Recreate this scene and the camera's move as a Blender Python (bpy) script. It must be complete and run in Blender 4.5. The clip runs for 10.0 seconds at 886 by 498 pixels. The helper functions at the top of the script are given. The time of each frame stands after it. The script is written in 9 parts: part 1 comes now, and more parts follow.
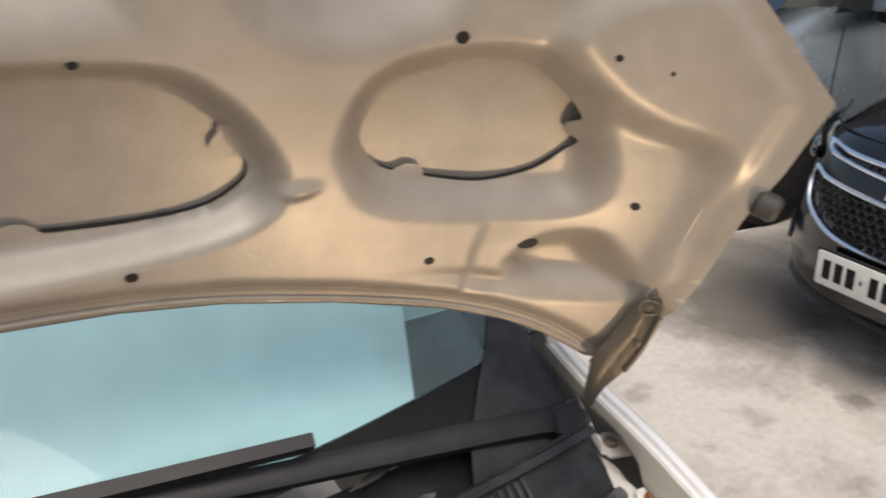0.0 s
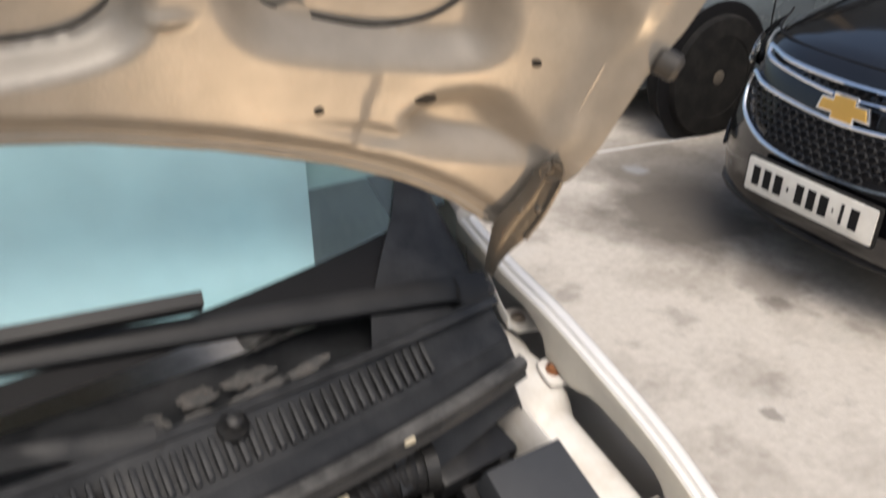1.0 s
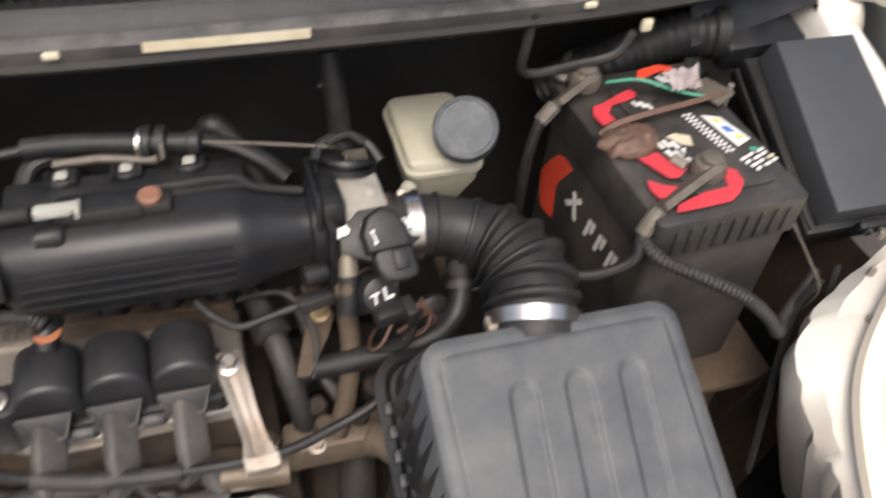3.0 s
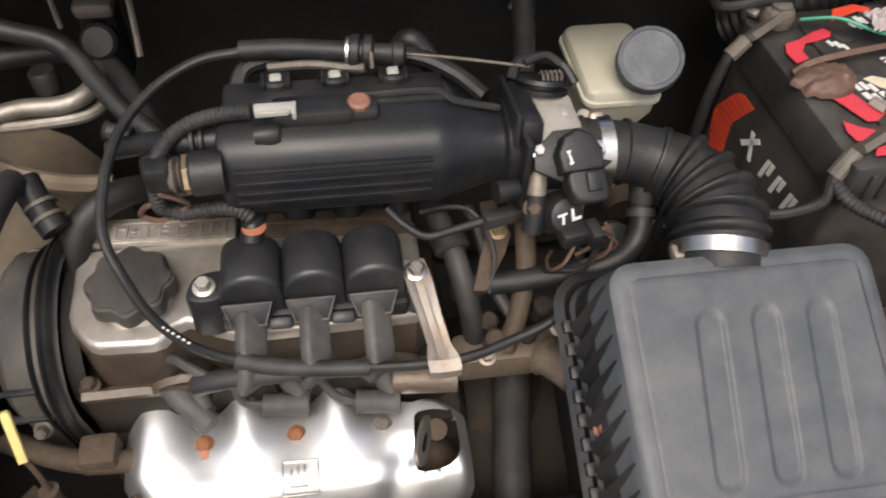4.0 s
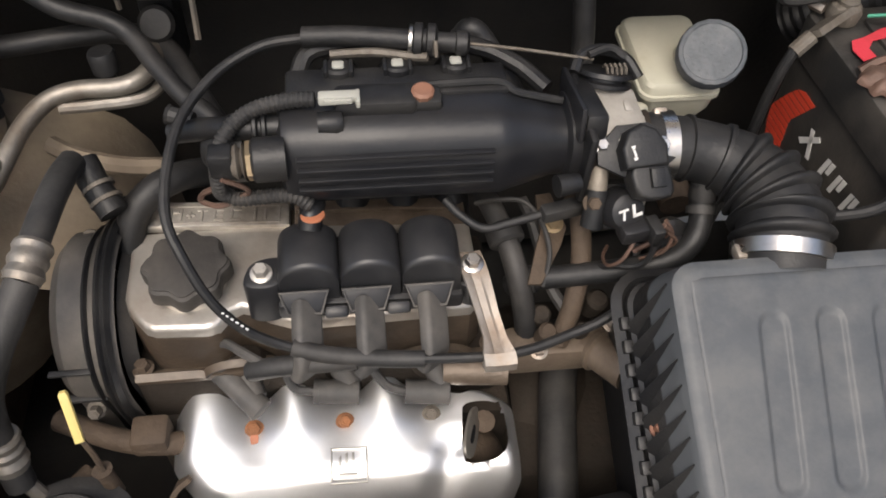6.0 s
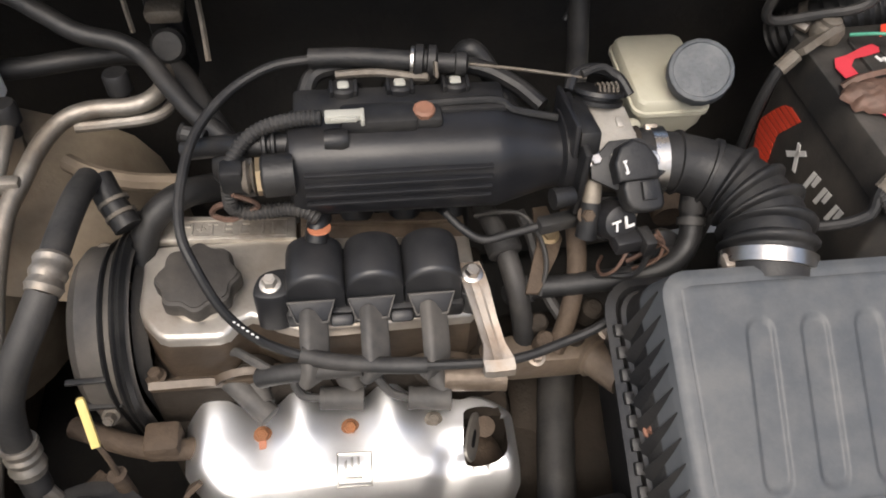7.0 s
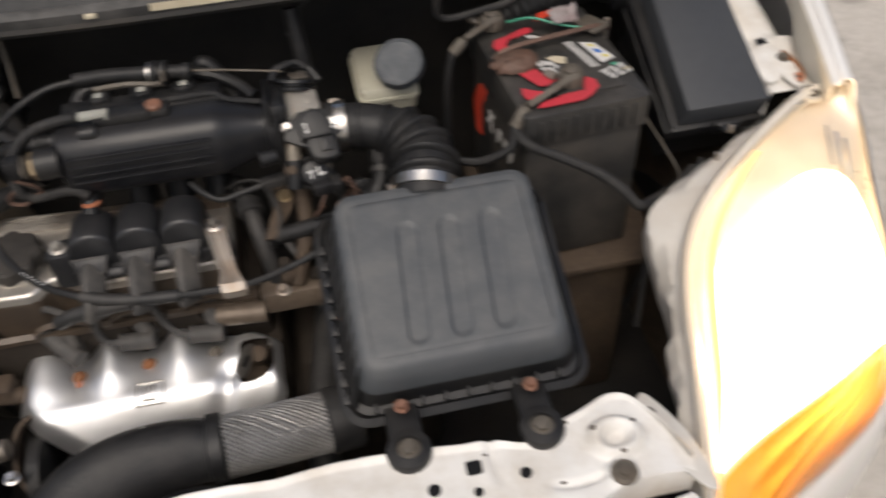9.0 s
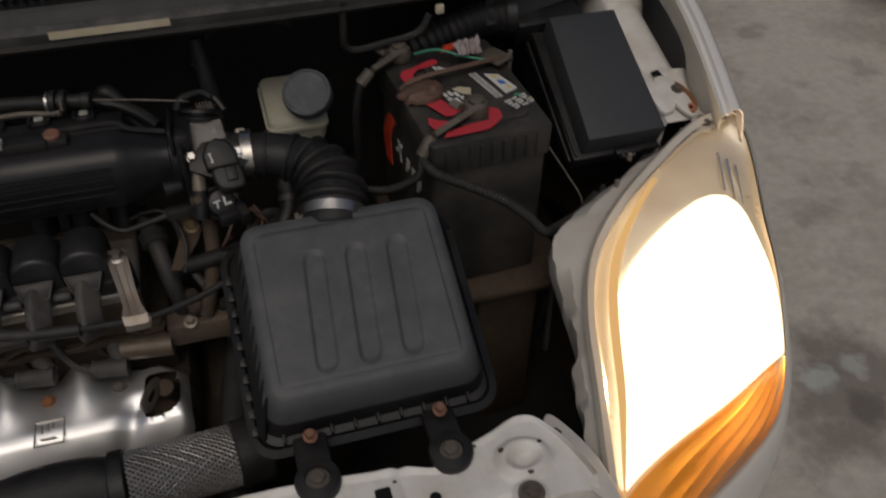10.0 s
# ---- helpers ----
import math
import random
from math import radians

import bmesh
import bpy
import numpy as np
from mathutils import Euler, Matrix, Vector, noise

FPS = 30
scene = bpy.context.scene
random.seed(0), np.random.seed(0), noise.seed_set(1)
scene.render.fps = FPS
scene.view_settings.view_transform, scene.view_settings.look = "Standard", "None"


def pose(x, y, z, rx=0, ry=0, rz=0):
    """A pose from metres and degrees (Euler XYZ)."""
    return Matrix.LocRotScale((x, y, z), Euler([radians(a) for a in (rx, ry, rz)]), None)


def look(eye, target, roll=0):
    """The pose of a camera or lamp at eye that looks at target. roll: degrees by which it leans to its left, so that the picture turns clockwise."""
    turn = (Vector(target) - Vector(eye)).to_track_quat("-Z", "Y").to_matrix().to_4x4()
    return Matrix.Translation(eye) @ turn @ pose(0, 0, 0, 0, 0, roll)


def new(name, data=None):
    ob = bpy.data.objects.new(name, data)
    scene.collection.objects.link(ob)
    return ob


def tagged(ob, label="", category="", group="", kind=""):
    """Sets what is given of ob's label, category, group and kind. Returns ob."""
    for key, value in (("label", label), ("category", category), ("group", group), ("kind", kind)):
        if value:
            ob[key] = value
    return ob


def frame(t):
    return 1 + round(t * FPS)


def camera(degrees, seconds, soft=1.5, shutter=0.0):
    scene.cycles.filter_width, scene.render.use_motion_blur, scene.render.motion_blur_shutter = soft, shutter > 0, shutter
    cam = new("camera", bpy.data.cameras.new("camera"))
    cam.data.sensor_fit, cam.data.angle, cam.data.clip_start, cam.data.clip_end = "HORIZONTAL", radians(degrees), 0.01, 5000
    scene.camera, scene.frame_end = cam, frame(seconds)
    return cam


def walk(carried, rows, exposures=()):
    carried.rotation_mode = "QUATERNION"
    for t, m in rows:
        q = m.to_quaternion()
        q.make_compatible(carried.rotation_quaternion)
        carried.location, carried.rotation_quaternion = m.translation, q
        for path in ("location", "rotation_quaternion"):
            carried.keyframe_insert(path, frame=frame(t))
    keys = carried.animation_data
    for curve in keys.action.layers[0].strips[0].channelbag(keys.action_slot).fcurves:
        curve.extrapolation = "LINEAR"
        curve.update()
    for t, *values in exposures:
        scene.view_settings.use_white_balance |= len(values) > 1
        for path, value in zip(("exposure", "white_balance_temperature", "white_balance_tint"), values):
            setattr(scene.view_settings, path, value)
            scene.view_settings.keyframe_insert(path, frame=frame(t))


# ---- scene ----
cam = camera(56.9, 10.0, 1.8, 0.5)
PATH = [
    (0, (0.131, -0.218, 1.347), (1.082, 1.384, 0.62), -1.1),
    (0.5, (0.161, -0.224, 1.343), (1.202, 1.306, 0.585), -0.7),
    (1, (0.165, -0.241, 1.302), (1.176, 1.218, 0.379), 1.7),
    (1.5, (0.139, -0.272, 1.251), (1.036, 1.108, 0.114), 4.3),
    (2, (0.109, -0.299, 1.226), (0.876, 1.048, -0.037), 5.2),
    (2.5, (0.063, -0.328, 1.204), (0.679, 1.006, -0.152), 5.5),
    (3, (0.016, -0.347, 1.186), (0.502, 0.955, -0.252), 6.0),
    (3.2, (0.003, -0.361, 1.183), (0.412, 0.94, -0.281), 5.1),
    (4.3, (-0.067, -0.352, 1.177), (0.177, 0.889, -0.372), 3.9),
    (4.5, (-0.069, -0.351, 1.177), (0.166, 0.887, -0.376), 3.8),
    (5, (-0.071, -0.347, 1.176), (0.149, 0.885, -0.385), 3.9),
    (5.5, (-0.076, -0.344, 1.176), (0.134, 0.885, -0.387), 4.0),
    (7, (-0.084, -0.362, 1.195), (0.128, 0.896, -0.345), 3.5),
    (7.5, (-0.084, -0.396, 1.234), (0.064, 0.897, -0.285), 1.6),
    (8, (-0.047, -0.468, 1.266), (0.023, 0.866, -0.222), -0.2),
    (8.5, (0.028, -0.553, 1.281), (0.098, 0.825, -0.168), -3.3),
    (9, (0.118, -0.614, 1.26), (0.358, 0.774, -0.159), -3.2),
    (9.5, (0.151, -0.64, 1.256), (0.595, 0.707, -0.155), 0.6),
    (10, (0.132, -0.625, 1.264), (0.562, 0.767, -0.106), 1.0),
]

EXPOSURES = [(0.0, 0.22), (2.0, 0.35), (2.5, 0.5), (3.0, 0.8), (4.3, 0.6), (5.0, 0.55), (7.0, 0.75), (8.0, 0.85), (8.5, 0.65), (9.0, -0.1), (9.5, -1.2), (10.0, -1.6)]
walk(cam, [(t, look(eye, target, roll)) for t, eye, target, roll in PATH], EXPOSURES)

# ---- world, sun ----
world = bpy.data.worlds.new("sky")
scene.world = world
world.use_nodes = True
wn = world.node_tree
sky = wn.nodes.new("ShaderNodeTexSky")
sky.sky_type = "NISHITA"
sky.sun_disc = False
sky.sun_elevation, sky.sun_rotation = radians(58), radians(200)
sky.dust_density, sky.air_density, sky.ozone_density = 6.0, 1.2, 1.0
wn.links.new(sky.outputs[0], wn.nodes["Background"].inputs[0])
wn.nodes["Background"].inputs[1].default_value = 0.15
sun_data = bpy.data.lights.new("sun", "SUN")
sun_data.energy, sun_data.angle, sun_data.color = 1.3, radians(40), (1.0, 0.97, 0.93)
sun = new("sun", sun_data)
sun.matrix_world = look((-0.6, -1.6, 3.0), (0, 0, 0))


# ---- materials ----
def mat(name, base, rough=0.5, metal=0.0, grain=(60.0, 0.25), dirt=None, dirt_scale=9.0, dirt_amount=0.5, bump=(180.0, 0.15), coat=0.0, spec=0.5, top_dust_light=None):
    """Principled material: fine grain in the colour, a second tone in larger patches, fine relief."""
    m = bpy.data.materials.new(name)
    m.use_nodes = True
    t = m.node_tree
    b = t.nodes["Principled BSDF"]
    co = t.nodes.new("ShaderNodeTexCoord")
    n1 = t.nodes.new("ShaderNodeTexNoise")
    n1.inputs["Scale"].default_value, n1.inputs["Detail"].default_value = grain[0], 5
    t.links.new(co.outputs["Object"], n1.inputs["Vector"])
    mix = t.nodes.new("ShaderNodeMixRGB")
    mix.blend_type = "MULTIPLY"
    mix.inputs[0].default_value = grain[1]
    mix.inputs[1].default_value = (*base, 1)
    t.links.new(n1.outputs["Fac"], mix.inputs[2])
    col = mix.outputs[0]
    n2 = t.nodes.new("ShaderNodeTexNoise")
    n2.inputs["Scale"].default_value, n2.inputs["Detail"].default_value, n2.inputs["Roughness"].default_value = dirt_scale, 6, 0.62
    t.links.new(co.outputs["Object"], n2.inputs["Vector"])
    if dirt:
        ramp = t.nodes.new("ShaderNodeMapRange")
        ramp.inputs["From Min"].default_value, ramp.inputs["From Max"].default_value = 0.42, 0.68
        ramp.inputs["To Max"].default_value = dirt_amount
        t.links.new(n2.outputs["Fac"], ramp.inputs["Value"])
        mix2 = t.nodes.new("ShaderNodeMixRGB")
        mix2.inputs[2].default_value = (*dirt, 1)
        t.links.new(ramp.outputs[0], mix2.inputs[0])
        t.links.new(col, mix2.inputs[1])
        col = mix2.outputs[0]
    if top_dust_light:
        # dust lying in patches on what faces up; on air_plastic also painted light
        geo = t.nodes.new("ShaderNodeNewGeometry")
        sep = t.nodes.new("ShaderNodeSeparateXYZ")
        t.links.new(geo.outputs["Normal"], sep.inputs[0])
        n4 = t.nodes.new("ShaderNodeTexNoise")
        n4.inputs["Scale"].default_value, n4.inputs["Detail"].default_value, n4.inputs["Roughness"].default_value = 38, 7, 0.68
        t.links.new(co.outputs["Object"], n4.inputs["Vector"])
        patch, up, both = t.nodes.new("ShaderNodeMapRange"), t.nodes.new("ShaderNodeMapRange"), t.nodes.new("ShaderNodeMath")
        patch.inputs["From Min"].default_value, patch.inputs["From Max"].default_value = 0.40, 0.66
        up.inputs["From Min"].default_value, up.inputs["From Max"].default_value, up.inputs["To Max"].default_value = 0.15, 0.95, top_dust_light[1]
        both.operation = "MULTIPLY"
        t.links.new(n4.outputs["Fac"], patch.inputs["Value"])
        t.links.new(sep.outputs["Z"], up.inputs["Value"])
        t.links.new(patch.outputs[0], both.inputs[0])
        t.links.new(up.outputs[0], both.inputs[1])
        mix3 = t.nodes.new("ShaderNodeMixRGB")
        mix3.inputs[2].default_value = (*top_dust_light[0], 1)
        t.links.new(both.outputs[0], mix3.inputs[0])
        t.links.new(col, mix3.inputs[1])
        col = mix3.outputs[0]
    t.links.new(col, b.inputs["Base Color"])
    rr = t.nodes.new("ShaderNodeMapRange")
    rr.inputs["To Min"].default_value, rr.inputs["To Max"].default_value = max(0.02, rough - 0.12), min(1, rough + 0.14)
    t.links.new(n2.outputs["Fac"], rr.inputs["Value"])
    t.links.new(rr.outputs[0], b.inputs["Roughness"])
    b.inputs["Metallic"].default_value = metal
    b.inputs["Coat Weight"].default_value = coat
    b.inputs["Coat Roughness"].default_value = 0.05
    b.inputs["Specular IOR Level"].default_value = spec
    if bump[1] > 0:
        n3 = t.nodes.new("ShaderNodeTexNoise")
        n3.inputs["Scale"].default_value, n3.inputs["Detail"].default_value = bump[0], 4
        t.links.new(co.outputs["Object"], n3.inputs["Vector"])
        bp = t.nodes.new("ShaderNodeBump")
        bp.inputs["Strength"].default_value, bp.inputs["Distance"].default_value = bump[1], 0.002
        t.links.new(n3.outputs["Fac"], bp.inputs["Height"])
        t.links.new(bp.outputs[0], b.inputs["Normal"])
    return m


def plain_emission(name, colour, strength):
    m = bpy.data.materials.new(name)
    m.use_nodes = True
    t = m.node_tree
    t.nodes.remove(t.nodes["Principled BSDF"])
    e = t.nodes.new("ShaderNodeEmission")
    e.inputs[0].default_value, e.inputs[1].default_value = (*colour, 1), strength
    t.links.new(e.outputs[0], t.nodes["Material Output"].inputs[0])
    return m


def glass(name, tint, gloss_rough=0.02, ior=1.5, sheen=None):
    """Thin pane: tinted clear with a Fresnel gloss and, where given, a patchy painted sheen."""
    m = bpy.data.materials.new(name)
    m.use_nodes = True
    t = m.node_tree
    t.nodes.remove(t.nodes["Principled BSDF"])
    tr, gl, fr, mx = (t.nodes.new("ShaderNode" + k) for k in ("BsdfTransparent", "BsdfGlossy", "Fresnel", "MixShader"))
    tr.inputs[0].default_value = (*tint, 1)
    gl.inputs["Roughness"].default_value = gloss_rough
    fr.inputs[0].default_value = ior
    t.links.new(fr.outputs[0], mx.inputs[0])
    if sheen:
        # pale diffuse patches stand in for reflections on the pane
        df, co, n, amount, dusty = (t.nodes.new("ShaderNode" + k) for k in ("BsdfDiffuse", "TexCoord", "TexNoise", "MapRange", "MixShader"))
        df.inputs[0].default_value = (*sheen, 1)
        n.inputs["Scale"].default_value, n.inputs["Detail"].default_value = 7.0, 9.0
        amount.inputs["From Min"].default_value, amount.inputs["From Max"].default_value = 0.35, 0.68
        amount.inputs["To Min"].default_value, amount.inputs["To Max"].default_value = 0.05, 0.22
        t.links.new(co.outputs["Object"], n.inputs["Vector"])
        t.links.new(n.outputs["Fac"], amount.inputs["Value"])
        t.links.new(amount.outputs[0], dusty.inputs[0])
        t.links.new(tr.outputs[0], dusty.inputs[1])
        t.links.new(df.outputs[0], dusty.inputs[2])
        t.links.new(dusty.outputs[0], mx.inputs[1])
    else:
        t.links.new(tr.outputs[0], mx.inputs[1])
    t.links.new(gl.outputs[0], mx.inputs[2])
    t.links.new(mx.outputs[0], t.nodes["Material Output"].inputs[0])
    return m


M = {}
M["tan_paint"] = mat("tan_paint", (0.280, 0.258, 0.227), 0.40, 0.10, (40, 0.35), (0.200, 0.176, 0.148), 6, 0.8, (240, 0.08))
M["white_paint"] = mat("white_paint", (0.74, 0.725, 0.69), 0.36, 0.0, (25, 0.15), (0.42, 0.36, 0.28), 19, 0.5, (120, 0.05))
M["fender_paint"] = mat("fender_paint", (0.70, 0.69, 0.67), 0.22, 0.0, (20, 0.1), (0.58, 0.55, 0.50), 6, 0.3, (120, 0.03), coat=0.6)
M["lamp_plastic"] = mat("lamp_plastic", (0.58, 0.555, 0.51), 0.5, 0.0, (30, 0.2), (0.42, 0.36, 0.29), 12, 0.55, (140, 0.08))
M["rust"] = mat("rust", (0.32, 0.13, 0.05), 0.8, 0.2, (120, 0.5), (0.12, 0.06, 0.035), 40, 0.8, (300, 0.5))
M["rubber"] = mat("rubber", (0.012, 0.0122, 0.0130), 0.50, 0.0, (90, 0.4), (0.036, 0.033, 0.030), 22, 0.5, (260, 0.2), spec=0.34, top_dust_light=((0.092, 0.087, 0.081), 0.13))
M["dusty_rubber"] = mat("dusty_rubber", (0.022, 0.0218, 0.0218), 0.56, 0.0, (90, 0.4), (0.056, 0.051, 0.046), 16, 0.6, (240, 0.2), spec=0.34, top_dust_light=((0.092, 0.087, 0.081), 0.26))
M["plastic"] = mat("plastic", (0.0105, 0.0108, 0.012), 0.42, 0.0, (70, 0.4), (0.030, 0.028, 0.025), 18, 0.5, (420, 0.16), spec=0.34, top_dust_light=((0.092, 0.087, 0.081), 0.10))
# the up-facing tone here also paints the lid lighter than its shaded sides
M["air_plastic"] = mat("air_plastic", (0.054, 0.060, 0.067), 0.50, 0.0, (80, 0.25), (0.080, 0.084, 0.088), 9, 0.6, (500, 0.05), spec=0.45, top_dust_light=((0.15, 0.145, 0.135), 0.28))
M["cowl_plastic"] = mat("cowl_plastic", (0.0135, 0.0148, 0.017), 0.46, 0.0, (80, 0.35), (0.030, 0.031, 0.033), 10, 0.6, (420, 0.2), spec=0.28, top_dust_light=((0.095, 0.098, 0.102), 0.20))
M["gloss_plastic"] = mat("gloss_plastic", (0.0120, 0.0126, 0.015), 0.36, 0.0, (60, 0.35), (0.024, 0.022, 0.020), 15, 0.5, (300, 0.08), spec=0.34, top_dust_light=((0.075, 0.070, 0.065), 0.06))
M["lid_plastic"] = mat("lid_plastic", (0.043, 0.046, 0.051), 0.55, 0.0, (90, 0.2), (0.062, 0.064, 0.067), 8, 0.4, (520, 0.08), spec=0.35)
M["alu"] = mat("alu", (0.33, 0.305, 0.27), 0.50, 0.75, (70, 0.45), (0.13, 0.105, 0.08), 16, 0.85, (220, 0.25))
M["cast_alu"] = mat("cast_alu", (0.47, 0.44, 0.395), 0.36, 0.55, (120, 0.45), (0.11, 0.080, 0.055), 16, 0.9, (300, 0.25))
M["grimy_alu"] = mat("grimy_alu", (0.27, 0.235, 0.19), 0.55, 0.4, (90, 0.45), (0.075, 0.056, 0.04), 20, 0.9, (260, 0.4))
M["foil"] = mat("foil", (0.90, 0.90, 0.895), 0.44, 1.0, (40, 0.10), (0.66, 0.63, 0.59), 12, 0.5, (60, 0.10))
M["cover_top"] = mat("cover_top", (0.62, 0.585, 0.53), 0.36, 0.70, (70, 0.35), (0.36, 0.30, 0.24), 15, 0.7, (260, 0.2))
M["cover_brown"] = mat("cover_brown", (0.085, 0.062, 0.043), 0.42, 0.15, (90, 0.4), (0.035, 0.026, 0.019), 18, 0.8, (220, 0.25), top_dust_light=((0.16, 0.125, 0.09), 0.35))
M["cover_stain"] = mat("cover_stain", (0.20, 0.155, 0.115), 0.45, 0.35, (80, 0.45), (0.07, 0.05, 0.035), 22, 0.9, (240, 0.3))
M["coil_black"] = mat("coil_black", (0.016, 0.0165, 0.0185), 0.40, 0.0, (60, 0.35), (0.030, 0.029, 0.028), 15, 0.5, (300, 0.06), spec=0.45, top_dust_light=((0.080, 0.076, 0.072), 0.14))
M["boot_grey"] = mat("boot_grey", (0.060, 0.058, 0.056), 0.62, 0.0, (80, 0.35), (0.12, 0.108, 0.095), 24, 0.6, (260, 0.15), spec=0.35, top_dust_light=((0.15, 0.137, 0.12), 0.30))
M["bolt_zinc"] = mat("bolt_zinc", (0.58, 0.56, 0.52), 0.38, 0.75, (110, 0.3), (0.36, 0.31, 0.25), 30, 0.5, (200, 0.1))
M["steel"] = mat("steel", (0.60, 0.59, 0.57), 0.28, 1.0, (90, 0.3), (0.32, 0.26, 0.20), 30, 0.55, (200, 0.1))
M["zinc"] = mat("zinc", (0.45, 0.405, 0.355), 0.5, 0.7, (110, 0.4), (0.26, 0.19, 0.135), 26, 0.8, (260, 0.25))
M["brass"] = mat("brass", (0.40, 0.31, 0.19), 0.45, 0.8, (90, 0.4), (0.24, 0.17, 0.11), 30, 0.6, (200, 0.2))
M["chrome"] = mat("chrome", (0.85, 0.86, 0.88), 0.12, 1.0, (30, 0.05), None, 9, 0, (100, 0.0))
M["res_plastic"] = mat("res_plastic", (0.49, 0.475, 0.385), 0.5, 0.0, (40, 0.25), (0.31, 0.28, 0.20), 18, 0.55, (200, 0.1))
M["white_plastic"] = mat("white_plastic", (0.78, 0.78, 0.75), 0.42, 0.0, (30, 0.12), (0.55, 0.50, 0.42), 12, 0.45, (160, 0.06))
M["cap_plastic"] = mat("cap_plastic", (0.062, 0.071, 0.081), 0.6, 0.0, (90, 0.3), (0.16, 0.165, 0.17), 34, 0.6, (300, 0.3))
M["orange"] = mat("orange", (0.44, 0.16, 0.08), 0.55, 0.0, (90, 0.3), (0.22, 0.10, 0.06), 40, 0.5)
M["brown"] = mat("brown", (0.26, 0.12, 0.075), 0.6, 0.1, (120, 0.4), (0.13, 0.075, 0.05), 40, 0.6)
M["sludge"] = mat("sludge", (0.10, 0.072, 0.050), 0.75, 0.1, (120, 0.5), (0.045, 0.034, 0.026), 26, 0.7, (260, 0.5), spec=0.3)
M["yellow"] = mat("yellow", (0.70, 0.56, 0.20), 0.5, 0.0, (60, 0.25), (0.45, 0.33, 0.13), 30, 0.5)
M["seal_dust"] = mat("seal_dust", (0.035, 0.035, 0.035), 0.6, 0.0, (90, 0.4), (0.085, 0.082, 0.078), 20, 0.6, (260, 0.25), spec=0.35, top_dust_light=((0.15, 0.147, 0.142), 0.5))
M["red"] = mat("red", (0.55, 0.045, 0.065), 0.42, 0.0, (70, 0.2), (0.30, 0.03, 0.03), 24, 0.5)
M["orange_red"] = mat("orange_red", (0.62, 0.06, 0.03), 0.42, 0.0, (70, 0.2), (0.35, 0.05, 0.03), 24, 0.4)
M["print_white"] = mat("print_white", (0.70, 0.69, 0.67), 0.5, 0.0, (80, 0.3), (0.40, 0.38, 0.35), 40, 0.5)
M["print_blue"] = mat("print_blue", (0.06, 0.18, 0.50), 0.5)
M["print_yellow"] = mat("print_yellow", (0.65, 0.55, 0.12), 0.5)
M["print_green"] = mat("print_green", (0.05, 0.28, 0.18), 0.5)
M["bat_black"] = mat("bat_black", (0.021, 0.0205, 0.020), 0.46, 0.0, (60, 0.4), (0.072, 0.063, 0.053), 14, 0.6, (300, 0.15), top_dust_light=((0.092, 0.087, 0.081), 0.30))
M["lead"] = mat("lead", (0.17, 0.15, 0.125), 0.65, 0.4, (140, 0.5), (0.09, 0.07, 0.05), 40, 0.7, (320, 0.5))
M["clamp_brown"] = mat("clamp_brown", (0.15, 0.085, 0.060), 0.6, 0.2, (140, 0.5), (0.07, 0.05, 0.04), 40, 0.7, (300, 0.4))
M["cream"] = mat("cream", (0.62, 0.56, 0.42), 0.5, 0.0, (90, 0.3), (0.40, 0.33, 0.22), 30, 0.6)
M["dusty_body"] = mat("dusty_body", (0.215, 0.176, 0.130), 0.7, 0.0, (60, 0.35), (0.095, 0.072, 0.052), 11, 0.75, (200, 0.2), spec=0.25)
M["dark"] = mat("dark", (0.016, 0.015, 0.014), 0.8, 0.0, (60, 0.4), (0.04, 0.034, 0.028), 10, 0.6, (150, 0.4))
M["block"] = mat("block", (0.040, 0.032, 0.025), 0.75, 0.2, (90, 0.5), (0.022, 0.018, 0.014), 15, 0.7, (200, 0.5), spec=0.25, top_dust_light=((0.060, 0.042, 0.029), 0.22))
M["purple"] = mat("purple", (0.026, 0.027, 0.048), 0.4, 0.0, (60, 0.3), (0.09, 0.08, 0.09), 14, 0.5)
M["black_paint"] = mat("black_paint", (0.004, 0.004, 0.005), 0.10, 0.0, (30, 0.2), (0.012, 0.011, 0.010), 5, 0.3, (60, 0.0), coat=0.5, spec=0.5)
M["grey_paint"] = mat("grey_paint", (0.22, 0.26, 0.29), 0.25, 0.4, (200, 0.15), (0.12, 0.14, 0.155), 4, 0.4, (60, 0.0), coat=0.8)
M["tyre"] = mat("tyre", (0.010, 0.010, 0.010), 0.85, 0.0, (80, 0.4), (0.028, 0.026, 0.024), 12, 0.6, (200, 0.3), spec=0.2)
M["gold"] = mat("gold", (0.72, 0.46, 0.13), 0.35, 0.5, (90, 0.1))
M["plate_white"] = mat("plate_white", (0.72, 0.71, 0.66), 0.4, 0.0, (30, 0.12), (0.5, 0.47, 0.42), 20, 0.4, (200, 0.05))
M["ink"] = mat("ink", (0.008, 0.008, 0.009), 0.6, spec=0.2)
M["amber"] = mat("amber", (0.90, 0.40, 0.05), 0.3, 0.0, (60, 0.1), None, 9, 0, (200, 0.2), coat=0.5)
# pale tone and patches also stand for reflections in the windscreen
M["shade_foil"] = mat("shade_foil", (0.90, 0.93, 0.94), 0.50, 0.0, (6, 0.14), (0.70, 0.77, 0.80), 5, 0.7, (9, 0.9))
M["windscreen_glass"] = glass("windscreen_glass", (0.60, 0.80, 0.83), 0.02, 1.5, (0.42, 0.56, 0.58))
M["clear_lens"] = glass("clear_lens", (0.95, 0.94, 0.92), 0.06, 1.45)
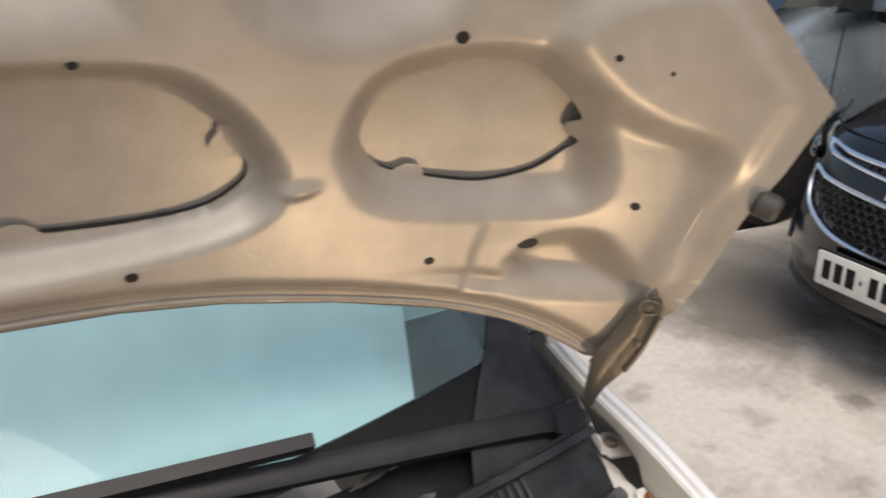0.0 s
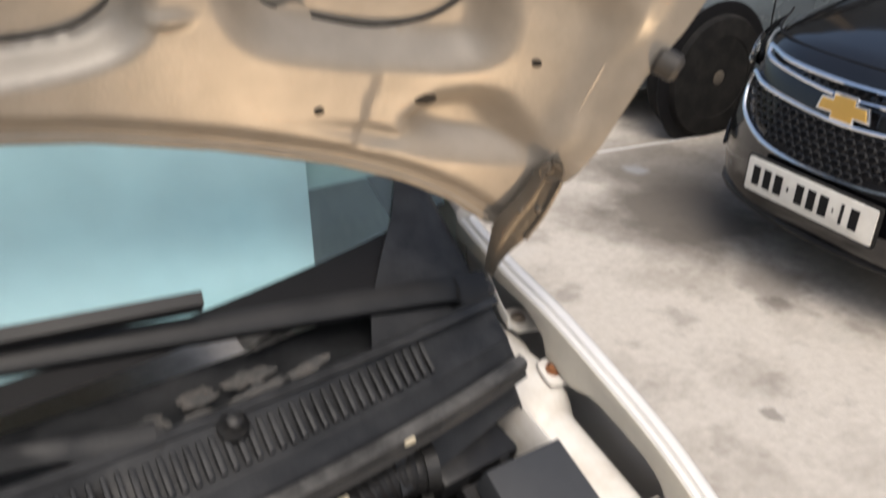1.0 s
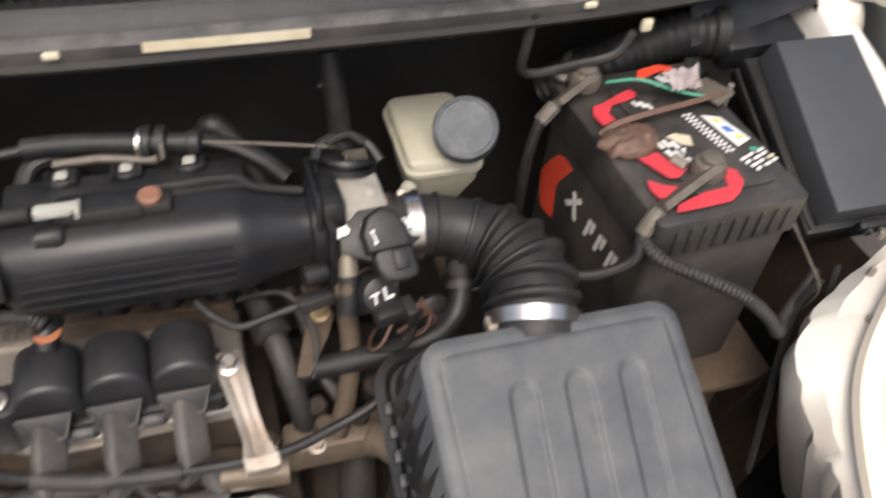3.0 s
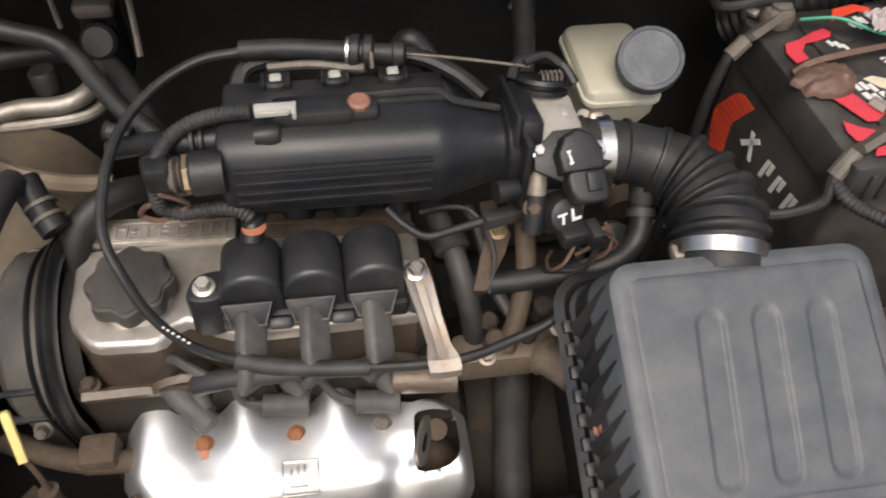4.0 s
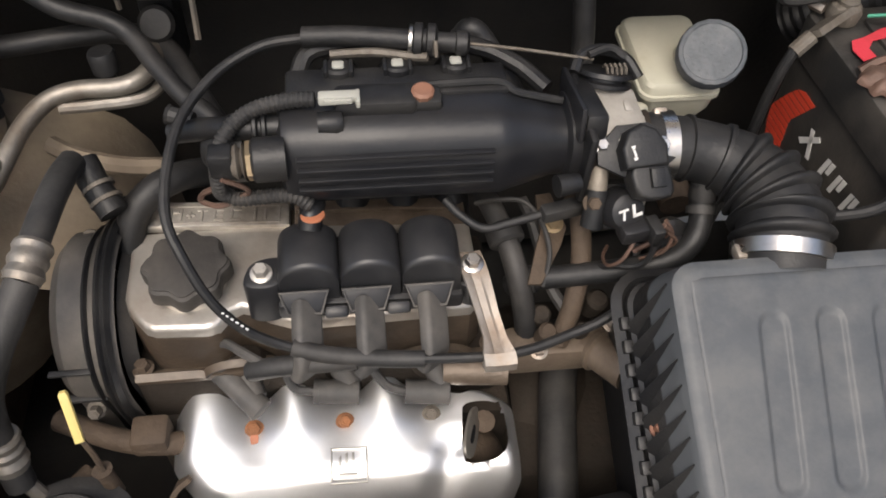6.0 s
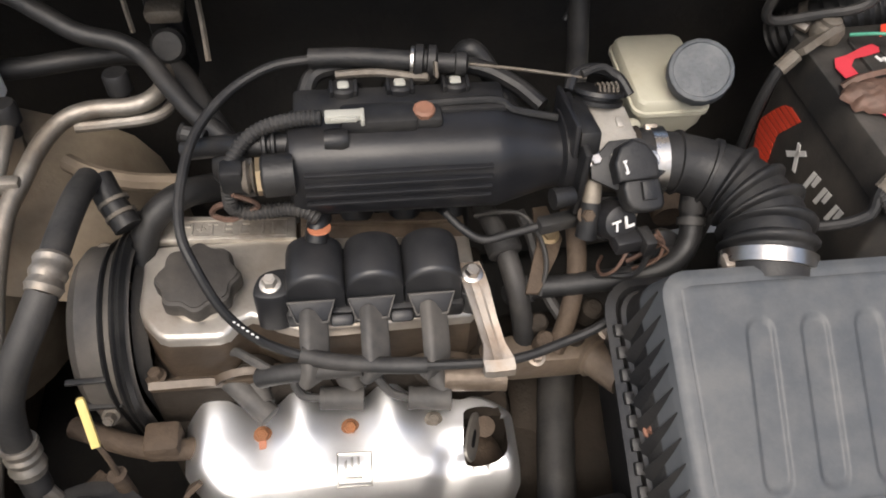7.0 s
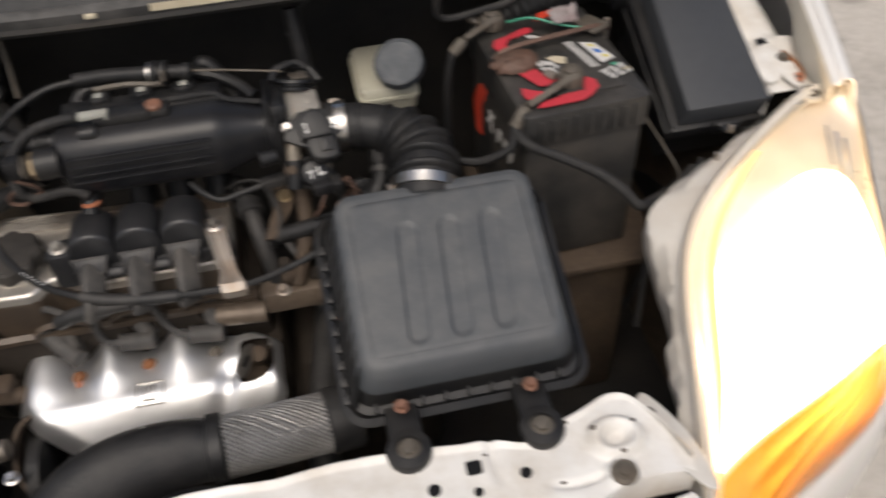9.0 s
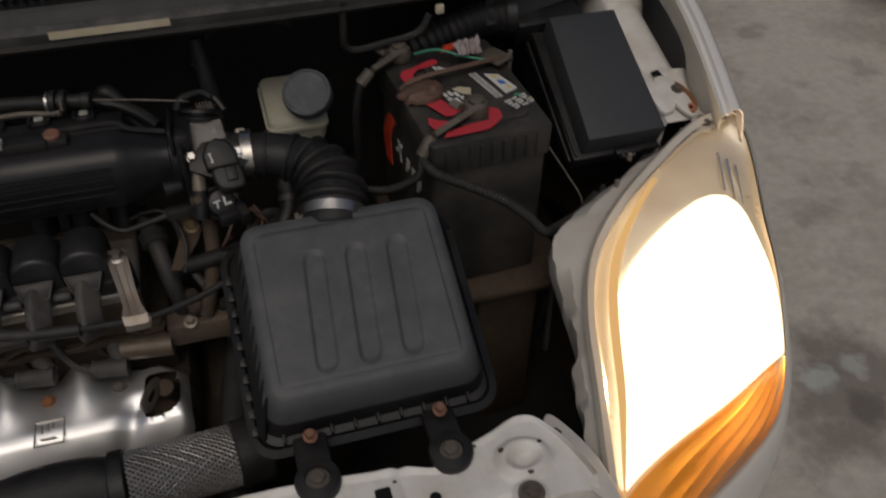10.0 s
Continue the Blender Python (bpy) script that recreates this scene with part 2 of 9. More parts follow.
M["dark_glass"] = mat("dark_glass", (0.010, 0.012, 0.014), 0.06, 0.0, (30, 0.1), None, 9, 0, (60, 0.0), coat=1.0)
M["surround_glow"] = plain_emission("surround_glow", (1.0, 0.58, 0.22), 2.4)
M["lit_reflector"] = plain_emission("lit_reflector", (1.0, 0.83, 0.55), 9.0)


def concrete():
    m = bpy.data.materials.new("concrete")
    m.use_nodes = True
    t = m.node_tree
    b = t.nodes["Principled BSDF"]
    co = t.nodes.new("ShaderNodeTexCoord")

    def noise_node(scale, detail, rough):
        n = t.nodes.new("ShaderNodeTexNoise")
        n.inputs["Scale"].default_value, n.inputs["Detail"].default_value, n.inputs["Roughness"].default_value = scale, detail, rough
        t.links.new(co.outputs["Object"], n.inputs["Vector"])
        return n

    def ramp(src, lo, hi, to):
        r = t.nodes.new("ShaderNodeMapRange")
        r.inputs["From Min"].default_value, r.inputs["From Max"].default_value, r.inputs["To Max"].default_value = lo, hi, to
        t.links.new(src, r.inputs["Value"])
        return r.outputs[0]

    def blend(fac, a, colour):
        x = t.nodes.new("ShaderNodeMixRGB")
        t.links.new(fac, x.inputs[0])
        if isinstance(a, tuple):
            x.inputs[1].default_value = (*a, 1)
        else:
            t.links.new(a, x.inputs[1])
        x.inputs[2].default_value = (*colour, 1)
        return x.outputs[0]

    c = blend(ramp(noise_node(35, 8, 0.7).outputs["Fac"], 0.35, 0.7, 0.75), (0.53, 0.49, 0.435), (0.40, 0.365, 0.315))
    c = blend(ramp(noise_node(2.2, 10, 0.62).outputs["Fac"], 0.48, 0.64, 0.55), c, (0.255, 0.228, 0.19))
    c = blend(ramp(noise_node(6.0, 11, 0.6).outputs["Fac"], 0.56, 0.68, 0.4), c, (0.15, 0.13, 0.11))
    c = blend(ramp(noise_node(3.1, 10, 0.55).outputs["Fac"], 0.60, 0.66, 0.35), c, (0.50, 0.475, 0.43))
    c = blend(ramp(noise_node(220, 3, 0.6).outputs["Fac"], 0.62, 0.75, 0.5), c, (0.16, 0.14, 0.12))
    # oil and damp stains with ragged edges; at 2.42, 1.05 partly painted car shadow
    rag = t.nodes.new("ShaderNodeVectorMath")
    rag.operation = "MULTIPLY_ADD"
    rag.inputs[1].default_value = (0.55, 0.55, 0.0)
    t.links.new(noise_node(3.5, 9, 0.65).outputs["Color"], rag.inputs[0])
    t.links.new(co.outputs["Object"], rag.inputs[2])
    fine = t.nodes.new("ShaderNodeVectorMath")
    fine.operation = "MULTIPLY_ADD"
    fine.inputs[1].default_value = (0.10, 0.10, 0.0)
    t.links.new(noise_node(16, 8, 0.6).outputs["Color"], fine.inputs[0])
    t.links.new(co.outputs["Object"], fine.inputs[2])
    for warp, half, x, y, r, amount, colour in ((rag, 0.275, 2.56, 1.60, 0.50, 0.9, (0.105, 0.09, 0.072)), (rag, 0.275, 2.85, 1.95, 0.50, 0.7, (0.115, 0.10, 0.082)), (rag, 0.275, 2.42, 1.05, 0.20, 0.55, (0.12, 0.10, 0.085)),
                                                (fine, 0.05, 2.31, 1.62, 0.055, 0.6, (0.13, 0.115, 0.095)), (fine, 0.05, 2.28, 0.98, 0.06, 0.65, (0.11, 0.095, 0.08)), (fine, 0.05, 1.80, 0.64, 0.032, 0.6, (0.13, 0.115, 0.10)),
                                                (fine, 0.05, 2.72, 2.00, 0.07, 0.5, (0.34, 0.36, 0.38)), (fine, 0.05, 1.75, 1.35, 0.05, 0.45, (0.16, 0.14, 0.12)), (rag, 0.275, 1.17, 0.05, 0.19, 0.75, (0.15, 0.132, 0.11)), (fine, 0.05, 1.13, 0.11, 0.042, 0.5, (0.55, 0.60, 0.56)), (fine, 0.05, 1.22, 0.12, 0.034, 0.45, (0.55, 0.58, 0.54)), (fine, 0.05, 1.18, 0.02, 0.050, 0.7, (0.12, 0.105, 0.09))):
        d = t.nodes.new("ShaderNodeVectorMath")
        d.operation = "DISTANCE"
        d.inputs[1].default_value = (x + half, y + half, 0.0)
        t.links.new(warp.outputs[0], d.inputs[0])
        c = blend(ramp(d.outputs["Value"], r, r * 0.45, amount), c, colour)
    t.links.new(c, b.inputs["Base Color"])
    b.inputs["Roughness"].default_value = 0.85
    bp = t.nodes.new("ShaderNodeBump")
    bp.inputs["Strength"].default_value, bp.inputs["Distance"].default_value = 0.35, 0.006
    t.links.new(noise_node(60, 9, 0.7).outputs["Fac"], bp.inputs["Height"])
    t.links.new(bp.outputs[0], b.inputs["Normal"])
    return m


M["concrete"] = concrete()
M["plug_grey"] = mat("plug_grey", (0.36, 0.36, 0.32), 0.5, 0.0, (60, 0.3), (0.20, 0.19, 0.16), 30, 0.5)
M["bezel"] = mat("bezel", (0.80, 0.74, 0.64), 0.3, 0.35, (30, 0.15), (0.62, 0.53, 0.42), 14, 0.5, (90, 0.05))
M["dash_grey"] = mat("dash_grey", (0.52, 0.60, 0.58), 0.6, 0.0, (60, 0.3), (0.38, 0.45, 0.44), 8, 0.5, (200, 0.2))
M["braid"] = mat("braid", (0.33, 0.325, 0.315), 0.45, 0.6, (160, 0.45), (0.16, 0.145, 0.13), 24, 0.6, (220, 0.2))
M["timing_dust"] = mat("timing_dust", (0.055, 0.052, 0.048), 0.6, 0.0, (70, 0.35), (0.15, 0.13, 0.108), 10, 0.7, (260, 0.15), spec=0.4)
M["oil_cap"] = mat("oil_cap", (0.038, 0.035, 0.032), 0.6, 0.0, (80, 0.35), (0.075, 0.066, 0.056), 20, 0.6, (260, 0.2), spec=0.35)
M["dust"] = mat("dust", (0.085, 0.085, 0.083), 0.9, 0.0, (120, 0.5), (0.11, 0.10, 0.09), 60, 0.8, (300, 0.6), spec=0.2)
M["throttle_alu"] = mat("throttle_alu", (0.40, 0.375, 0.335), 0.48, 0.35, (120, 0.35), (0.24, 0.21, 0.175), 26, 0.6, (220, 0.3))
# wing flange: dust, with the inner wall's shade mixed into the beige
M["flange_dust_shade"] = mat("flange_dust_shade", (0.56, 0.53, 0.46), 0.6, 0.0, (40, 0.3), (0.44, 0.40, 0.33), 12, 0.6, (160, 0.15), spec=0.3)
M["wiper_black"] = mat("wiper_black", (0.0085, 0.0092, 0.0105), 0.42, 0.0, (80, 0.35), (0.020, 0.020, 0.021), 18, 0.5, (420, 0.12), spec=0.32)
M["scrap"] = mat("scrap", (0.36, 0.325, 0.32), 0.7, 0.0, (90, 0.3), (0.22, 0.15, 0.15), 60, 0.8, (200, 0.3))
M["hinge_paint"] = mat("hinge_paint", (0.120, 0.107, 0.090), 0.45, 0.35, (60, 0.45), (0.085, 0.068, 0.052), 26, 0.7, (200, 0.3))
M["wall_dark"] = mat("wall_dark", (0.075, 0.080, 0.078), 0.7, 0.0, (4, 0.4), (0.045, 0.045, 0.042), 1.2, 0.7, (20, 0.3))


# ---- mesh helpers ----
def thing(name, at, label, category, group="", kind=""):
    """A top-level thing: an Empty at its base."""
    ob = new(name)
    ob.location = at
    ob.empty_display_size = 0.02
    ob["base_x"], ob["base_y"], ob["base_z"] = at
    return tagged(ob, label, category, group, kind)


def root_at(ob):
    while ob.parent:
        ob = ob.parent
    return Vector((ob["base_x"], ob["base_y"], ob["base_z"])) if "base_x" in ob else Vector((0, 0, 0))


def finish(name, bm, material, sharp=32):
    me = bpy.data.meshes.new(name)
    bmesh.ops.recalc_face_normals(bm, faces=bm.faces)
    bm.to_mesh(me)
    bm.free()
    for p in me.polygons:
        p.use_smooth = True
    me.set_sharp_from_angle(angle=radians(sharp))
    me.materials.append(material)
    return me


def part(name, bm, material, parent, label="", sharp=32):
    """Links a bmesh, given in world metres, as one mesh under a thing or a part."""
    bm.transform(Matrix.Translation(-root_at(parent)))
    ob = new(name, finish(name, bm, material, sharp))
    ob.parent = parent
    return tagged(ob, label)


def solid(name, bm, material, label, category, kind="", sharp=32):
    """A top-level thing of one mesh."""
    return tagged(new(name, finish(name, bm, material, sharp)), label, category, "", kind)


def smooth_line(pts, n=6):
    """A Catmull-Rom line through the points."""
    p = [Vector(q) for q in pts]
    if len(p) < 3:
        return p
    q = [p[0] * 2 - p[1]] + p + [p[-1] * 2 - p[-2]]
    out = []
    for i in range(1, len(q) - 2):
        for k in range(n):
            t = k / n
            a, b, c, d = q[i - 1], q[i], q[i + 1], q[i + 2]
            out.append(0.5 * (2 * b + (c - a) * t + (2 * a - 5 * b + 4 * c - d) * t * t + (3 * b - a - 3 * c + d) * t ** 3))
    out.append(p[-1])
    return out


def sweep(bm, line, section, caps=True):
    """Sweeps section(i, k) -> list of (a, b) offsets along the line; k is 0..1."""
    line = [Vector(p) for p in line]
    n = len(line)
    t0 = (line[1] - line[0]).normalized()
    side = t0.orthogonal().normalized()
    rings = []
    for i, p in enumerate(line):
        t = (line[min(i + 1, n - 1)] - line[max(i - 1, 0)]).normalized()
        side = (side - t * side.dot(t)).normalized()
        up = t.cross(side)
        rings.append([bm.verts.new(p + side * a + up * b) for a, b in section(i, i / (n - 1))])
    m = len(rings[0])
    for r, s in zip(rings, rings[1:]):
        for j in range(m):
            bm.faces.new((r[j], r[(j + 1) % m], s[(j + 1) % m], s[j]))
    if caps:
        bm.faces.new(list(reversed(rings[0])))
        bm.faces.new(rings[-1])
    return bm


def circle(r, n=12):
    return [(r * math.cos(2 * math.pi * i / n), r * math.sin(2 * math.pi * i / n)) for i in range(n)]


def tube(pts, r, n=12, steps=6, bm=None):
    """A smooth hose or pipe. r: a radius, or a function of 0..1."""
    bm = bm or bmesh.new()
    line = smooth_line(pts, steps)
    return sweep(bm, line, lambda i, k: circle(r(k) if callable(r) else r, n))


def ridged(pts, r, pitch=0.004, depth=0.0012, n=14):
    """A corrugated hose."""
    line = smooth_line(pts, 10)
    length = sum((b - a).length for a, b in zip(line, line[1:]))
    count = max(8, int(length / pitch * 4))
    fine, acc, j = [], 0.0, 0
    cum = [0.0]
    for a, b in zip(line, line[1:]):
        cum.append(cum[-1] + (b - a).length)
    for i in range(count + 1):
        s = length * i / count
        while j < len(cum) - 2 and cum[j + 1] < s:
            j += 1
        f = (s - cum[j]) / max(1e-9, cum[j + 1] - cum[j])
        fine.append(line[j].lerp(line[j + 1], min(1, f)))
    return sweep(bmesh.new(), fine, lambda i, k: circle((r(k) if callable(r) else r) + depth * (0, 0.8, 1, 0.2)[i % 4], n))


def axes(direction):
    """A turn whose z runs along the direction."""
    return Vector(direction).to_track_quat("Z", "Y").to_matrix().to_4x4()


def lathe(profile, at, direction=(0, 0, 1), n=24, bm=None, lobes=(0, 0.0)):
    """Turns (radius, height) pairs round a direction; lobes: count and depth for a fluted rim."""
    bm = bm or bmesh.new()
    m = Matrix.Translation(at) @ axes(direction)
    rings = []
    for r, h in profile:
        ring = []
        for i in range(n):
            a = 2 * math.pi * i / n
            q = r * (1 + lobes[1] * math.cos(lobes[0] * a)) if lobes[0] else r
            ring.append(bm.verts.new(m @ Vector((q * math.cos(a), q * math.sin(a), h))))
        rings.append(ring)
    for r, s in zip(rings, rings[1:]):
        for j in range(n):
            bm.faces.new((r[j], r[(j + 1) % n], s[(j + 1) % n], s[j]))
    bm.faces.new(list(reversed(rings[0])))
    bm.faces.new(rings[-1])
    return bm


def box(at, size, bevel=0.003, turn=None, bm=None, segments=2):
    """A bevelled block with its centre at a place."""
    out = bmesh.new()
    bmesh.ops.create_cube(out, size=1)
    out.transform(Matrix.Diagonal((*size, 1)))
    if bevel > 0:
        bmesh.ops.bevel(out, geom=list(out.edges), offset=min(bevel, min(size) * 0.45), segments=segments, profile=0.5, affect="EDGES")
    out.transform(Matrix.Translation(at) @ (turn or Matrix()))
    return join(bm, out) if bm else out


def join(a, b):
    """Adds bmesh b to bmesh a."""
    me = bpy.data.meshes.new("join")
    b.to_mesh(me)
    b.free()
    a.from_mesh(me)
    bpy.data.meshes.remove(me)
    return a


def prism(outline, h, m, bevel=0.0, bm=None, segments=2):
    """A flat outline in x, y, raised by h along z, bevelled, and put in place by m."""
    out = bmesh.new()
    lower = [out.verts.new((x, y, 0)) for x, y in outline]
    f = out.faces.new(lower)
    up = bmesh.ops.extrude_face_region(out, geom=[f])
    bmesh.ops.translate(out, vec=(0, 0, h), verts=[g for g in up["geom"] if isinstance(g, bmesh.types.BMVert)])
    bmesh.ops.recalc_face_normals(out, faces=out.faces)
    if bevel > 0:
        top = [e for e in out.edges if all(abs(v.co.z - h) < 1e-6 for v in e.verts)]
        bmesh.ops.bevel(out, geom=top, offset=bevel, segments=segments, profile=0.5, affect="EDGES")
    out.transform(m)
    return join(bm, out) if bm else out


def round_rect(w, h, r, n=4):
    pts = []
    for cx, cy, a0 in ((w / 2 - r, h / 2 - r, 0), (-w / 2 + r, h / 2 - r, 90), (-w / 2 + r, -h / 2 + r, 180), (w / 2 - r, -h / 2 + r, 270)):
        for i in range(n + 1):
            a = radians(a0 + 90 * i / n)
            pts.append((cx + r * math.cos(a), cy + r * math.sin(a)))
    return pts


def plane_at(origin, right, up):
    """A pose whose x runs to the right, y up the surface and z out of it."""
    x = Vector(right).normalized()
    z = x.cross(Vector(up)).normalized()
    y = z.cross(x)
    m = Matrix((x, y, z)).transposed().to_4x4()
    return Matrix.Translation(origin) @ m


def grid(rows, close=False, bm=None):
    """A sheet from rows of points."""
    bm = bm or bmesh.new()
    v = [[bm.verts.new(p) for p in row] for row in rows]
    for a, b in zip(v, v[1:]):
        for j in range(len(a) if close else len(a) - 1):
            k = (j + 1) % len(a)
            bm.faces.new((a[j], a[k], b[k], b[j]))
    return bm


def thick(bm, t):
    """Gives a sheet its thickness."""
    bmesh.ops.recalc_face_normals(bm, faces=bm.faces)
    bmesh.ops.solidify(bm, geom=list(bm.faces), thickness=t)
    return bm


def hex_bolt(name, at, direction, r, h, material, parent, washer=True):
    bm = bmesh.new()
    if washer:
        lathe([(r * 1.45, 0), (r * 1.45, h * 0.22), (r * 1.2, h * 0.3)], at, direction, 18, bm)
    lathe([(r, 0), (r, h * 0.85), (r * 0.86, h)], at, direction, 6, bm)
    lathe([(r * 0.55, h * 0.98), (r * 0.5, h * 1.06)], at, direction, 12, bm)
    return part(name, bm, material, parent)


def inside(poly, x, y):
    """Signed distance to an outline, negative inside; x, y arrays."""
    p = np.array(poly)
    d = np.full(x.shape, 1e9)
    sign = np.ones(x.shape)
    for i in range(len(p)):
        a, b = p[i], p[(i + 1) % len(p)]
        e = b - a
        wx, wy = x - a[0], y - a[1]
        t = np.clip((wx * e[0] + wy * e[1]) / (e @ e), 0, 1)
        d = np.minimum(d, (wx - e[0] * t) ** 2 + (wy - e[1] * t) ** 2)
        c1, c2, c3 = y >= a[1], y < b[1], e[0] * wy > e[1] * wx
        flip = (c1 & c2 & c3) | (~c1 & ~c2 & ~c3)
        sign = np.where(flip, -sign, sign)
    return sign * np.sqrt(d)


def rounded(poly, n=5):
    """A smooth closed outline through the points."""
    p = [Vector((*q, 0)) for q in poly]
    m, out = len(p), []
    for i in range(m):
        a, b, c, d = p[i - 1], p[i], p[(i + 1) % m], p[(i + 2) % m]
        for k in range(n):
            t = k / n
            v = 0.5 * (2 * b + (c - a) * t + (2 * a - 5 * b + 4 * c - d) * t * t + (3 * b - a - 3 * c + d) * t ** 3)
            out.append((v.x, v.y))
    return out


def step(x, w):
    t = np.clip(x / w, 0, 1)
    return t * t * (3 - 2 * t)


MID = 0.03  # the car's middle line

# ---- ground ----
bm = bmesh.new()
grid([[(x, y, 0) for x in (-60, -8, -3, 0, 3, 8, 60)] for y in (-60, -8, -3, 0, 3, 8, 60)], bm=bm)
solid("ground", bm, M["concrete"], "worn grey concrete yard with dark stains", "ground", "structure")

# ---- bonnet ----
HINGE = Vector((MID, 0.30, 1.02))
TILT_UP = radians(74)
ALONG = Vector((0, -math.cos(TILT_UP), math.sin(TILT_UP)))
INNER = Vector((0, -math.sin(TILT_UP), -math.cos(TILT_UP)))


def bonnet_at(u, v, depth=0.0):
    """A place on the bonnet's underside; depth: away from the engine."""
    crown = 0.12 * (abs(u - MID) / 0.62) ** 8
    return HINGE + Vector((u - MID, 0, 0)) + ALONG * v + INNER * (crown - depth)


half_edge = [(0.03, 0.125), (0.11, 0.121), (0.19, 0.114), (0.256, 0.102), (0.338, 0.079), (0.43, 0.048), (0.49, 0.023), (0.535, 0.0), (0.568, -0.022), (0.588, -0.022),
             (0.602, 0.021), (0.617, 0.081), (0.626, 0.15), (0.635, 0.194), (0.643, 0.254), (0.614, 0.293), (0.565, 0.35), (0.49, 0.41), (0.44, 0.47), (0.412, 0.57),
             (0.40, 0.65), (0.33, 0.69), (0.18, 0.71), (0.03, 0.715)]
bonnet_outline = half_edge + [(2 * MID - u, v) for u, v in reversed(half_edge[1:-1])]
right_cut = rounded([(0.3545, 0.208), (0.361, 0.190), (0.376, 0.1755), (0.411, 0.1635), (0.456, 0.154), (0.495, 0.158), (0.519, 0.174), (0.5265, 0.187), (0.518, 0.212), (0.490, 0.238), (0.466, 0.252), (0.430, 0.255), (0.393, 0.245), (0.368, 0.230)])
right_dish = rounded([(0.326, 0.213), (0.334, 0.182), (0.350, 0.160), (0.378, 0.145), (0.449, 0.129), (0.520, 0.124), (0.549, 0.142), (0.552, 0.178), (0.535, 0.215), (0.50, 0.252), (0.46, 0.273), (0.38, 0.272), (0.340, 0.250)])
mid_cut = rounded([(0.279, 0.195), (0.266, 0.176), (0.240, 0.168), (0.19, 0.168), (0.12, 0.174), (0.03, 0.177), (-0.06, 0.174), (-0.13, 0.168), (-0.18, 0.168), (-0.206, 0.176), (-0.219, 0.195), (-0.195, 0.233), (-0.14, 0.256), (0.03, 0.262), (0.2, 0.256), (0.25, 0.237)])
mid_dish = rounded([(0.298, 0.195), (0.276, 0.158), (0.19, 0.147), (0.03, 0.151), (-0.13, 0.147), (-0.216, 0.158), (-0.238, 0.195), (-0.2, 0.255), (-0.14, 0.28), (0.03, 0.284), (0.2, 0.28), (0.26, 0.255)])
top_dish = rounded([(0.30, 0.272), (0.258, 0.305), (0.262, 0.40), (0.32, 0.44), (0.41, 0.40), (0.432, 0.315), (0.40, 0.278), (0.345, 0.265)])
top_mid = rounded([(0.19, 0.288), (0.225, 0.31), (0.22, 0.5), (0.1, 0.56), (-0.04, 0.56), (-0.16, 0.5), (-0.165, 0.31), (-0.13, 0.288), (0.03, 0.285)])
hinge_dish = rounded([(0.474, 0.086), (0.482, 0.062), (0.508, 0.046), (0.550, 0.040), (0.588, 0.048), (0.590, 0.075), (0.556, 0.114), (0.516, 0.116), (0.490, 0.106)])
side_pad = rounded([(0.67, 0.33), (0.53, 0.325), (0.473, 0.290), (0.473, 0.258), (0.512, 0.220), (0.552, 0.197), (0.584, 0.188), (0.592, 0.165), (0.588, 0.12), (0.579, 0.07), (0.60, 0.02), (0.68, 0.02), (0.70, 0.20)])


def mirrored(poly):
    return [(2 * MID - u, v) for u, v in poly]


def bonnet_depth(u, v):
    """How far the pressing lies back from the face, by place."""
    d = 0 * u
    d += 0.022 * step(-inside(mid_dish, u, v), 0.019)
    for poly, h, w in ((right_dish, 0.022, 0.032), (top_dish, 0.034, 0.06), (hinge_dish, 0.019, 0.032), (side_pad, -0.014, 0.030)):
        for q in (poly, mirrored(poly)):
            d += h * step(-inside(q, u, v), w)
    d += 0.032 * step(-inside(top_mid, u, v), 0.06)
    lip = -inside(bonnet_outline, u, v)
    d += 0.007 * step(0.024 - lip, 0.014)
    seam = np.abs(lip - 0.036)
    d += 0.0032 * (1 - step(seam, 0.011)) * step(0.10 - v, 0.03) * step(0.50 - np.abs(u - MID), 0.05)
    for sgn in (1, -1):
        us = MID + sgn * (u - MID)
        d -= 0.004 * (1 - step(np.hypot((us - 0.303) / 1.0, (v - 0.183) / 0.35), 0.022)) * 1.0
        d += 0.003 * step(us - 0.440 - 0.15 * (v - 0.07), 0.004) * step(0.150 - v, 0.05) * step(v - 0.06, 0.01) * step(0.60 - us, 0.08)
    return d


us = np.linspace(MID - 0.63, MID + 0.63, 281)
vs = np.concatenate([np.linspace(-0.03, 0.33, 120), np.linspace(0.34, 0.72, 40)])
U, V = np.meshgrid(us, vs)
tabs = [(0.393, 0.1665), (0.5285, 0.197), (0.40, 0.252), (0.2695, 0.212), (0.19, 0.260), (0.144, 0.170), (-0.04, 0.172)]
bonnet = thing("bonnet", (MID, 0.33, 0.96), "open tan bonnet, bare pressed underside with cut-outs", "car bonnet")


def pressed(keep, extra, back=0.0, bm=None):
    bm = bm or bmesh.new()
    made = {}

    def vert(i, j):
        if (i, j) not in made:
            made[i, j] = bm.verts.new(bonnet_at(float(U[i, j]), float(V[i, j]), (float(D[i, j]) if extra is None else extra) + back))
        return made[i, j]

    for i in range(len(vs) - 1):
        for j in range(len(us) - 1):
            if keep[i, j] and keep[i + 1, j] and keep[i, j + 1] and keep[i + 1, j + 1]:
                bm.faces.new((vert(i, j), vert(i, j + 1), vert(i + 1, j + 1), vert(i + 1, j)))
    return bm


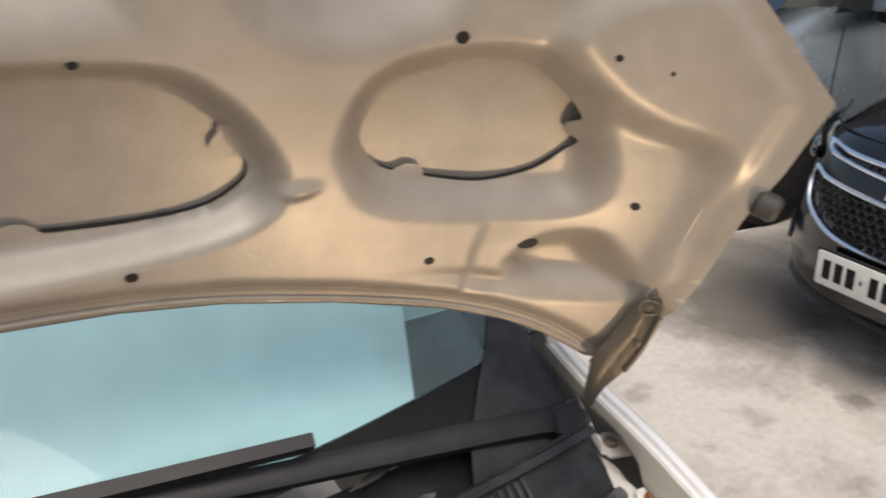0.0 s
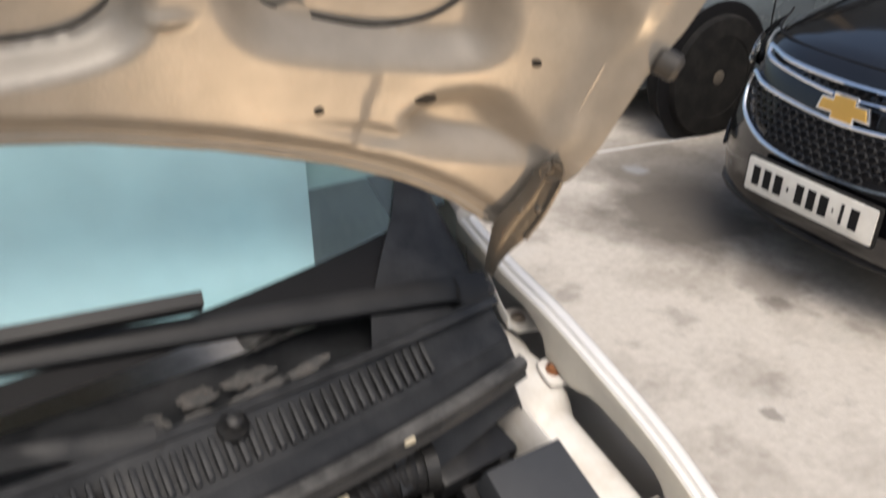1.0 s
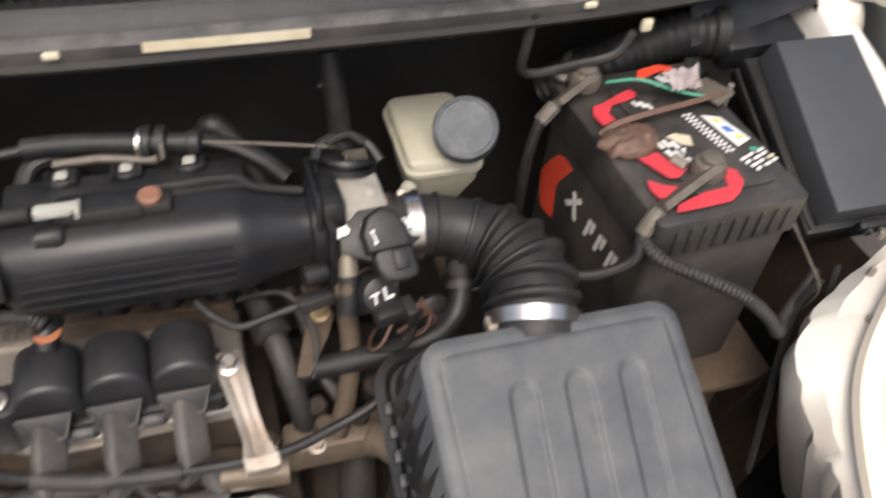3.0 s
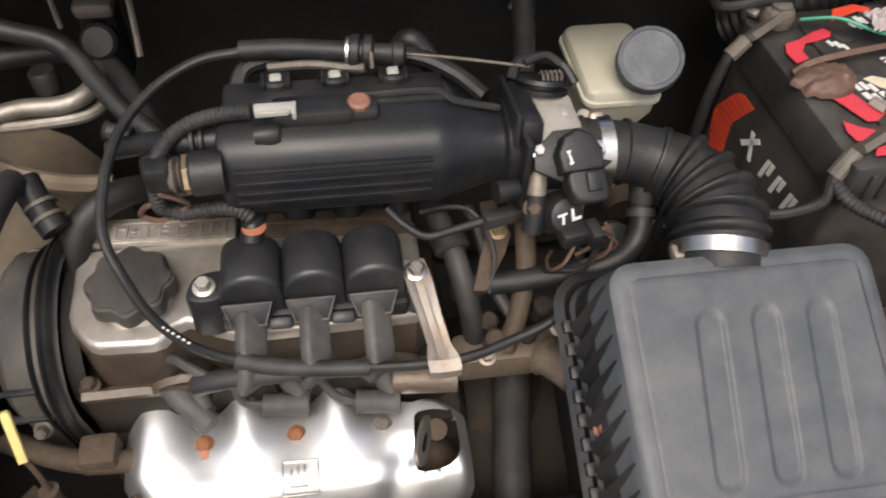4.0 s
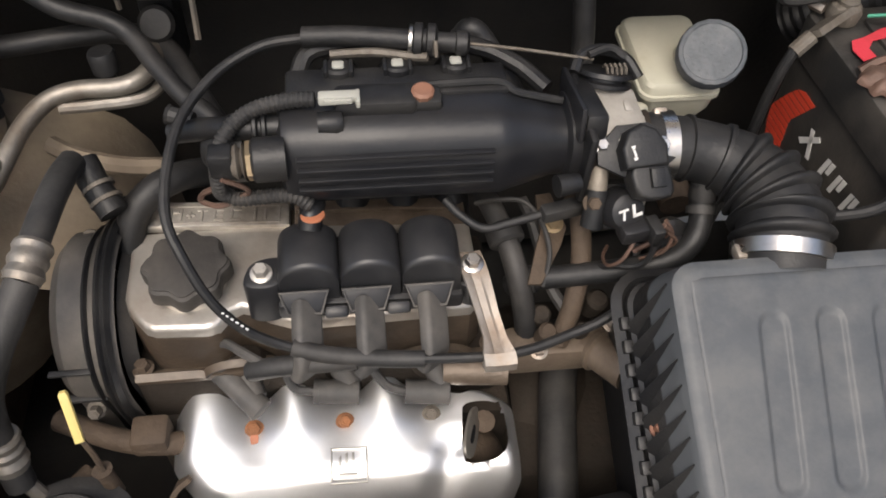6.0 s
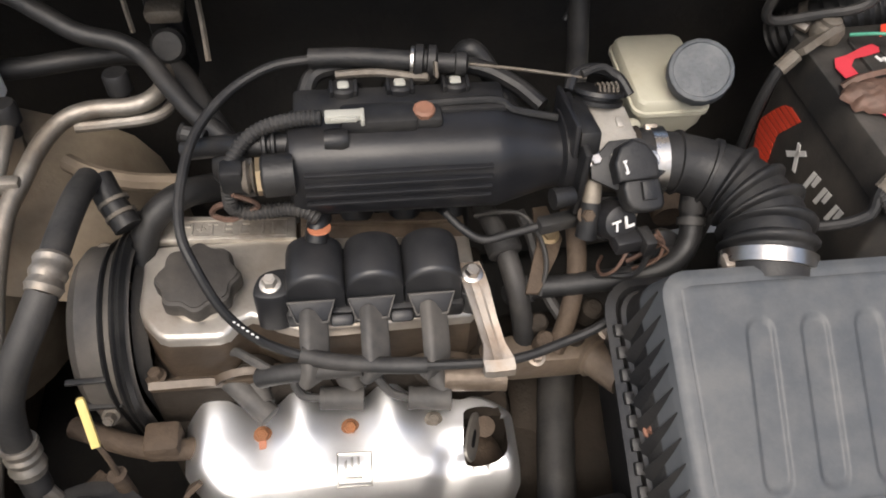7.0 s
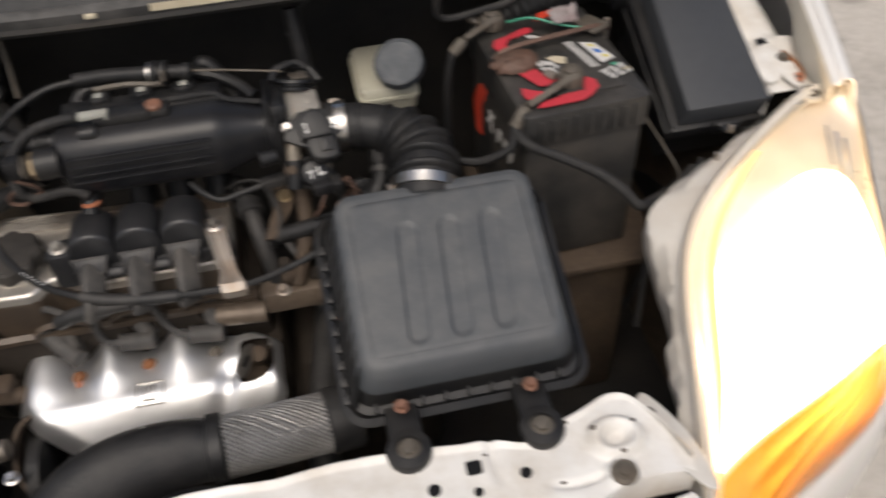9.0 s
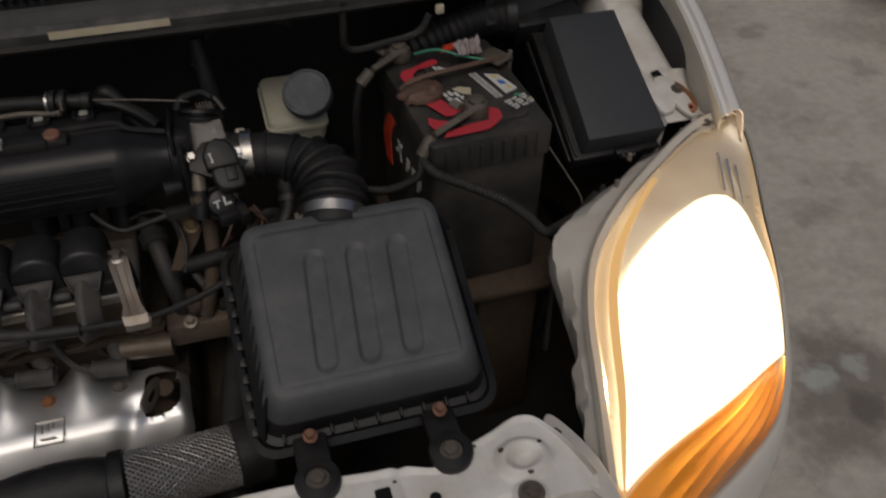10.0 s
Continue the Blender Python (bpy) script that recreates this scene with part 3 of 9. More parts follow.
# grid points close to an outline are moved onto it, so that the edges run clean
def onto(field_of, keep):
    global U, V
    for _ in range(2):
        e = 1e-4
        f0 = field_of(U, V)
        gx, gy = (field_of(U + e, V) - f0) / e, (field_of(U, V + e) - f0) / e
        near = np.abs(f0) < 0.0032
        U = np.where(near, U - f0 * gx, U)
        V = np.where(near, V - f0 * gy, V)


def cut_field(u, v):
    c = np.minimum(np.minimum(inside(right_cut, u, v), inside(mirrored(right_cut), u, v)), inside(mid_cut, u, v))
    for tu, tv in tabs:
        for s in (1, -1):
            c = np.maximum(c, 0.0115 - np.hypot((u - (MID + s * (tu - MID))) * 0.85, (v - tv) * 1.15))
    return c


onto(cut_field, 0)
onto(lambda u, v: inside(bonnet_outline, u, v), 0)
D = bonnet_depth(U, V)
keep_rim = inside(bonnet_outline, U, V) < 0.0006
keep_in = keep_rim & (cut_field(U, V) > -0.0006)
inner = pressed(keep_in, None)
pressed(keep_in, None, 0.0014, inner)
part("inner_panel", inner, M["tan_paint"], bonnet, sharp=50)
SK = 0.0242 + 0.0022 * np.clip((0.268 - V) / 0.085, 0, 1) - 0.004 * np.clip((V - 0.3) / 0.05, 0, 1) + 0.012 * np.clip((0.15 - V) / 0.05, 0, 1) + 0.02 * np.clip((V - 0.29) / 0.05, 0, 1)
keep_d, D = D, SK
skin_bm = pressed(keep_rim, None)
D = keep_d
part("outer_skin", skin_bm, M["tan_paint"], bonnet, "dull tan inner face of outer skin", 50)
# black line painted in for the shade behind each cut-out's lower edge
for poly, low in ((right_cut, 0.18), (mirrored(right_cut), 0.18), (mid_cut, 0.195)):
    n_p = len(poly)
    runs = [p for p in poly if p[1] < low]
    k0 = next(i for i in range(n_p) if poly[i][1] < low and poly[i - 1][1] >= low)
    run = []
    for i in range(n_p):
        p = poly[(k0 + i) % n_p]
        if p[1] >= low:
            break
        run.append(bonnet_at(p[0], p[1] + 0.001, float(bonnet_depth(np.array([[p[0]]]), np.array([[p[1]]]))[0, 0]) + 0.0022))
    part("mastic", sweep(bmesh.new(), run, lambda i, k: circle(0.0012 * math.sin(math.pi * min(1, max(0.04, k * 1.0))) ** 0.4, 8)), M["ink"], bonnet, "dark line for the shade behind the cut-out edge")
rows = []
for dd in (0.006, 0.020, 0.044):
    rows.append([bonnet_at(u, v, dd) for u, v in bonnet_outline])
part("hemmed_edge", grid(rows, close=True), M["tan_paint"], bonnet, sharp=50)
# thin black patches stand for the shade inside punched holes
for u, v, w, h in ((0.409, 0.276, 0.0065, 0.0055), (0.517, 0.264, 0.004, 0.003), (0.568, 0.140, 0.0055, 0.0042), (0.494, 0.103, 0.013, 0.0065), (0.408, 0.104, 0.0055, 0.004),
                   (0.200, 0.144, 0.0055, 0.004), (0.184, 0.279, 0.004, 0.003), (0.556, 0.255, 0.002, 0.002)):
    for s in (1, -1):
        uu = MID + s * (u - MID)
        d0 = float(bonnet_depth(np.array([[uu]]), np.array([[v]]))[0, 0])
        o = bonnet_at(uu, v, d0 - 0.0006)
        m = plane_at(o, bonnet_at(uu + 0.004, v, d0 - 0.0006) - bonnet_at(uu - 0.004, v, d0 - 0.0006), bonnet_at(uu, v + 0.004, 0) - bonnet_at(uu, v - 0.004, 0))
        pts = [(0.72 * w * math.cos(a * math.pi / 9), 0.72 * h * math.sin(a * math.pi / 9)) for a in range(18)]
        part("hole", prism(pts, 0.0012, m @ Matrix.Translation((0, 0, -0.0006)), 0), M["ink"], bonnet, "black patch for the shade in a punched hole")
# folded hem and sealer bead along the rear edge
rear = [(2 * MID - u, v) for u, v in reversed(half_edge[1:9])] + half_edge[:9]
for inset, r, dd in ((0.004, 0.0022, 0.0065), (0.0125, 0.0013, 0.0066)):
    part("hem", tube([bonnet_at(u, v + inset * (1 + 0.35 * abs(u - MID)), dd) for u, v in rear], r, 8, 5), M["tan_paint"], bonnet)
for sgn in (1, -1):
    side = [(MID + sgn * (u - MID), v) for u, v in half_edge[9:19]]
    for inset, r, dd in ((0.004, 0.0026, -0.0005), (0.020, 0.0016, -0.0030)):
        part("hem", tube([bonnet_at(u - sgn * inset, v + (0.003 if v > 0.27 else 0.0) - (inset * 0.5 if v > 0.27 else 0.0), dd) for u, v in side], r, 8, 5), M["tan_paint"], bonnet)
# rubber buffer at the side and the two hinge arms
for s in (1, -1):
    o = bonnet_at(MID + s * 0.600, 0.167, -0.002)
    part("buffer", lathe([(0.009, 0), (0.011, 0.003), (0.0105, 0.016), (0.0075, 0.0195)], o, INNER + Vector((s * 0.6, 0, -0.2)), 16), M["dusty_rubber"], bonnet, "grey rubber bonnet buffer")
    edges = (((0.588, 0.0615), (0.596, 0.0640)), ((0.582, 0.051), (0.6005, 0.055)), ((0.581, 0.040), (0.6000, 0.042)), ((0.576, 0.021), (0.5970, 0.017)), ((0.567, 0.000), (0.5940, 0.000)), ((0.564, -0.014), (0.5885, -0.023)), ((0.565, -0.036), (0.5790, -0.042)), ((0.566, -0.053), (0.5745, -0.056)), ((0.5675, -0.066), (0.5725, -0.068)))
    arm = []
    for (ua, va), (ub, vb) in edges:
        row = []
        for k, lift in ((0.0, 0.0), (0.10, 0.005), (0.22, 0.0065), (0.42, 0.0025), (0.62, 0.0025), (0.80, 0.0065), (0.92, 0.005), (1.0, 0.0)):
            row.append(bonnet_at(MID + s * (ua + (ub - ua) * k - MID), va + (vb - va) * k, -0.009 - lift))
        arm.append(row)
    hinge = part("hinge", thick(grid(arm), 0.002), M["hinge_paint"], bonnet, "grimy steel hinge arm", 50)
    loop = [bonnet_at(MID + s * (0.590 - MID) + 0.0075 * math.cos(a * math.pi / 8), 0.0525 + 0.0075 * math.sin(a * math.pi / 8), -0.0135) for a in range(17)]
    part("bolt_loop", tube(loop, 0.0011, 6, 2), M["lead"], hinge, "bare steel rim")
    hex_bolt("bolt", bonnet_at(MID + s * (0.590 - MID), 0.0525, -0.011), INNER, 0.0042, 0.003, M["hinge_paint"], hinge, False)
    for u, v in ((0.5785, 0.010), (0.5905, 0.013)):
        hex_bolt("rivet", bonnet_at(MID + s * (u - MID), v, -0.012), INNER, 0.0036, 0.004, M["lead"], hinge, False)
    part("hinge_stop", tube([bonnet_at(MID + s * (u - MID), v, -0.016) for u, v in ((0.597, 0.046), (0.594, 0.020), (0.591, 0.002), (0.586, -0.018))], 0.0024, 8), M["hinge_paint"], hinge)

# ---- car body: wings, aprons, front panel, scuttle, windscreen ----
car = thing("car_body", (MID, 0.0, 0.0), "small white hatchback with engine bay open, dusty and scuffed", "car")


def wing(s):
    """One front wing: its top edge, outer side and the turned-in flange; the apron shelf beside it."""
    def at(x, y, z):
        return Vector((MID + s * (x - MID), y, z))

    ridge = smooth_line([(0.654, 0.000, 0.773), (0.6575, 0.06, 0.802), (0.660, 0.12, 0.828), (0.662, 0.20, 0.853), (0.669, 0.28, 0.869), (0.676, 0.37, 0.881), (0.687, 0.47, 0.900), (0.700, 0.60, 0.935)], 6)
    base = ((0.0, 0.06, 0.12, 0.20, 0.28, 0.37, 0.47, 0.60), (0.652, 0.657, 0.661, 0.667, 0.677, 0.686, 0.695, 0.705), (0.768, 0.800, 0.832, 0.864, 0.886, 0.902, 0.918, 0.945))
    rows = []
    for p in ridge:
        # the flange reaches down to a lug at each bolt and is cut back between them
        f = float(np.interp(p.y, (0.0, 0.016, 0.034, 0.062, 0.084, 0.104, 0.126, 0.164, 0.196, 0.222, 0.266, 0.284, 0.316, 0.36, 0.45), (0.32, 0.36, 0.60, 0.73, 0.68, 0.53, 0.54, 0.62, 0.74, 0.97, 1.0, 0.76, 0.60, 0.70, 0.75)))
        x = min(-0.0145, float(np.interp(p.y, base[0], base[1])) - 0.026 * f - p.x)
        z = min(-0.013, float(np.interp(p.y, base[0], base[2])) - 0.056 * f - p.z)
        q = [(x + 0.0006, z - 0.004), (x, z)] + [(-0.0148 + (x + 0.0148) * k, -0.0105 + (z + 0.0105) * k) for k in (0.8, 0.55, 0.3, 0.1)] + [(-0.0140, -0.0070), (-0.0125, -0.0045), (-0.0105, -0.0040), (-0.0090, -0.0065), (-0.0072, -0.0060), (-0.005, -0.001), (0.001, 0.0), (0.006, -0.002), (0.011, -0.008), (0.016, -0.024), (0.030, -0.09), (0.046, -0.18), (0.056, -0.30), (0.052, -0.47)]
        rows.append([at(p.x + a, p.y, p.z + b) for a, b in q])
    part("wing", thick(grid([r[6:] for r in rows]), 0.0014), M["fender_paint"], car, sharp=40)
    part("wing_flange", thick(grid([r[:7] for r in rows]), 0.0014), M["flange_dust_shade"], car, "dusty beige inner flange, its shade put into the colour", sharp=40)
    # dark sheet added to give the gap beside the wing its shade
    part("liner", box(at(0.660, 0.25, 0.715), (0.066, 0.42, 0.004), 0.001, Matrix.Rotation(radians(13), 4, "X")), M["dark"], car, "dark sheet for the shade in the wing gap")
    # apron shelf under the wing's edge, with the long pressed trough and a dark opening beside it
    rows = []
    for i in range(61):
        y = 0.030 + 0.40 * i / 60
        z = 0.757 + 0.270 * (min(y, 0.27) - 0.066) + 0.06 * max(0.0, y - 0.27)
        bay = float(step(np.array(y - 0.106), 0.005)) * float(step(np.array(0.232 - y), 0.005))
        rear = float(step(np.array(y - 0.29), 0.03))
        row = []
        # the pressing in the middle bulges like a long half pipe and falls away under the flange
        for x, flat, bulge in ((0.583, -0.16, -0.16), (0.587, -0.05, -0.05), (0.590, -0.006, -0.006), (0.593, 0.0, 0.0), (0.5965, -0.001, -0.002), (0.600, -0.001, -0.010), (0.605, -0.001, -0.013), (0.611, -0.001, -0.009), (0.618, -0.001, -0.006), (0.625, -0.001, -0.0055),
                               (0.632, -0.001, -0.007), (0.638, -0.001, -0.0105), (0.644, -0.002, -0.016), (0.650, -0.003, -0.024), (0.655 + 0.007 * rear, -0.010, -0.034), (0.658 + 0.007 * rear, -0.03, -0.050)):
            row.append(at(x, y, z + flat + (bulge - flat) * bay))
        rows.append(row)
    part("apron", thick(grid(rows), 0.0012), M["white_paint"], car, "scuffed white inner apron", 40)
    # black square painted on for the dark inside of a hole
    part("hole", box(at(0.608, 0.094, 0.7685), (0.010, 0.010, 0.002), 0.0006, Matrix.Rotation(radians(13), 4, "X") @ Matrix.Rotation(radians(12), 4, "Z")), M["ink"], car, "square black patch for the shade in a hole")
    tilt = Matrix.Rotation(radians(14), 4, "X")
    # stepped bracket with a rusty tongue that holds the lamp
    plate = part("bracket", prism(rounded([(-0.020, 0.024), (-0.006, 0.030), (0.004, 0.020), (0.012, 0.008), (0.016, -0.012), (0.012, -0.028), (0.002, -0.034), (-0.006, -0.022), (-0.012, -0.004)]), 0.004, Matrix.Translation(at(0.618, 0.060, 0.7585)) @ tilt, 0.0012), M["white_paint"], car)
    part("rust_patch", prism(rounded([(0.004, 0.016), (0.011, 0.007), (0.0155, -0.012), (0.012, -0.0275), (0.003, -0.033), (0.005, -0.022), (0.010, -0.018), (0.009, -0.004), (0.003, 0.006)]), 0.0006, Matrix.Translation(at(0.618, 0.060, 0.7630)) @ tilt), M["rust"], plate, "rust along the bracket edge")
    part("rust_patch", prism(rounded([(0.003, -0.020), (0.010, -0.019), (0.011, -0.026), (0.003, -0.031)]), 0.0006, Matrix.Translation(at(0.618, 0.060, 0.7632)) @ tilt), M["orange"], plate, "orange rust")
    part("hole", prism([(0.002 * math.cos(a * math.pi / 6), 0.002 * math.sin(a * math.pi / 6)) for a in range(12)], 0.0008, Matrix.Translation(at(0.623, 0.036, 0.7580)) @ tilt), M["ink"], plate)
    hex_bolt("bolt", at(0.620, 0.066, 0.763), (0, -0.24, 1), 0.0050, 0.005, M["lead"], plate)
    boss = part("boss", lathe([(0.013, -0.004), (0.012, 0.0), (0.009, 0.0015), (0.0085, 0.0)], at(0.632, 0.020, 0.7475), (0, -0.2, 1), 20), M["lamp_plastic"], car)
    hex_bolt("bolt", at(0.632, 0.020, 0.7475), (0, -0.2, 1), 0.0058, 0.006, M["lead"], boss)
    part("step", prism(rounded([(-0.016, 0.020), (0.004, 0.022), (0.008, 0.002), (0.004, -0.020), (-0.014, -0.022)]), 0.005, Matrix.Translation(at(0.603, 0.062, 0.7575)) @ tilt, 0.0015), M["white_paint"], car)
    for x, y, z, m in ((0.647, 0.252, 0.8105, "rust"), (0.671, 0.340, 0.8170, "zinc"), (0.612, 0.300, 0.8150, "lead")):
        lug = part("bracket", prism(rounded([(-0.014, -0.012), (-0.010, 0.014), (0.006, 0.016), (0.016, 0.004), (0.015, -0.020), (0.0, -0.018)]), 0.004, Matrix.Translation(at(x, y, z)) @ tilt, 0.001), M["white_paint"], car)
        hex_bolt("bolt", at(x, y, z + 0.004), (0, -0.24, 1), 0.0060, 0.005, M[m], lug)
    part("rust_patch", prism(rounded([(-0.002, -0.020), (0.008, -0.018), (0.014, -0.011), (0.011, -0.008), (0.004, -0.014)]), 0.0006, Matrix.Translation(at(0.648, 0.250, 0.8150)) @ tilt), M["rust"], car, "rust at the wing bolt")
    # thin strap from the foot of the hinge to its bolt
    rows = []
    for x, y, z in ((0.668, 0.395, 0.842), (0.662, 0.372, 0.832), (0.654, 0.348, 0.825), (0.650, 0.330, 0.8205)):
        rows.append([at(x, y, z + 0.014), at(x, y, z + 0.005), at(x + 0.0012, y, z), at(x + 0.006, y - 0.002, z - 0.001)])
    part("strap", thick(grid(rows), 0.0016), M["fender_paint"], car, "white strap at the foot of the hinge", 50)


wing(1)
wing(-1)

# scuttle: curved front edge with a rubber seal, a wall up to the grille, louvres, and the tray below the glass
def arc(x):
    """The scuttle's forward bow: y of the seal by x."""
    d = x - MID
    return 0.162 + 0.30 * abs(d) ** 2.4 + (0.030 * ((d + 0.05) / 0.38) ** 2 if d < -0.05 else 0.0)


xs = [MID - 0.56 + 1.12 * i / 80 for i in range(81)]
zs = [0.868 - 0.019 * (abs(x - MID) / 0.55) ** 2 for x in xs]
seal = [Vector((x, arc(x) + 0.002, z + 0.004)) for x, z in zip(xs, zs)]
scuttle = part("scuttle_panel", thick(grid([[Vector((x, arc(x) + a, z + b)) for x, z in zip(xs, zs)] for a, b in
                                         ((0.006, -0.004), (0.010, 0.006), (0.016, 0.012), (0.020, 0.016), (0.024, 0.022))]), 0.002), M["cowl_plastic"], car, "black plastic scuttle panel")
part("seal", sweep(bmesh.new(), seal, lambda i, k: [(0.0075 * math.cos(a * math.pi / 5) * (1 + 0.25 * (a % 2)), 0.0085 * math.sin(a * math.pi / 5)) for a in range(10)]), M["seal_dust"], car, "grey dusty rubber scuttle seal")
flange = [Vector((x, arc(x) - 0.004, z - 0.006)) for x, z in zip(xs, zs)]
part("flange", sweep(bmesh.new(), flange, lambda i, k: [(-0.003, -0.004), (0.003, -0.004), (0.003, 0.004), (-0.003, 0.004)]), M["dark"], car, "dirty black pressed steel flange")
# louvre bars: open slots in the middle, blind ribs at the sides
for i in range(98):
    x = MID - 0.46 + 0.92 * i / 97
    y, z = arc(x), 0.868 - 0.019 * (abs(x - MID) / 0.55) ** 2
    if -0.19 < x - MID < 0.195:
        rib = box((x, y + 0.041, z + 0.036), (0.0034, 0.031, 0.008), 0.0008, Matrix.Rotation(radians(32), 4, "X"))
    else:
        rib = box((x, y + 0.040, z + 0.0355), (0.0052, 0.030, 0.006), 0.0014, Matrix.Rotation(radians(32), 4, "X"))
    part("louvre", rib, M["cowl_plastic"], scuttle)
rows = []
for a, b in ((0.023, 0.021), (0.030, 0.026), (0.040, 0.032), (0.052, 0.043), (0.060, 0.053)):
    rows.append([Vector((x, arc(x) + a, z + b - (0.010 if -0.19 < x - MID < 0.195 and 0.025 < a < 0.055 else 0.0))) for x, z in zip(xs, zs)])
part("louvre_bed", thick(grid(rows), 0.002), M["cowl_plastic"], scuttle)
# black sheet put in for the shade inside the open slots
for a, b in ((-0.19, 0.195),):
    part("slot_liner", grid([[Vector((MID + a + (b - a) * i / 24, arc(MID + a + (b - a) * i / 24) + c, 0.868 + d)) for i in range(25)] for c, d in ((0.029, 0.0185), (0.040, 0.0245), (0.051, 0.0345))]), M["ink"], scuttle, "black sheet for the shade in the open slots")
rows = []
for a, b in ((0.054, 0.052), (0.062, 0.055), (0.070, 0.050), (0.076, 0.030), (0.105, 0.020), (0.135, 0.020), (0.160, 0.026)):
    rows.append([Vector((x, arc(x) * 0.75 + 0.045 + a, z + b)) for x, z in zip(xs, zs)])
part("tray", thick(grid(rows), 0.002), M["cowl_plastic"], scuttle, "dusty black scuttle tray")
for s in (1, -1):
    rows = []
    for v, a in ((-0.19, 0.405), (-0.14, 0.412), (-0.10, 0.420), (-0.06, 0.440), (-0.02, 0.475), (0.01, 0.505), (0.04, 0.528), (0.07, 0.540), (0.10, 0.545), (0.16, 0.548), (0.24, 0.548), (0.34, 0.548)):
        row = []
        for x, lift in ((a, 0.004), ((2 * a + 0.552) / 3, 0.0045), ((a + 2 * 0.552) / 3, 0.006), (0.552, 0.007), (0.560, 0.003), (0.564, -0.008), (0.566, -0.040), (0.566, -0.110)):
            base = Vector((MID + x, 0.318 + 0.25 * x ** 2.2, 0.937 + 0.06 * x * x))
            p = base + Vector((0, 0.82, 0.57)) * v + Vector((-x * 0.1 * max(0.0, v), 0, 0.02 * max(0.0, v) * (1 - (x / 0.6) ** 2) + lift))
            # the panel sags away from the glass line towards the bay
            p.z -= 0.9 * max(0.0, -0.06 - v) ** 1.5
            row.append(Vector((MID + s * (p.x - MID), p.y, p.z)))
        rows.append(row)
    part("corner_trim", thick(grid(rows), 0.002), M["cowl_plastic"], scuttle, "black plastic corner trim", 50)
# grey dust and leaf grit lying in the tray
for i, (x, y, z, w, l, r) in enumerate(((0.335, 0.252, 0.9095, 0.060, 0.014, 14), (0.385, 0.262, 0.9105, 0.044, 0.012, 16), (0.29, 0.246, 0.9085, 0.030, 0.016, 5), (0.345, 0.290, 0.8975, 0.050, 0.016, 6), (0.300, 0.288, 0.8965, 0.030, 0.020, 0),
                                         (0.385, 0.330, 0.9010, 0.060, 0.008, 20), (0.10, 0.262, 0.894, 0.06, 0.026, 4), (0.02, 0.262, 0.893, 0.035, 0.03, 0), (-0.04, 0.262, 0.893, 0.05, 0.03, 0), (0.25, 0.270, 0.896, 0.05, 0.022, 6))):
    blob = [(w * 0.5 * math.cos(a * math.pi / 9) * (1 + 0.55 * noise.noise((i * 3.1, a * 0.7, 0.0))), l * 0.5 * math.sin(a * math.pi / 9) * (1 + 0.6 * noise.noise((a * 0.9, i * 1.7, 2.0)))) for a in range(18)]
    part("dust_patch", prism(blob, 0.0025, Matrix.Translation((x, y, z)) @ Matrix.Rotation(radians(r), 4, "Z") @ Matrix.Rotation(radians(8), 4, "X"), 0.0008), M["dust"], scuttle, "pale dust lying in the tray")
nz = Vector((0.308, arc(0.308) + 0.050, 0.910))
part("washer_jet", lathe([(0.012, -0.004), (0.012, 0.002), (0.008, 0.006), (0.0065, 0.012), (0.003, 0.014)], nz, (0, -0.5, 1), 16), M["plastic"], scuttle, "black washer jet")
for x, w in ((0.31, 0.008), (0.437, 0.007), (-0.08, 0.007), (-0.22, 0.007)):
    part("clip", box((x, arc(x) - 0.006, 0.868 - 0.019 * (abs(x - MID) / 0.55) ** 2 + 0.005), (0.011, 0.005, 0.005), 0.0015), M["cream"], car, "cream plastic clip")
part("clip", box((0.372, arc(0.372) - 0.004, 0.838), (0.010, 0.006, 0.011), 0.002), M["cream"], car, "cream plastic clip")
for x, w in ((0.033, 0.112),):
    part("sticker", grid([[Vector((x - w / 2 + w * i / 12, arc(x - w / 2 + w * i / 12) - 0.0068, 0.874 + b)) for i in range(13)] for b in (-0.004, 0.004)]), M["cream"], car, "faded cream paper strip")
# firewall, side walls, floor
part("firewall", grid([[Vector((MID + a, arc(MID + a) + 0.02 + c, z)) for a in (-0.56, -0.4, -0.2, 0, 0.2, 0.4, 0.56)] for c, z in ((0.0, 0.858), (0.06, 0.84), (0.13, 0.78), (0.15, 0.6), (0.13, 0.35))]), M["dark"], car, "dark sound-proofed firewall")
for s in (1, -1):
    part("side_wall", grid([[Vector((MID + s * (0.556 - a), y, z)) for y in (-0.02, 0.05, 0.15, 0.25, 0.35)] for a, z in ((0, 0.66), (0.03, 0.52), (0.06, 0.3))]), M["sludge"], car, "dusty brown inner side wall")
part("undertray", box((MID, 0.03, 0.30), (1.0, 0.66, 0.02), 0.004), M["dark"], car, "dirty undertray")
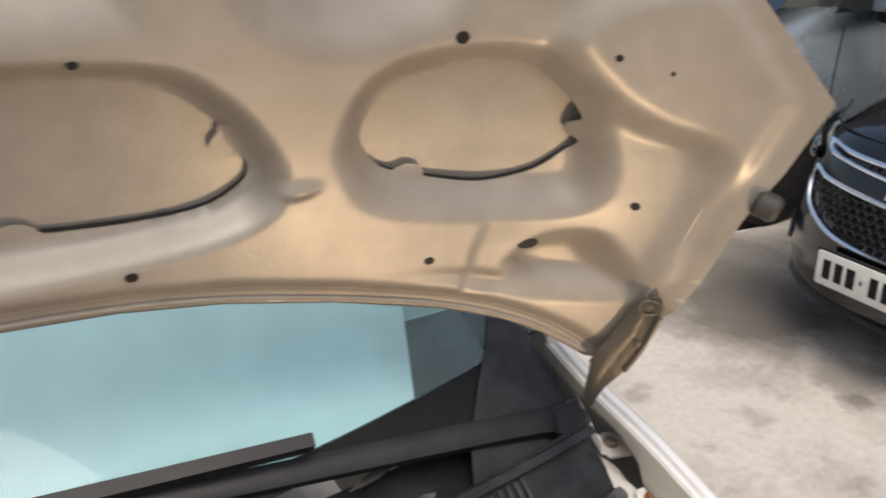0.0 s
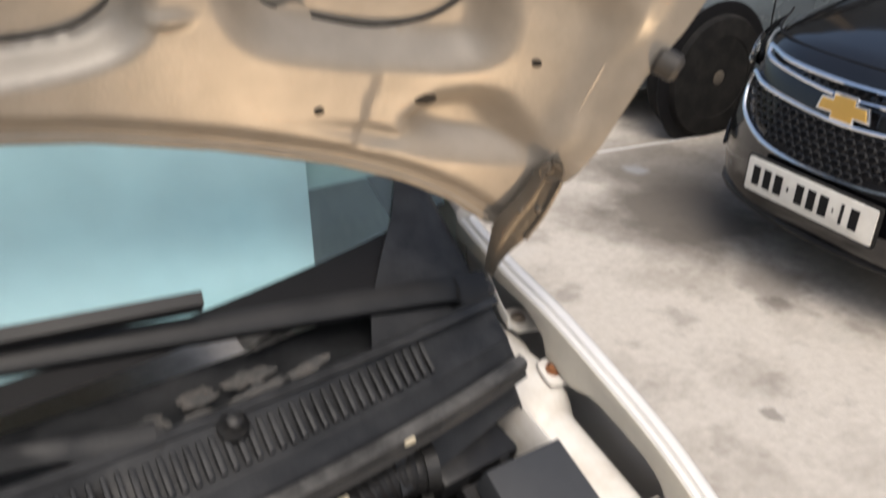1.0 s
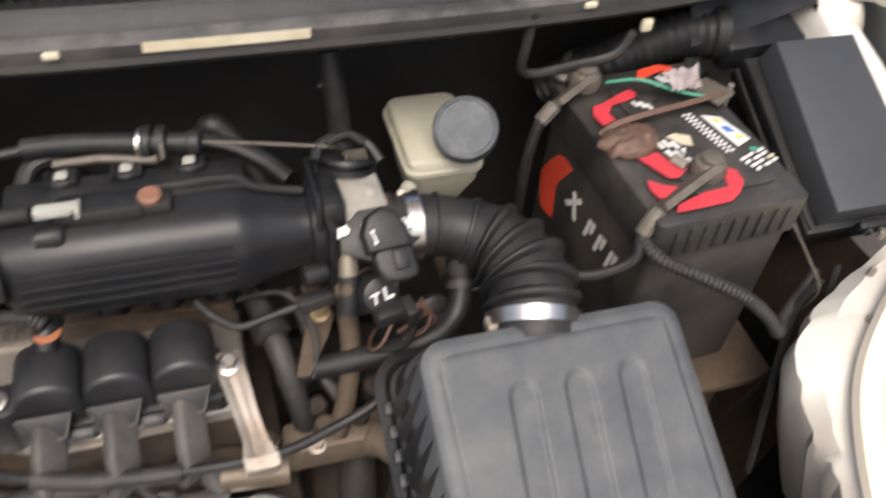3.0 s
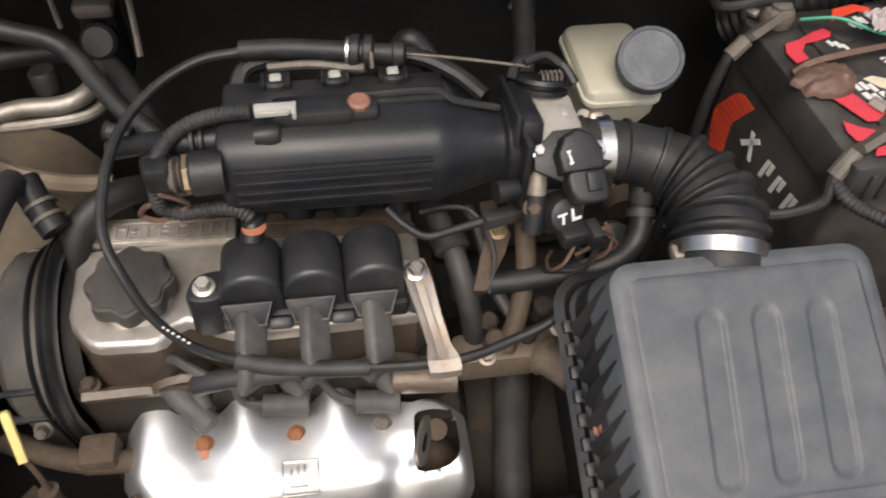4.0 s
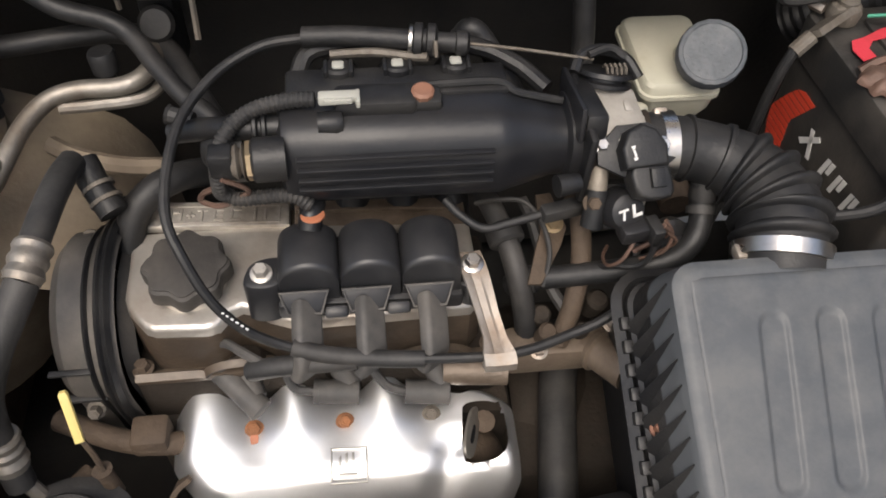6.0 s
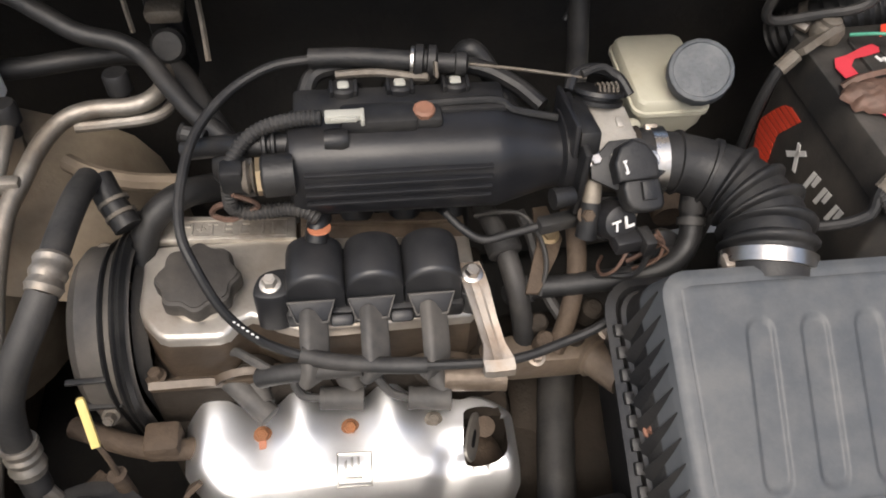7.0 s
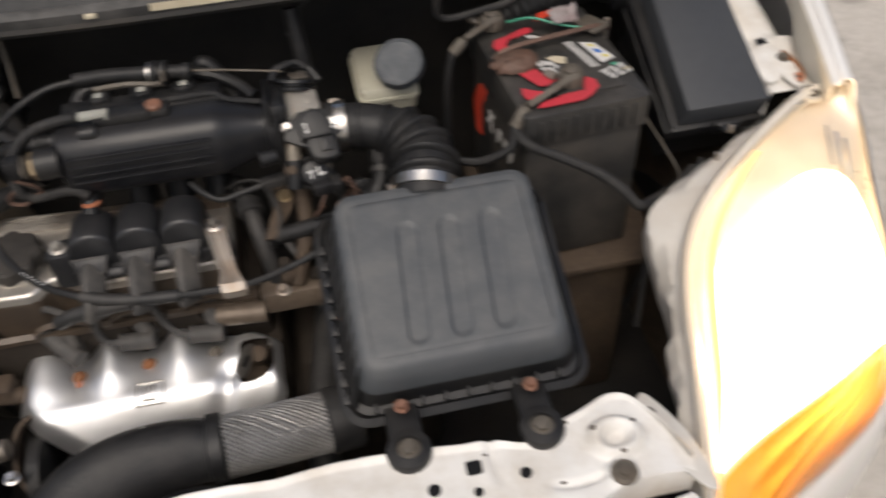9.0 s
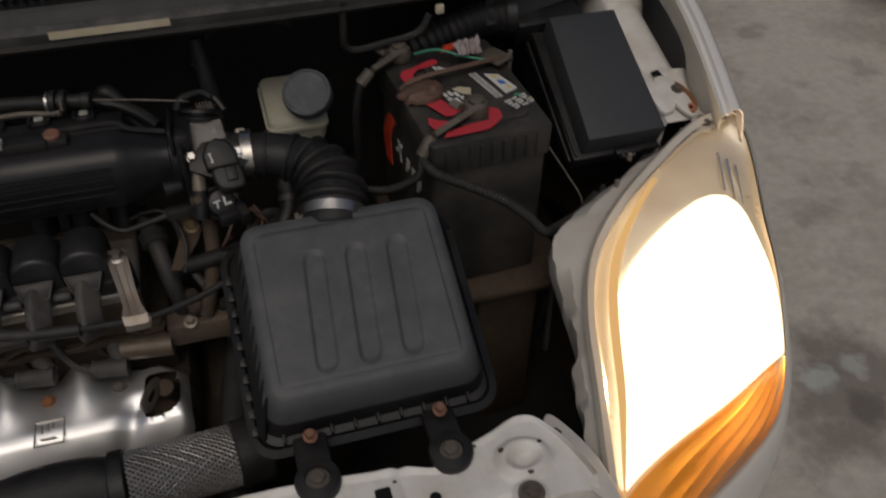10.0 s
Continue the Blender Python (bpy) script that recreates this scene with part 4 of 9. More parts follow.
# front panel (lock carrier), white, with pressed steps and holes
def carrier_at(x, f):
    """Place on the front panel: f runs from its rear edge to the front."""
    xa = abs(x - MID)
    back = -0.243 + 0.004 * math.sin(xa * 26) - 0.012 * math.exp(-((xa - 0.215) / 0.022) ** 2) + 0.012 * math.exp(-((xa - 0.297) / 0.026) ** 2) - 0.062 * max(0.0, (xa - 0.306) / 0.036) ** 2.0
    front = -0.345 + 0.030 * float(step(np.array(xa - 0.20), 0.10))
    y = back + (front - back) * f
    z = 0.647 - 0.004 * f + 0.0035 * float(step(np.array(0.10 - f), 0.06)) - 0.030 * float(step(np.array(f - 0.95), 0.05)) - 0.012 * float(step(np.array(0.03 - f), 0.03))
    r = math.hypot((xa - 0.288) / 1.25, y + 0.271)
    z += 0.008 * (1 - float(step(np.array(r - 0.015), 0.008))) - 0.010 * (1 - float(step(np.array(r - 0.004), 0.010)))
    r2 = math.hypot(xa - 0.282, y + 0.305)
    z += 0.005 * (1 - float(step(np.array(r2 - 0.011), 0.006)))
    groove = abs(y + 0.296 + 0.10 * max(0.0, xa - 0.20) + 0.004 * math.sin(xa * 60))
    z -= 0.004 * (1 - float(step(np.array(groove), 0.0055))) * float(step(np.array(xa - 0.215), 0.02)) * (1 - float(step(np.array(xa - 0.262), 0.01)))
    z -= 0.004 * (1 - float(step(np.array(abs(xa - 0.181)), 0.007))) * (1 - float(step(np.array(f - 0.30), 0.2)))
    z += 0.0014 * noise.noise((x * 45, y * 45, 0.0))
    return Vector((x, y, z))


def carrier_top(x, y):
    """The front panel's surface at a place."""
    return min((carrier_at(x, k / 120) for k in range(121)), key=lambda p: abs(p.y - y))


carrier = part("lock_carrier", thick(grid([[carrier_at(MID - 0.342 + 0.684 * i / 200, j / 80) for j in range(81)] for i in range(201)]), 0.002), M["white_paint"], car, "scuffed white pressed front panel", 40)
# holes as flat black patches, their shade put into the colour
for x, y, w in ((0.193, -0.272, 0.0), (0.234, -0.286, 0.005), (0.157, -0.284, 0.0055), (0.192, -0.293, 0.004), (-0.13, -0.28, 0.005), (-0.18, -0.30, 0.0055)):
    part("hole", prism(round_rect(0.0135, 0.0125, 0.002) if w == 0 else [(w * math.cos(a * math.pi / 8), w * math.sin(a * math.pi / 8)) for a in range(16)], 0.0012, Matrix.Translation(carrier_top(x, y) + Vector((0, 0, 0.0004)))), M["ink"], carrier, "black patch for the shade in a punched hole")
for x, y in ((0.312, -0.305), (0.355, -0.246), (-0.25, -0.26), (-0.24, -0.314)):
    p = carrier_top(x, y)
    part("washer", lathe([(0.0115, -0.001), (0.0115, 0.002), (0.008, 0.003)], p, (0, 0, 1), 20), M["grimy_alu"], carrier)
    hex_bolt("bolt", p + Vector((0, 0, 0.002)), (0, 0, 1), 0.0060, 0.0055, M["lead"], carrier)
for x, y, w in ((0.300, -0.262, 0.0035), (0.279, -0.249, 0.003), (0.318, -0.288, 0.003), (0.246, -0.262, 0.002), (0.262, -0.300, 0.0024), (0.205, -0.262, 0.0018), (0.335, -0.262, 0.0025)):
    part("chip", prism([(w * (1 + 0.4 * noise.noise((a, x * 90, y * 70))) * math.cos(a * math.pi / 6), w * 0.7 * math.sin(a * math.pi / 6)) for a in range(12)], 0.0005, Matrix.Translation(carrier_top(x, y) + Vector((0, 0, 0.0004)))), M["sludge"], carrier, "dirt chip in the paint")
# lamp outline, shared by the lamps and the bumper skin under them
def by_depth(line, n, y0, y1):
    """n places on a line at even steps of y."""
    out = []
    for i in range(n):
        y = y0 + (y1 - y0) * i / (n - 1)
        for p, r in zip(line, line[1:]):
            if p.y >= y >= r.y:
                out.append(p.lerp(r, (p.y - y) / max(1e-9, p.y - r.y)))
                break
        else:
            out.append((line[0] if y > line[0].y else line[-1]).copy())
    return out


LAMP_IN = by_depth(smooth_line([(0.668, 0.022, 0.752), (0.622, 0.012, 0.748), (0.565, -0.018, 0.735), (0.500, -0.062, 0.720), (0.455, -0.105, 0.700), (0.428, -0.160, 0.680), (0.408, -0.240, 0.652), (0.390, -0.315, 0.622), (0.381, -0.348, 0.605)], 8), 61, 0.021, -0.345)
LAMP_OUT = by_depth(smooth_line([(0.670, 0.021, 0.751), (0.677, 0.013, 0.746), (0.684, -0.016, 0.715), (0.684, -0.062, 0.670), (0.691, -0.104, 0.620), (0.690, -0.145, 0.570), (0.680, -0.184, 0.530), (0.642, -0.230, 0.510), (0.560, -0.278, 0.512), (0.468, -0.324, 0.535), (0.402, -0.350, 0.570)], 8), 61, 0.021, -0.345)
top = [Vector((x, -0.349 + 0.55 * max(0, x - 0.24) ** 1.7, 0.636 - 0.25 * max(0, x - 0.36))) for x in (0.03, 0.10, 0.16, 0.22, 0.26, 0.30, 0.34, 0.365)] + [p.copy() for p in reversed(LAMP_OUT)] + [Vector((0.668, 0.03, 0.742))]
rows = []
for p in top:
    out = Vector((max(0.0, p.x - MID) ** 3 * 9, min(-0.02, p.y - 0.02) * 1.6, 0)).normalized()
    row = []
    for w, dz in ((-0.004, 0.004), (0.001, -0.002), (0.008, -0.012), (0.016, -0.035), (0.024, -0.09), (0.026, -0.16), (0.016, -0.26), (-0.01, -0.33)):
        q = p + out * w + Vector((0, 0, dz))
        row.append(Vector((q.x, q.y, max(0.20, q.z))))
    rows.append(row)
left = [[Vector((2 * MID - q.x, q.y, q.z)) for q in r] for r in reversed(rows[1:])]
part("bumper", grid(left + rows), M["fender_paint"], car, "glossy white bumper skin", 45)
for sgn in (1, -1):
    part("tyre", lathe([(0.17, -0.08), (0.255, -0.08), (0.27, -0.05), (0.27, 0.05), (0.255, 0.08), (0.17, 0.08)], (MID + sgn * 0.60, 0.10, 0.27), (1, 0, 0), 32), M["tyre"], car, "black road tyre")
# windscreen, black band, cabin behind it
ws_base = lambda x: Vector((x, 0.318 + 0.25 * abs(x - MID) ** 2.2, 0.937 + 0.06 * abs(x - MID) ** 2))
ws_up = Vector((0, 0.82, 0.57))
pane_rows = [[ws_base(MID + a) + ws_up * v + Vector((-(a / 0.6) * 0.06 * v, 0, 0.02 * v * (1 - (a / 0.6) ** 2))) for a in [-0.575 + 1.15 * i / 30 for i in range(31)]] for v in (0, 0.05, 0.1, 0.2, 0.4, 0.6, 0.8)]
pane = part("windscreen", grid(pane_rows), M["windscreen_glass"], car, "greenish tinted windscreen glass")
pane.visible_shadow = False
for sgn in (1, -1):
    band = []
    for v in (0, 0.01, 0.02, 0.035, 0.05, 0.075, 0.1, 0.15, 0.2, 0.4, 0.6, 0.8):
        band.append([ws_base(MID + sgn * a) + ws_up * v + Vector((-sgn * (a / 0.6) * 0.06 * v, 0, 0.02 * v * (1 - (a / 0.6) ** 2) - 0.004)) for a in (0.560 - 0.06 * max(0.0, 1 - v / 0.12) ** 1.5, 0.565, 0.570, 0.575)])
    part("black_band", grid(band), M["ink"], pane, "black ceramic edge band")
    pil = [ws_base(MID + sgn * 0.615) + ws_up * v + Vector((-sgn * 0.06 * v, 0, 0)) for v in (-0.02, 0.2, 0.4, 0.6, 0.85)]
    part("pillar", tube(pil, 0.03, 10, 4), M["fender_paint"], car)
part("black_band", grid([[ws_base(MID + a) + ws_up * v * (1.0 if v > 0 else 0.35 + 0.65 * min(1.0, max(0.0, (abs(a) - 0.30) / 0.12))) + Vector((0, 0, -0.003)) for a in [-0.56 + 1.12 * i / 30 for i in range(31)]] for v in (-0.055, -0.03, 0.004)]), M["ink"], pane, "black ceramic edge band")
cabin = part("cabin", grid([[Vector((MID - 0.6, 0.44, 0.98)), Vector((MID + 0.6, 0.44, 0.98))], [Vector((MID - 0.6, 0.80, 0.98)), Vector((MID + 0.6, 0.80, 0.98))], [Vector((MID - 0.6, 1.0, 0.7)), Vector((MID + 0.6, 1.0, 0.7))], [Vector((MID - 0.6, 2.0, 0.6)), Vector((MID + 0.6, 2.0, 0.6))],
              [Vector((MID - 0.6, 2.2, 1.3)), Vector((MID + 0.6, 2.2, 1.3))], [Vector((MID - 0.55, 1.05, 1.42)), Vector((MID + 0.55, 1.05, 1.42))]]), M["dash_grey"], car, "grey dashboard and cabin")
for sgn in (1, -1):
    part("cabin_side", grid([[Vector((MID + sgn * 0.61, y, z)) for y in (0.42, 1.0, 2.2)] for z in (0.5, 1.0, 1.38)]), M["dash_grey"], car)
part("steering_wheel", sweep(bmesh.new(), [Vector((0.36, 0.82, 1.02)) + 0.17 * (math.cos(a * math.pi / 16) * Vector((1, 0, 0)) + math.sin(a * math.pi / 16) * Vector((0, 0.5, 0.86))) for a in range(33)], lambda i, k: circle(0.014, 8)), M["plastic"], car, "dark steering wheel behind the glass")

# the rest of the white hatchback behind the windscreen
for sgn in (1, -1):
    rows = []
    for y, w in ((0.50, 0.985), (0.62, 1.0), (1.0, 1.005), (1.6, 1.01), (2.2, 1.0), (2.7, 0.97), (3.0, 0.90)):
        rows.append([Vector((MID + sgn * x * w, y, z)) for x, z in ((0.655, 0.20), (0.690, 0.24), (0.700, 0.40), (0.708, 0.58), (0.705, 0.74), (0.690, 0.87), (0.665, 0.925), (0.600, 0.935))])
    side = part("body_side", thick(grid(rows), 0.002), M["fender_paint"], car, "", 40)
    for y in (0.66, 1.62, 2.36):
        part("door_gap", tube([Vector((MID + sgn * 0.713, y, 0.26)), Vector((MID + sgn * 0.718, y, 0.58)), Vector((MID + sgn * 0.696, y + 0.02, 0.90))], 0.003, 6), M["ink"], side)
    for y in (1.48, 2.26):
        part("door_handle", box((MID + sgn * 0.722, y, 0.78), (0.02, 0.13, 0.026), 0.006), M["fender_paint"], side)
    for y0, y1, yt0, yt1 in ((0.80, 1.58, 1.12, 1.58), (1.64, 2.30, 1.64, 2.20), (2.34, 2.72, 2.26, 2.55)):
        part("side_window", grid([[Vector((MID + sgn * 0.655, y0, 0.935)), Vector((MID + sgn * 0.655, y1, 0.935))], [Vector((MID + sgn * 0.555, yt0, 1.375)), Vector((MID + sgn * 0.555, yt1, 1.375))]]), M["dark_glass"], car, "dark side window")
    part("pillar", tube([(MID + sgn * 0.660, 1.61, 0.93), (MID + sgn * 0.60, 1.61, 1.20), (MID + sgn * 0.555, 1.61, 1.39)], 0.032, 10, 3), M["fender_paint"], car)
    part("pillar", tube([(MID + sgn * 0.640, 2.85, 0.93), (MID + sgn * 0.59, 2.72, 1.20), (MID + sgn * 0.54, 2.58, 1.39)], 0.06, 10, 3), M["fender_paint"], car)
    mirror = part("door_mirror", box((MID + sgn * 0.79, 0.83, 0.98), (0.17, 0.07, 0.11), 0.03, None, None, 3), M["fender_paint"], car)
    part("mirror_foot", box((MID + sgn * 0.695, 0.84, 0.945), (0.06, 0.05, 0.04), 0.01), M["plastic"], mirror)
    part("tyre", lathe([(0.17, -0.08), (0.255, -0.08), (0.27, -0.05), (0.27, 0.05), (0.255, 0.08), (0.17, 0.08)], (MID + sgn * 0.60, 2.45, 0.27), (1, 0, 0), 32), M["tyre"], car, "black road tyre")
    part("tail_lamp", box((MID + sgn * 0.56, 3.03, 0.80), (0.10, 0.06, 0.24), 0.02), M["red"], car, "red tail lamp")
rows = []
for y, z, w in ((0.955, 1.375, 0.54), (1.05, 1.415, 0.55), (1.35, 1.455, 0.56), (1.8, 1.47, 0.565), (2.3, 1.45, 0.56), (2.62, 1.40, 0.54), (2.70, 1.36, 0.53)):
    rows.append([Vector((MID + w * a, y, z - 0.035 * a ** 4)) for a in (-1, -0.85, -0.5, 0, 0.5, 0.85, 1)])
part("roof", thick(grid(rows), 0.003), M["fender_paint"], car, "", 60)
rows = []
for y, z, w in ((2.70, 1.36, 0.53), (2.86, 1.14, 0.58), (3.0, 0.92, 0.62)):
    rows.append([Vector((MID + w * a, y + 0.02 * (1 - a * a), z)) for a in (-1, -0.5, 0, 0.5, 1)])
part("rear_window", grid(rows), M["dark_glass"], car, "dark rear window")
rows = []
for y, z, w in ((3.0, 0.92, 0.62), (3.06, 0.80, 0.64), (3.08, 0.58, 0.65), (3.14, 0.52, 0.66), (3.14, 0.30, 0.66), (3.05, 0.22, 0.64)):
    rows.append([Vector((MID + w * a, y - 0.05 * a ** 4, z)) for a in (-1, -0.9, -0.5, 0, 0.5, 0.9, 1)])
part("tailgate", thick(grid(rows), 0.003), M["fender_paint"], car, "", 40)

# folded sunshade leaning behind the glass; its pale tone also stands for reflected sky
shade_rows = []
for v in [-0.012 + 0.472 * k / 30 for k in range(31)]:
    row = []
    for i in range(61):
        x = -0.50 + 0.940 * i / 60
        fold = 0.009 * abs(((x + 0.5) / 0.13) % 2 - 1) + 0.0035 * noise.noise((x * 14, v * 9, 0.7))
        x = x + 0.37 * v * max(0.0, x) / 0.44
        a = x - MID
        row.append(ws_base(x) + ws_up * v + Vector((0, 0.006, -0.006 - fold)))
    shade_rows.append(row)
shade = thing("sunshade", (MID, 0.36, 0.95), "pale folded sunshade behind the windscreen, toned for reflected sky", "sunshade")
part("panel", grid(shade_rows), M["shade_foil"], shade, "", 20)


# ---- wipers ----
def wiper(pivot, knee, tip, blade_a, blade_b, label, broad=1.0):
    w = thing("wiper", pivot, label, "windscreen wiper")
    p, k, t = Vector(pivot), Vector(knee), Vector(tip)
    part("arm", sweep(bmesh.new(), smooth_line([p, p.lerp(k, 0.5), k, k.lerp(t, 0.4), t], 5), lambda i, q: [(-0.014 * broad * (1 - 0.5 * q ** 0.6), -0.005), (0.014 * broad * (1 - 0.5 * q ** 0.6), -0.005), (0.012 * broad * (1 - 0.5 * q ** 0.6), 0.004), (0.0, 0.007), (-0.012 * broad * (1 - 0.5 * q ** 0.6), 0.004)]), M["wiper_black"], w, "", 40)
    part("pivot_cap", lathe([(0.010, -0.01), (0.0105, 0.001), (0.008, 0.005)], pivot, (0, -0.5, 0.86), 16), M["plastic"], w)
    a, b = Vector(blade_a), Vector(blade_b)
    blade = part("blade", sweep(bmesh.new(), [a.lerp(b, i / 12) for i in range(13)], lambda i, q: [(-0.007, -0.006), (0.007, -0.006), (0.0055, 0.006), (-0.0055, 0.006)]), M["wiper_black"], w, "", 40)
    part("rubber_lip", sweep(bmesh.new(), [a.lerp(b, i / 6) + Vector((0, 0.003, -0.010)) for i in range(7)], lambda i, q: [(-0.0015, -0.005), (0.0015, -0.005), (0.0015, 0.005), (-0.0015, 0.005)]), M["rubber"], blade)
    return w


wiper((0.590, 0.300, 0.903), (0.525, 0.302, 0.918), (0.02, 0.345, 0.968), (0.322, 0.314, 0.968), (-0.12, 0.350, 0.990), "black windscreen wiper resting on the glass", 1.45)
wiper((0.255, 0.236, 0.914), (0.17, 0.246, 0.930), (-0.30, 0.29, 0.960), (-0.05, 0.31, 0.955), (-0.42, 0.35, 0.985), "black wiper arm over the scuttle grille")

# ---- headlamps ----
def headlamp(s):
    def q(x, y, z):
        return Vector((MID + s * (x - MID), y, z))

    lamp = thing("headlamp", q(0.56, -0.12, 0.45), "lit headlamp with clear lens and amber indicator", "headlamp", "headlamps of the white car")
    inner_edge, outer_edge = LAMP_IN, LAMP_OUT
    n = len(inner_edge)

    def step_up(v):
        return min(1.0, max(0.0, v))

    def lens_point(i, f, sink=0.0):
        i0 = min(n - 2, int(i))
        a, b = inner_edge[i0].lerp(inner_edge[i0 + 1], i - i0), outer_edge[i0].lerp(outer_edge[i0 + 1], i - i0)
        p = a.lerp(b, f)
        k = math.sin(math.pi * f) * min(1.0, i / 14)
        out = Vector((0.45, -0.55, 0.70)).normalized()
        return p + out * (0.030 * k - sink)

    part("lens", grid([[q(*lens_point(i, j / 12)) for j in range(13)] for i in range(n)]), M["clear_lens"], lamp, "clear plastic lens", 60)
    lens = lamp.children[0]
    lens.visible_shadow = False

    # bright bowl behind the lens, the pale bezel round it and the amber corner
    def split(k):
        """Where the amber corner begins across the lens."""
        return 1.0 - 0.89 * min(1.0, max(0.0, (k - 0.515) / 0.40)) ** 0.8

    def bowl_edges(k):
        lo = 0.56 - 0.45 * math.sqrt(max(0.0, 1 - (max(0.0, 0.515 - k) / 0.317) ** 2))
        hi = 0.60 + 0.385 * math.sqrt(max(0.0, 1 - (max(0.0, 0.46 - k) / 0.262) ** 2))
        return lo, min(hi + 0.012, split(k) - 0.004)

    bowl = []
    for i in range(61):
        k = 0.199 + 0.71 * i / 60
        lo, hi = bowl_edges(k)
        if hi > lo + 0.01:
            bowl.append([q(*lens_point(k * (n - 1), lo + (hi - lo) * j / 14, 0.004 + 0.011 * (1 - (lo + (hi - lo) * j / 14) ** 4))) for j in range(15)])
    part("reflector", grid(bowl), M["lit_reflector"], lamp, "glowing reflector bowl", 60)
    amber = []
    for i in range(29):
        k = 0.520 + 0.48 * i / 28
        lo = max(0.09, split(k))
        amber.append([q(*lens_point(k * (n - 1), lo + (0.992 - lo) * j / 10, 0.003 + 0.005 * (1 - (j / 10) ** 3) + 0.003 * (j % 2))) for j in range(11)])
    part("indicator", grid(amber), M["amber"], lamp, "amber indicator glass", 30)
    part("bezel", grid([[q(*lens_point(i, j / 16, 0.004 + 0.018 * step_up(j / 16 / 0.10) * (1 - (j / 16) ** 5))) for j in range(17)] for i in range(n)]), M["bezel"], lamp, "pale inner bezel", 60)
    # rim emits by itself in place of bulb light scattered there
    rim = []
    for i in range(n):
        rim.append([q(*lens_point(i, f, d)) for f, d in ((0.070, 0.006), (0.090, 0.009), (0.122, 0.013))] if 8 < i < n - 3 else [q(*lens_point(i, f, 0.03)) for f in (0.07, 0.09, 0.11)])
    part("surround", grid(rim), M["surround_glow"], lamp, "bowl edge given an amber glow of its own", 60)
    for j in range(4):
        part("flute", tube([q(*lens_point(5.5 + 0.8 * j, 0.58 + 0.11 * j, 0.012)), q(*lens_point(11 + 1.2 * j, 0.66 + 0.095 * j, 0.016))], 0.0016, 6, 2), M["chrome"], lamp)
    if s > 0:
        bulb = bpy.data.lights.new("headlamp_bulb", "POINT")
        bulb.energy, bulb.color, bulb.shadow_soft_size = 11.0, (1.0, 0.68, 0.40), 0.004
        new("headlamp_bulb", bulb).location = q(*lens_point(0.55 * (n - 1), 0.55, 0.004))
    line = [q(*(p + Vector((-0.003, 0.004, 0.001)))) for p in inner_edge]
    part("edge", sweep(bmesh.new(), line, lambda i, k: [(-0.004, -0.003), (0.004, -0.003), (0.004, 0.004), (-0.004, 0.004)]), M["bezel"], lamp, "cream lens edge")
    # moulded housing towards the engine, stepped
    rows = []
    for i in range(n):
        p = inner_edge[i]
        k = i / (n - 1)
        w = (1.0 if s > 0 else 0.6) * (0.056 * math.exp(-((k - 0.23) / 0.17) ** 2) + 0.009 * float(step(np.array(k - 0.45), 0.2)) * (1 - float(step(np.array(k - 0.72), 0.25)))) + 0.010 + 0.005 * noise.noise((k * 23, 0.0, 5.0)) + 0.003 * ((i // 5) % 2)
        inward = Vector((-0.80, 0.45, 0)).lerp(Vector((-1, 0.1, 0)), k)
        rows.append([q(*(p + inward * (w * f - back) + Vector((0, 0, dz)))) for f, dz, back in ((0, -0.004, 0), (0.08, -0.010, 0), (0.6, -0.016, 0), (0.9, -0.022 - 0.009 * ((i // 7) % 2), 0), (1.0, -0.045, 0.004), (1.0, -0.12, 0.030), (1.0, -0.20, 0.065))])
    part("housing", thick(grid(rows), 0.002), M["lamp_plastic"], lamp, "dusty white plastic housing", 28)
    for x, y, z, sx, sy, sz in () if s < 0 else ((0.475, -0.055, 0.650, 0.036, 0.045, 0.05),):
        part("housing_block", box(q(x, y, z), (sx, sy, sz), 0.006, Matrix.Rotation(radians(-28 * s), 4, "Z")), M["lamp_plastic"], lamp)
    for x, y, z in ((0.512, -0.022, 0.714), (0.486, -0.060, 0.706), (0.600, 0.010, 0.742), (0.54, 0.008, 0.722)):
        hex_bolt("screw", q(x, y, z), (0, 0, 1), 0.003, 0.008, M["zinc"], lamp, False)
    part("tab", prism(rounded([(0.0, 0.03), (0.012, 0.02), (0.028, -0.022), (0.03, -0.07), (0.012, -0.055), (-0.012, 0.0)]), 0.003, Matrix.Translation(q(0.354, -0.262, 0.640)) @ (Matrix.Identity(4) if s > 0 else Matrix.Rotation(math.pi, 4, "Y")), 0.001), M["lamp_plastic"], lamp, "white plastic mounting tab")
    return lamp


headlamp(1)
headlamp(-1)

# ---- battery ----
BAT = Matrix.Translation((0.373, 0.100, 0.785)) @ Matrix.Rotation(radians(3.5), 4, "Z")


def in_bat(x, y, z):
    return BAT @ Vector((x, y, z))


battery = thing("battery", (0.373, 0.100, 0.585), "black car battery with worn red printed label", "car battery")
bm = prism(round_rect(0.128, 0.180, 0.006), 0.165, BAT @ Matrix.Translation((0, 0, -0.20)), 0.002)
prism(round_rect(0.134, 0.187, 0.006), 0.036, BAT @ Matrix.Translation((0, 0, -0.036)), 0.003, bm)
case = part("case", bm, M["bat_black"], battery)
for i in range(9):
    part("rib", box(in_bat(-0.05 + 0.0125 * i, -0.094, -0.020), (0.004, 0.003, 0.026), 0.001), M["bat_black"], case)
bm = prism(round_rect(0.078, 0.150, 0.01), 0.004, BAT @ Matrix.Translation((0.012, 0.002, -0.001)), 0.0015)
part("lid_plate", bm, M["bat_black"], battery)


